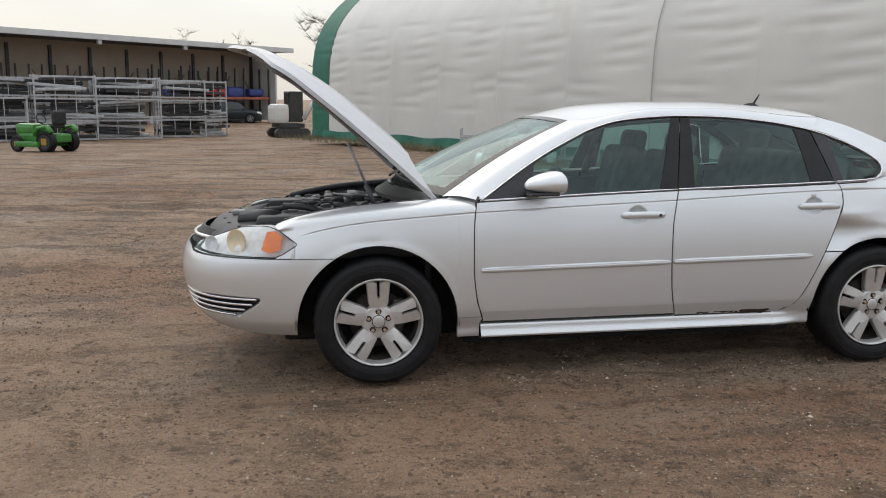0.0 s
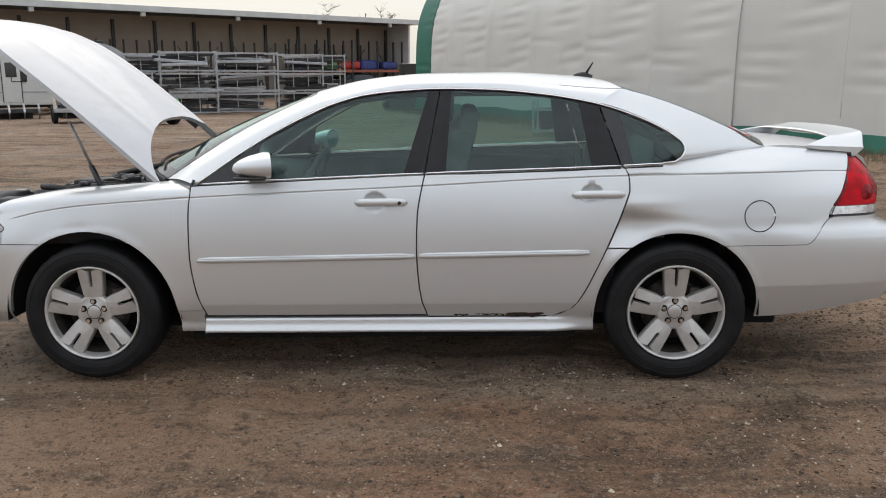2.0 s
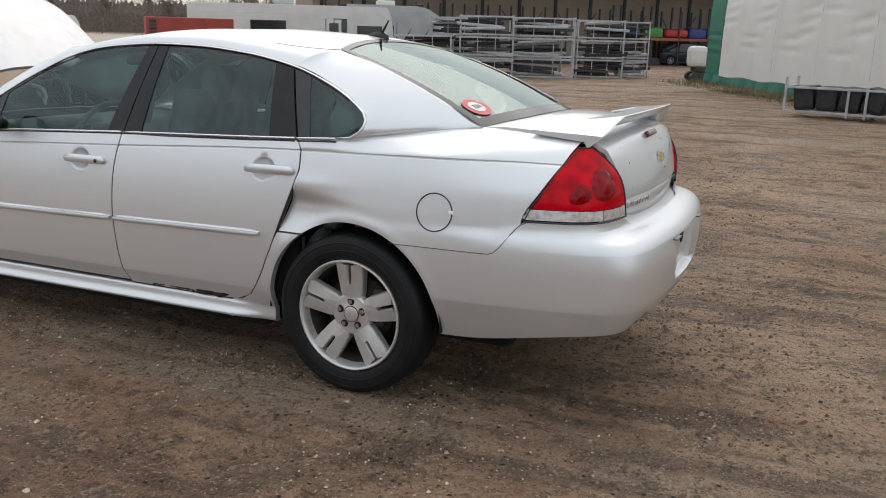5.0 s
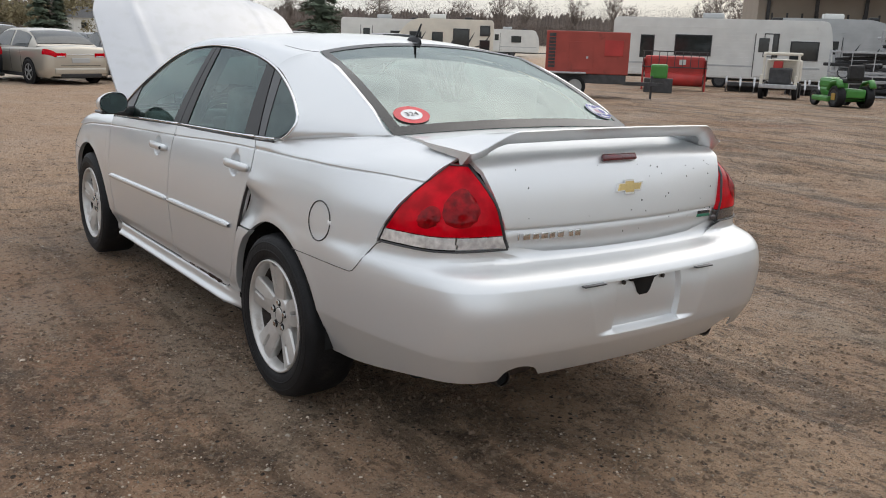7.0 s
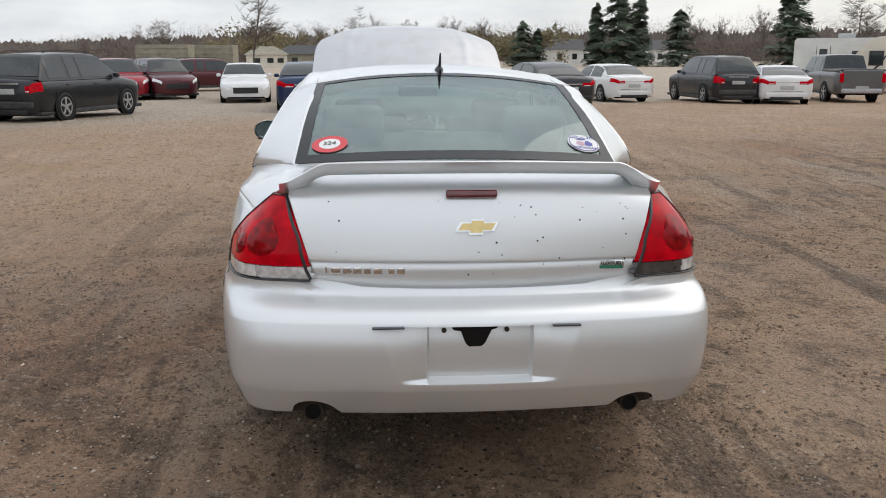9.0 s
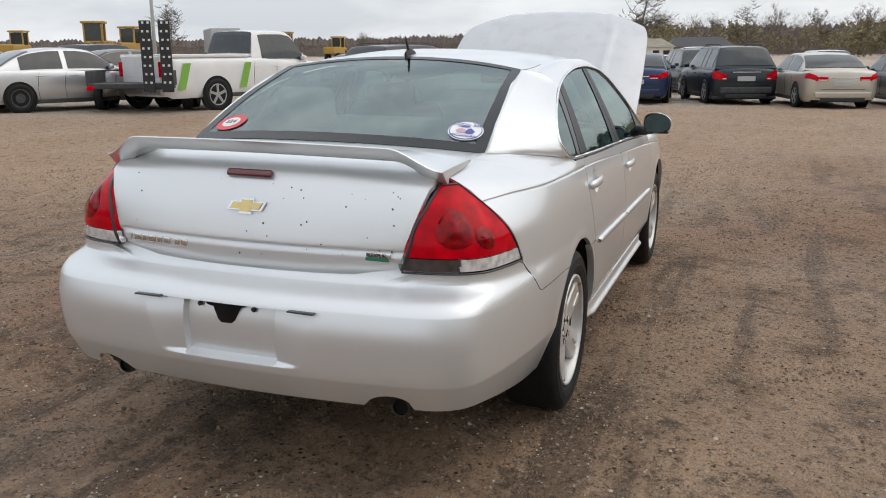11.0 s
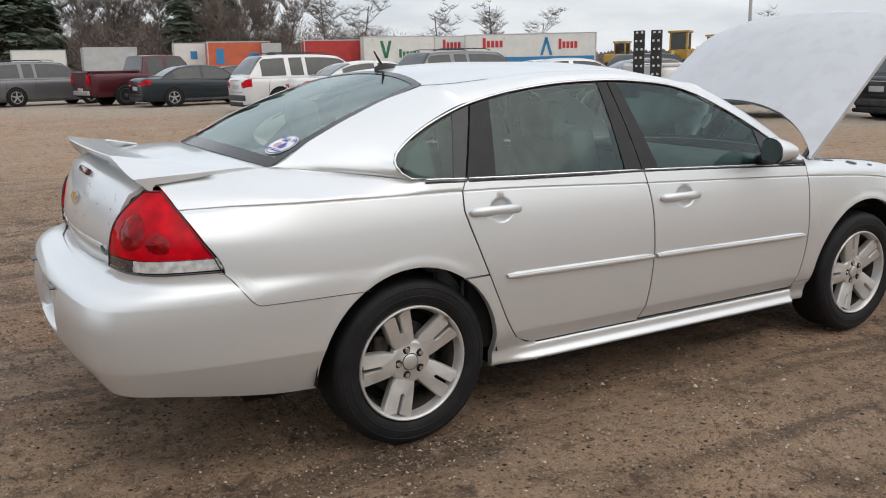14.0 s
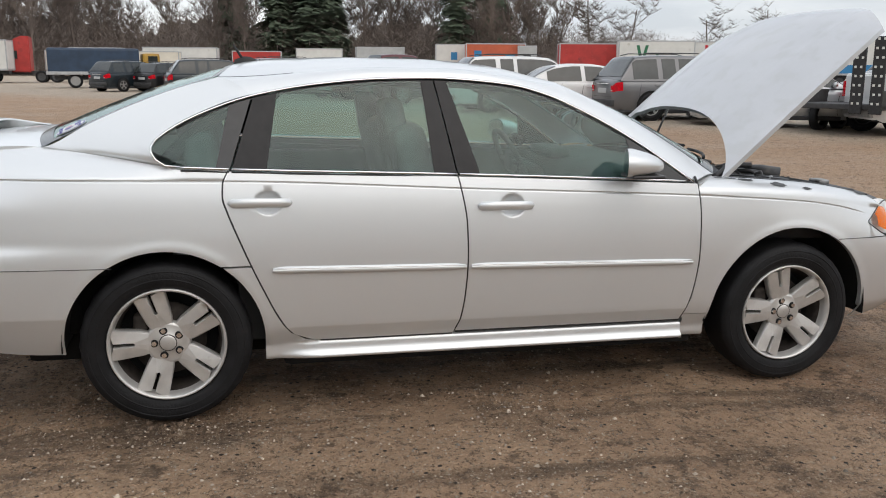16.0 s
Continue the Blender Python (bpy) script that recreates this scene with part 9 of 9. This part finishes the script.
# ---- trees ----


def bare_tree(seed, height, spread=0.5, levels=5, sides=4, twig=0.010):
    """Vertices and faces of a leafless tree as tapered limbs."""
    rr = random.Random(seed)
    V, F = [], []

    def limb(p, d, length, r, lev):
        n = 4 if lev < 2 else 2 if lev < 4 else 1
        pts, q, dd = [p], p, d
        for k in range(n):
            dd = (dd + Vector((rr.uniform(-1, 1), rr.uniform(-1, 1), rr.uniform(-0.2, 0.6))) * 0.16).normalized()
            q = q + dd * (length / n)
            pts.append(q)
        sd = sides if lev < 2 else 3
        r1 = max(r * 0.5, twig * 0.4)
        base = None
        for i, c in enumerate(pts):
            rad = r + (r1 - r) * i / n
            a = dd.orthogonal().normalized()
            b = dd.cross(a)
            i0 = len(V)
            for k in range(sd):
                t = math.tau * k / sd
                V.append(c + (a * math.cos(t) + b * math.sin(t)) * rad)
            if base is not None:
                for k in range(sd):
                    F.append((base + k, base + (k + 1) % sd, i0 + (k + 1) % sd, i0 + k))
            base = i0
        if lev < levels:
            kids = rr.randint(3, 4) if lev else rr.randint(8, 10)
            for k in range(kids):
                f = rr.uniform(0.30 if lev == 0 else 0.2, 1.0)
                c = pts[min(n, int(f * n))]
                ang = rr.uniform(0, math.tau)
                side_ = Vector((math.cos(ang), math.sin(ang), 0))
                nd = (dd * (1 - spread) + side_ * spread + Vector((0, 0, 0.25 if spread < 0.6 else 0.10))).normalized()
                limb(c, nd, length * rr.uniform(0.52, 0.76) * (0.9 if lev == 0 else 1), max(r1 * rr.uniform(0.42, 0.62), twig), lev + 1)

    limb(Vector((0, 0, 0)), Vector((0, 0, 1)), height * 0.55, height * 0.011, 0)
    V = np.array([tuple(v) for v in V])
    V[:, 2] *= height / V[:, 2].max()
    return V, np.array([f for f in F])


def conifer(seed, height, wide=0.31):
    """Trunk and drooping needled boughs of a pine, as many small clumps."""
    rr = np.random.RandomState(seed)
    V, F = [], []
    for k in range(6):
        a = k * math.tau / 6
        V += [(0.018 * height * math.cos(a), 0.018 * height * math.sin(a), 0), (0.0, 0.0, height)]
    for k in range(6):
        F.append((2 * k, 2 * ((k + 1) % 6), 2 * ((k + 1) % 6) + 1))
    boughs = [(0.10 + 0.88 * k / 64, rr.rand() * math.tau, 0.55 + 0.45 * rr.rand()) for k in range(65)]
    for i in range(5200):
        f, a, far = boughs[rr.randint(65)]
        f = min(0.995, f + 0.012 * rr.randn())
        reach = height * (0.04 + wide * (1 - f) ** (0.85 if wide < 0.4 else 0.6) * far)
        q = rr.rand() ** 0.7
        a = a + 0.32 * rr.randn()
        r = reach * q * (0.06 if f > 0.985 else 1)
        c = np.array((r * math.cos(a), r * math.sin(a), f * height - 0.25 * r + height * 0.010 * rr.randn()))
        s = height * (0.015 + 0.014 * rr.rand())
        d1 = np.array((math.cos(a), math.sin(a), -0.35)) * s * 1.6
        d2 = np.array((-math.sin(a), math.cos(a), 0.25 * (rr.rand() - 0.5))) * s
        n0 = len(V)
        V += [tuple(c - d1 * 0.6 - d2 * 0.3), tuple(c - d2), tuple(c + d1), tuple(c + d2)]
        F.append((n0, n0 + 1, n0 + 2))
        F.append((n0, n0 + 2, n0 + 3))
    return np.array(V), F


def wood(name, variants, spots, mat, label, category="trees"):
    """Many trees as one far wood."""
    Vs, Fs, n0 = [], [], 0
    rr = np.random.RandomState(len(spots))
    for (x, y, s) in spots:
        V, F = variants[rr.randint(len(variants))]
        a = rr.rand() * math.tau
        c, sn = math.cos(a), math.sin(a)
        k = s * (0.85 + 0.3 * rr.rand())
        Vs.append(np.stack([(V[:, 0] * c - V[:, 1] * sn) * s + x, (V[:, 0] * sn + V[:, 1] * c) * s + y, V[:, 2] * k - 0.6], -1))
        Fs += [tuple(i + n0 for i in f) for f in F]
        n0 += len(V)
    me = bpy.data.meshes.new(name)
    me.from_pydata(np.concatenate(Vs).tolist(), [], Fs)
    me.materials.append(mat)
    return tagged(new(name, me), label, category, kind="stuff")


def solo_tree(V, F, x, y, s, label):
    t = empty("bare_tree", pose(x, y, gz(x, y) - 0.1), label, "tree", "bare trees")
    me = bpy.data.meshes.new("trunk")
    me.from_pydata((V * s).tolist(), [], [tuple(f) for f in F])
    me.materials.append(BARK)
    ob = new("trunk", me)
    ob.parent = t
    return t


def tree_height(az):
    """How tall the far woods stand, by the direction in which they lie."""
    return np.interp(az, [100, 150, 165, 190, 202, 215, 236, 244, 262], [1.2, 1.15, 1.05, 1.0, 0.55, 0.40, 0.40, 0.9, 1.0])


rt = random.Random(17)
FAR_TREES = [bare_tree(k, 1.0, 0.42 + 0.04 * k, 5, 3, 0.0011) for k in range(4)]
FINE_TREES = [bare_tree(40 + k, 12.0, 0.66, 5, 4, 0.012) for k in range(3)]
# bare woods: close and tall to the south, thin and far to the west
spots = []
for k in range(64):
    spots.append((rt.uniform(-62, 110), rt.uniform(-190, -152), rt.uniform(16, 26)))
wood("bare_wood", FAR_TREES, spots, HAZED_BARK, "tall leafless brown wood behind the trailers")
spots = []
for k in range(60):
    a = radians(rt.uniform(150, 262))
    r = rt.uniform(190, 260)
    spots.append((r * math.cos(a), r * math.sin(a), rt.uniform(9, 12.5) * float(tree_height(math.degrees(a)))))
wood("far_wood", FAR_TREES, spots, HAZED_BARK, "distant leafless tree line")
spots = []
for k in range(22):
    a = radians(rt.uniform(110, 150))
    r = rt.uniform(180, 240)
    spots.append((r * math.cos(a), r * math.sin(a), rt.uniform(9, 12.5) * float(tree_height(math.degrees(a)))))
wood("far_wood", FAR_TREES, spots, HAZED_BARK, "distant leafless tree line to the north-west")
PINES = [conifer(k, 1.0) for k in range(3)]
wood("pine_stand", [conifer(20 + k, 1.0, 0.24) for k in range(3)], [(rt.uniform(-52, 12), rt.uniform(-172, -156), rt.uniform(22, 30)) for k in range(9)], HAZED_NEEDLES, "stand of tall dark pines in the wood")
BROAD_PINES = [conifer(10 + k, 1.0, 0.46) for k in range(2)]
wood("far_spruces", PINES, [(-139.5, 39.0, 9.5), (-137.3, 45.6, 11), (-141.8, 29.6, 7.5)], HAZED_NEEDLES, "slim dark spruces before the far tree line")
wood("far_pines", BROAD_PINES, [(-142.3, 27.1, 8.5), (-138.5, 42.4, 12), (-135.4, 51.8, 10), (-128.3, 67.6, 13)], HAZED_NEEDLES, "broad dark pines before the far tree line")
# understorey that closes the foot of the woods
rngn = np.random.RandomState(5)


def thicket(name, pts, h, mat, label, size=0.9, twigs=10):
    """Bare stems and twigs as many slim slivers, dense at the foot and thinning upwards."""
    pts = np.repeat(np.array(pts, float), twigs, 0)
    n = len(pts)
    tall = h * (0.45 + 0.55 * np.repeat(rngn.rand(n // twigs), twigs)) * tree_height(np.degrees(np.arctan2(pts[:, 1], pts[:, 0])) % 360)
    z = -0.6 + tall * rngn.rand(n) ** 1.1
    c = np.stack([pts[:, 0] + rngn.randn(n) * 0.9, pts[:, 1] + rngn.randn(n) * 0.9, z], -1)
    a, ln, wd = rngn.rand(n) * math.tau, size * (0.6 + 1.5 * rngn.rand(n)), size * (0.05 + 0.10 * rngn.rand(n))
    lean = rngn.randn(n, 3) * 0.8
    lean[:, 2] = 0.8
    w = np.stack([np.cos(a) * wd, np.sin(a) * wd, 0 * a], -1)
    V = np.stack([c - w, c + w, c + lean * ln[:, None]], 1).reshape(-1, 3)
    me = bpy.data.meshes.new(name)
    me.from_pydata(V.tolist(), [], np.arange(3 * n).reshape(-1, 3).tolist())
    me.materials.append(mat)
    return tagged(new(name, me), label, "undergrowth", kind="stuff")


thicket("undergrowth", [(rngn.uniform(-90, 120), rngn.uniform(-192, -152)) for k in range(8500)], 12.5, HAZED_BARK, "brown undergrowth at the foot of the wood", 0.5, 34)
pts = []
for k in range(9000):
    a, r = radians(rngn.uniform(105, 262)), rngn.uniform(200, 262)
    pts.append((r * math.cos(a), r * math.sin(a)))
# the closed mass of the far wood behind its front stems
P = []
for a in np.arange(104, 264, 0.045):
    hgt = 8.4 * (0.35 + 0.65 * float(tree_height(a))) * (0.86 + 0.05 * math.sin(a * 1.3) * math.sin(a * 0.43) + 0.05 * math.sin(a * 5.1 + 2 * math.sin(a)) + 0.05 * math.sin(a * 23.0 + 3 * math.sin(a * 2.7)) + 0.05 * rngn.rand())
    c, sn = math.cos(radians(a)), math.sin(radians(a))
    P.append([(266 * c, 266 * sn, -1.0), (264 * c, 264 * sn, hgt * 0.6), (266 * c, 266 * sn, hgt), (275 * c, 275 * sn, hgt * 0.9), (290 * c, 290 * sn, -1.0)])
part("wood_mass", sheet(P, (0, 0, 1)), WOOD_MASS, None, "closed brown mass of the far leafless wood", smooth=False, category="trees", kind="stuff")
P = []
for x in np.arange(-100, 150, 0.5):
    hgt = (9.5 + 2.5 * math.sin(x * 0.21) * math.sin(x * 0.067) + 2.5 * rngn.rand()) * float(sstep(-98, -62, x))
    P.append([(x, -196, -1.0), (x, -195, hgt * 0.6), (x, -196, hgt), (x, -204, hgt * 0.9), (x, -220, -1.0)])
part("wood_mass", sheet(P, (0, 0, 1)), HAZED_BARK, None, "closed brown mass of the tall leafless wood", smooth=False, category="trees", kind="stuff")
thicket("far_undergrowth", pts, 10.2, HAZED_BARK, "brown undergrowth of the far tree line", 0.30, 70)


def crowns(name, spots, mat, label, leaves=420):
    """Rounded thin crowns of small leaves and twigs with gaps, in one mesh; spots hold x, y, height."""
    V = []
    for x, y, h in spots:
        lobes = [(rngn.randn(3) * (0.24 * h, 0.24 * h, 0.16 * h) + (0, 0, 0.55 * h), h * (0.16 + 0.14 * rngn.rand())) for k in range(7)]
        for k in range(leaves):
            c, r = lobes[rngn.randint(7)]
            d = rngn.randn(3)
            p = c + d / np.linalg.norm(d) * r * rngn.rand() ** 0.4
            if p[2] < -0.3:
                continue
            q = rngn.randn(2, 3) * 0.05 * h
            V += [(p[0] + x, p[1] + y, p[2] - 0.3), (p[0] + x + q[0, 0], p[1] + y + q[0, 1], p[2] - 0.3 + q[0, 2]), (p[0] + x + q[1, 0], p[1] + y + q[1, 1], p[2] - 0.3 + q[1, 2])]
    me = bpy.data.meshes.new(name)
    me.from_pydata(V, [], np.arange(len(V)).reshape(-1, 3).tolist())
    me.materials.append(mat)
    return tagged(new(name, me), label, "shrubs", kind="stuff")


pts = []
for k in range(46):
    a, r = radians(rngn.uniform(166, 192)), rngn.uniform(150, 190)
    pts.append((r * math.cos(a), r * math.sin(a), rngn.uniform(4.5, 7.5)))
crowns("autumn_shrubs", pts, SCRUB, "yellow-brown shrubs before the far tree line")
thicket("autumn_shrubs", [(rngn.uniform(-8, 0), rngn.uniform(-148, -144)) for k in range(160)], 3.5, material("yellow_leaves", (0.35, 0.24, 0.04), 0.9, var=0.3), "yellow shrub before the pines", 0.6)
for k, (x, y, s) in enumerate(((-114, -14.6, 1.15), (-115, -0.6, 0.72), (-47.3, -111, 1.15), (-54, -113.5, 1.1), (-64, -108, 1.0), (-71, -104, 0.95), (-76, -100, 0.8), (-13.7, 89, 0.78), (-10.7, 94, 0.8), (1, 92, 1.0), (-100, 62, 0.9), (-90, -70, 0.7), (-150, 92, 1.0))):
    solo_tree(*FINE_TREES[k % 3], x, y, s, "tall leafless tree with fine grey twigs")
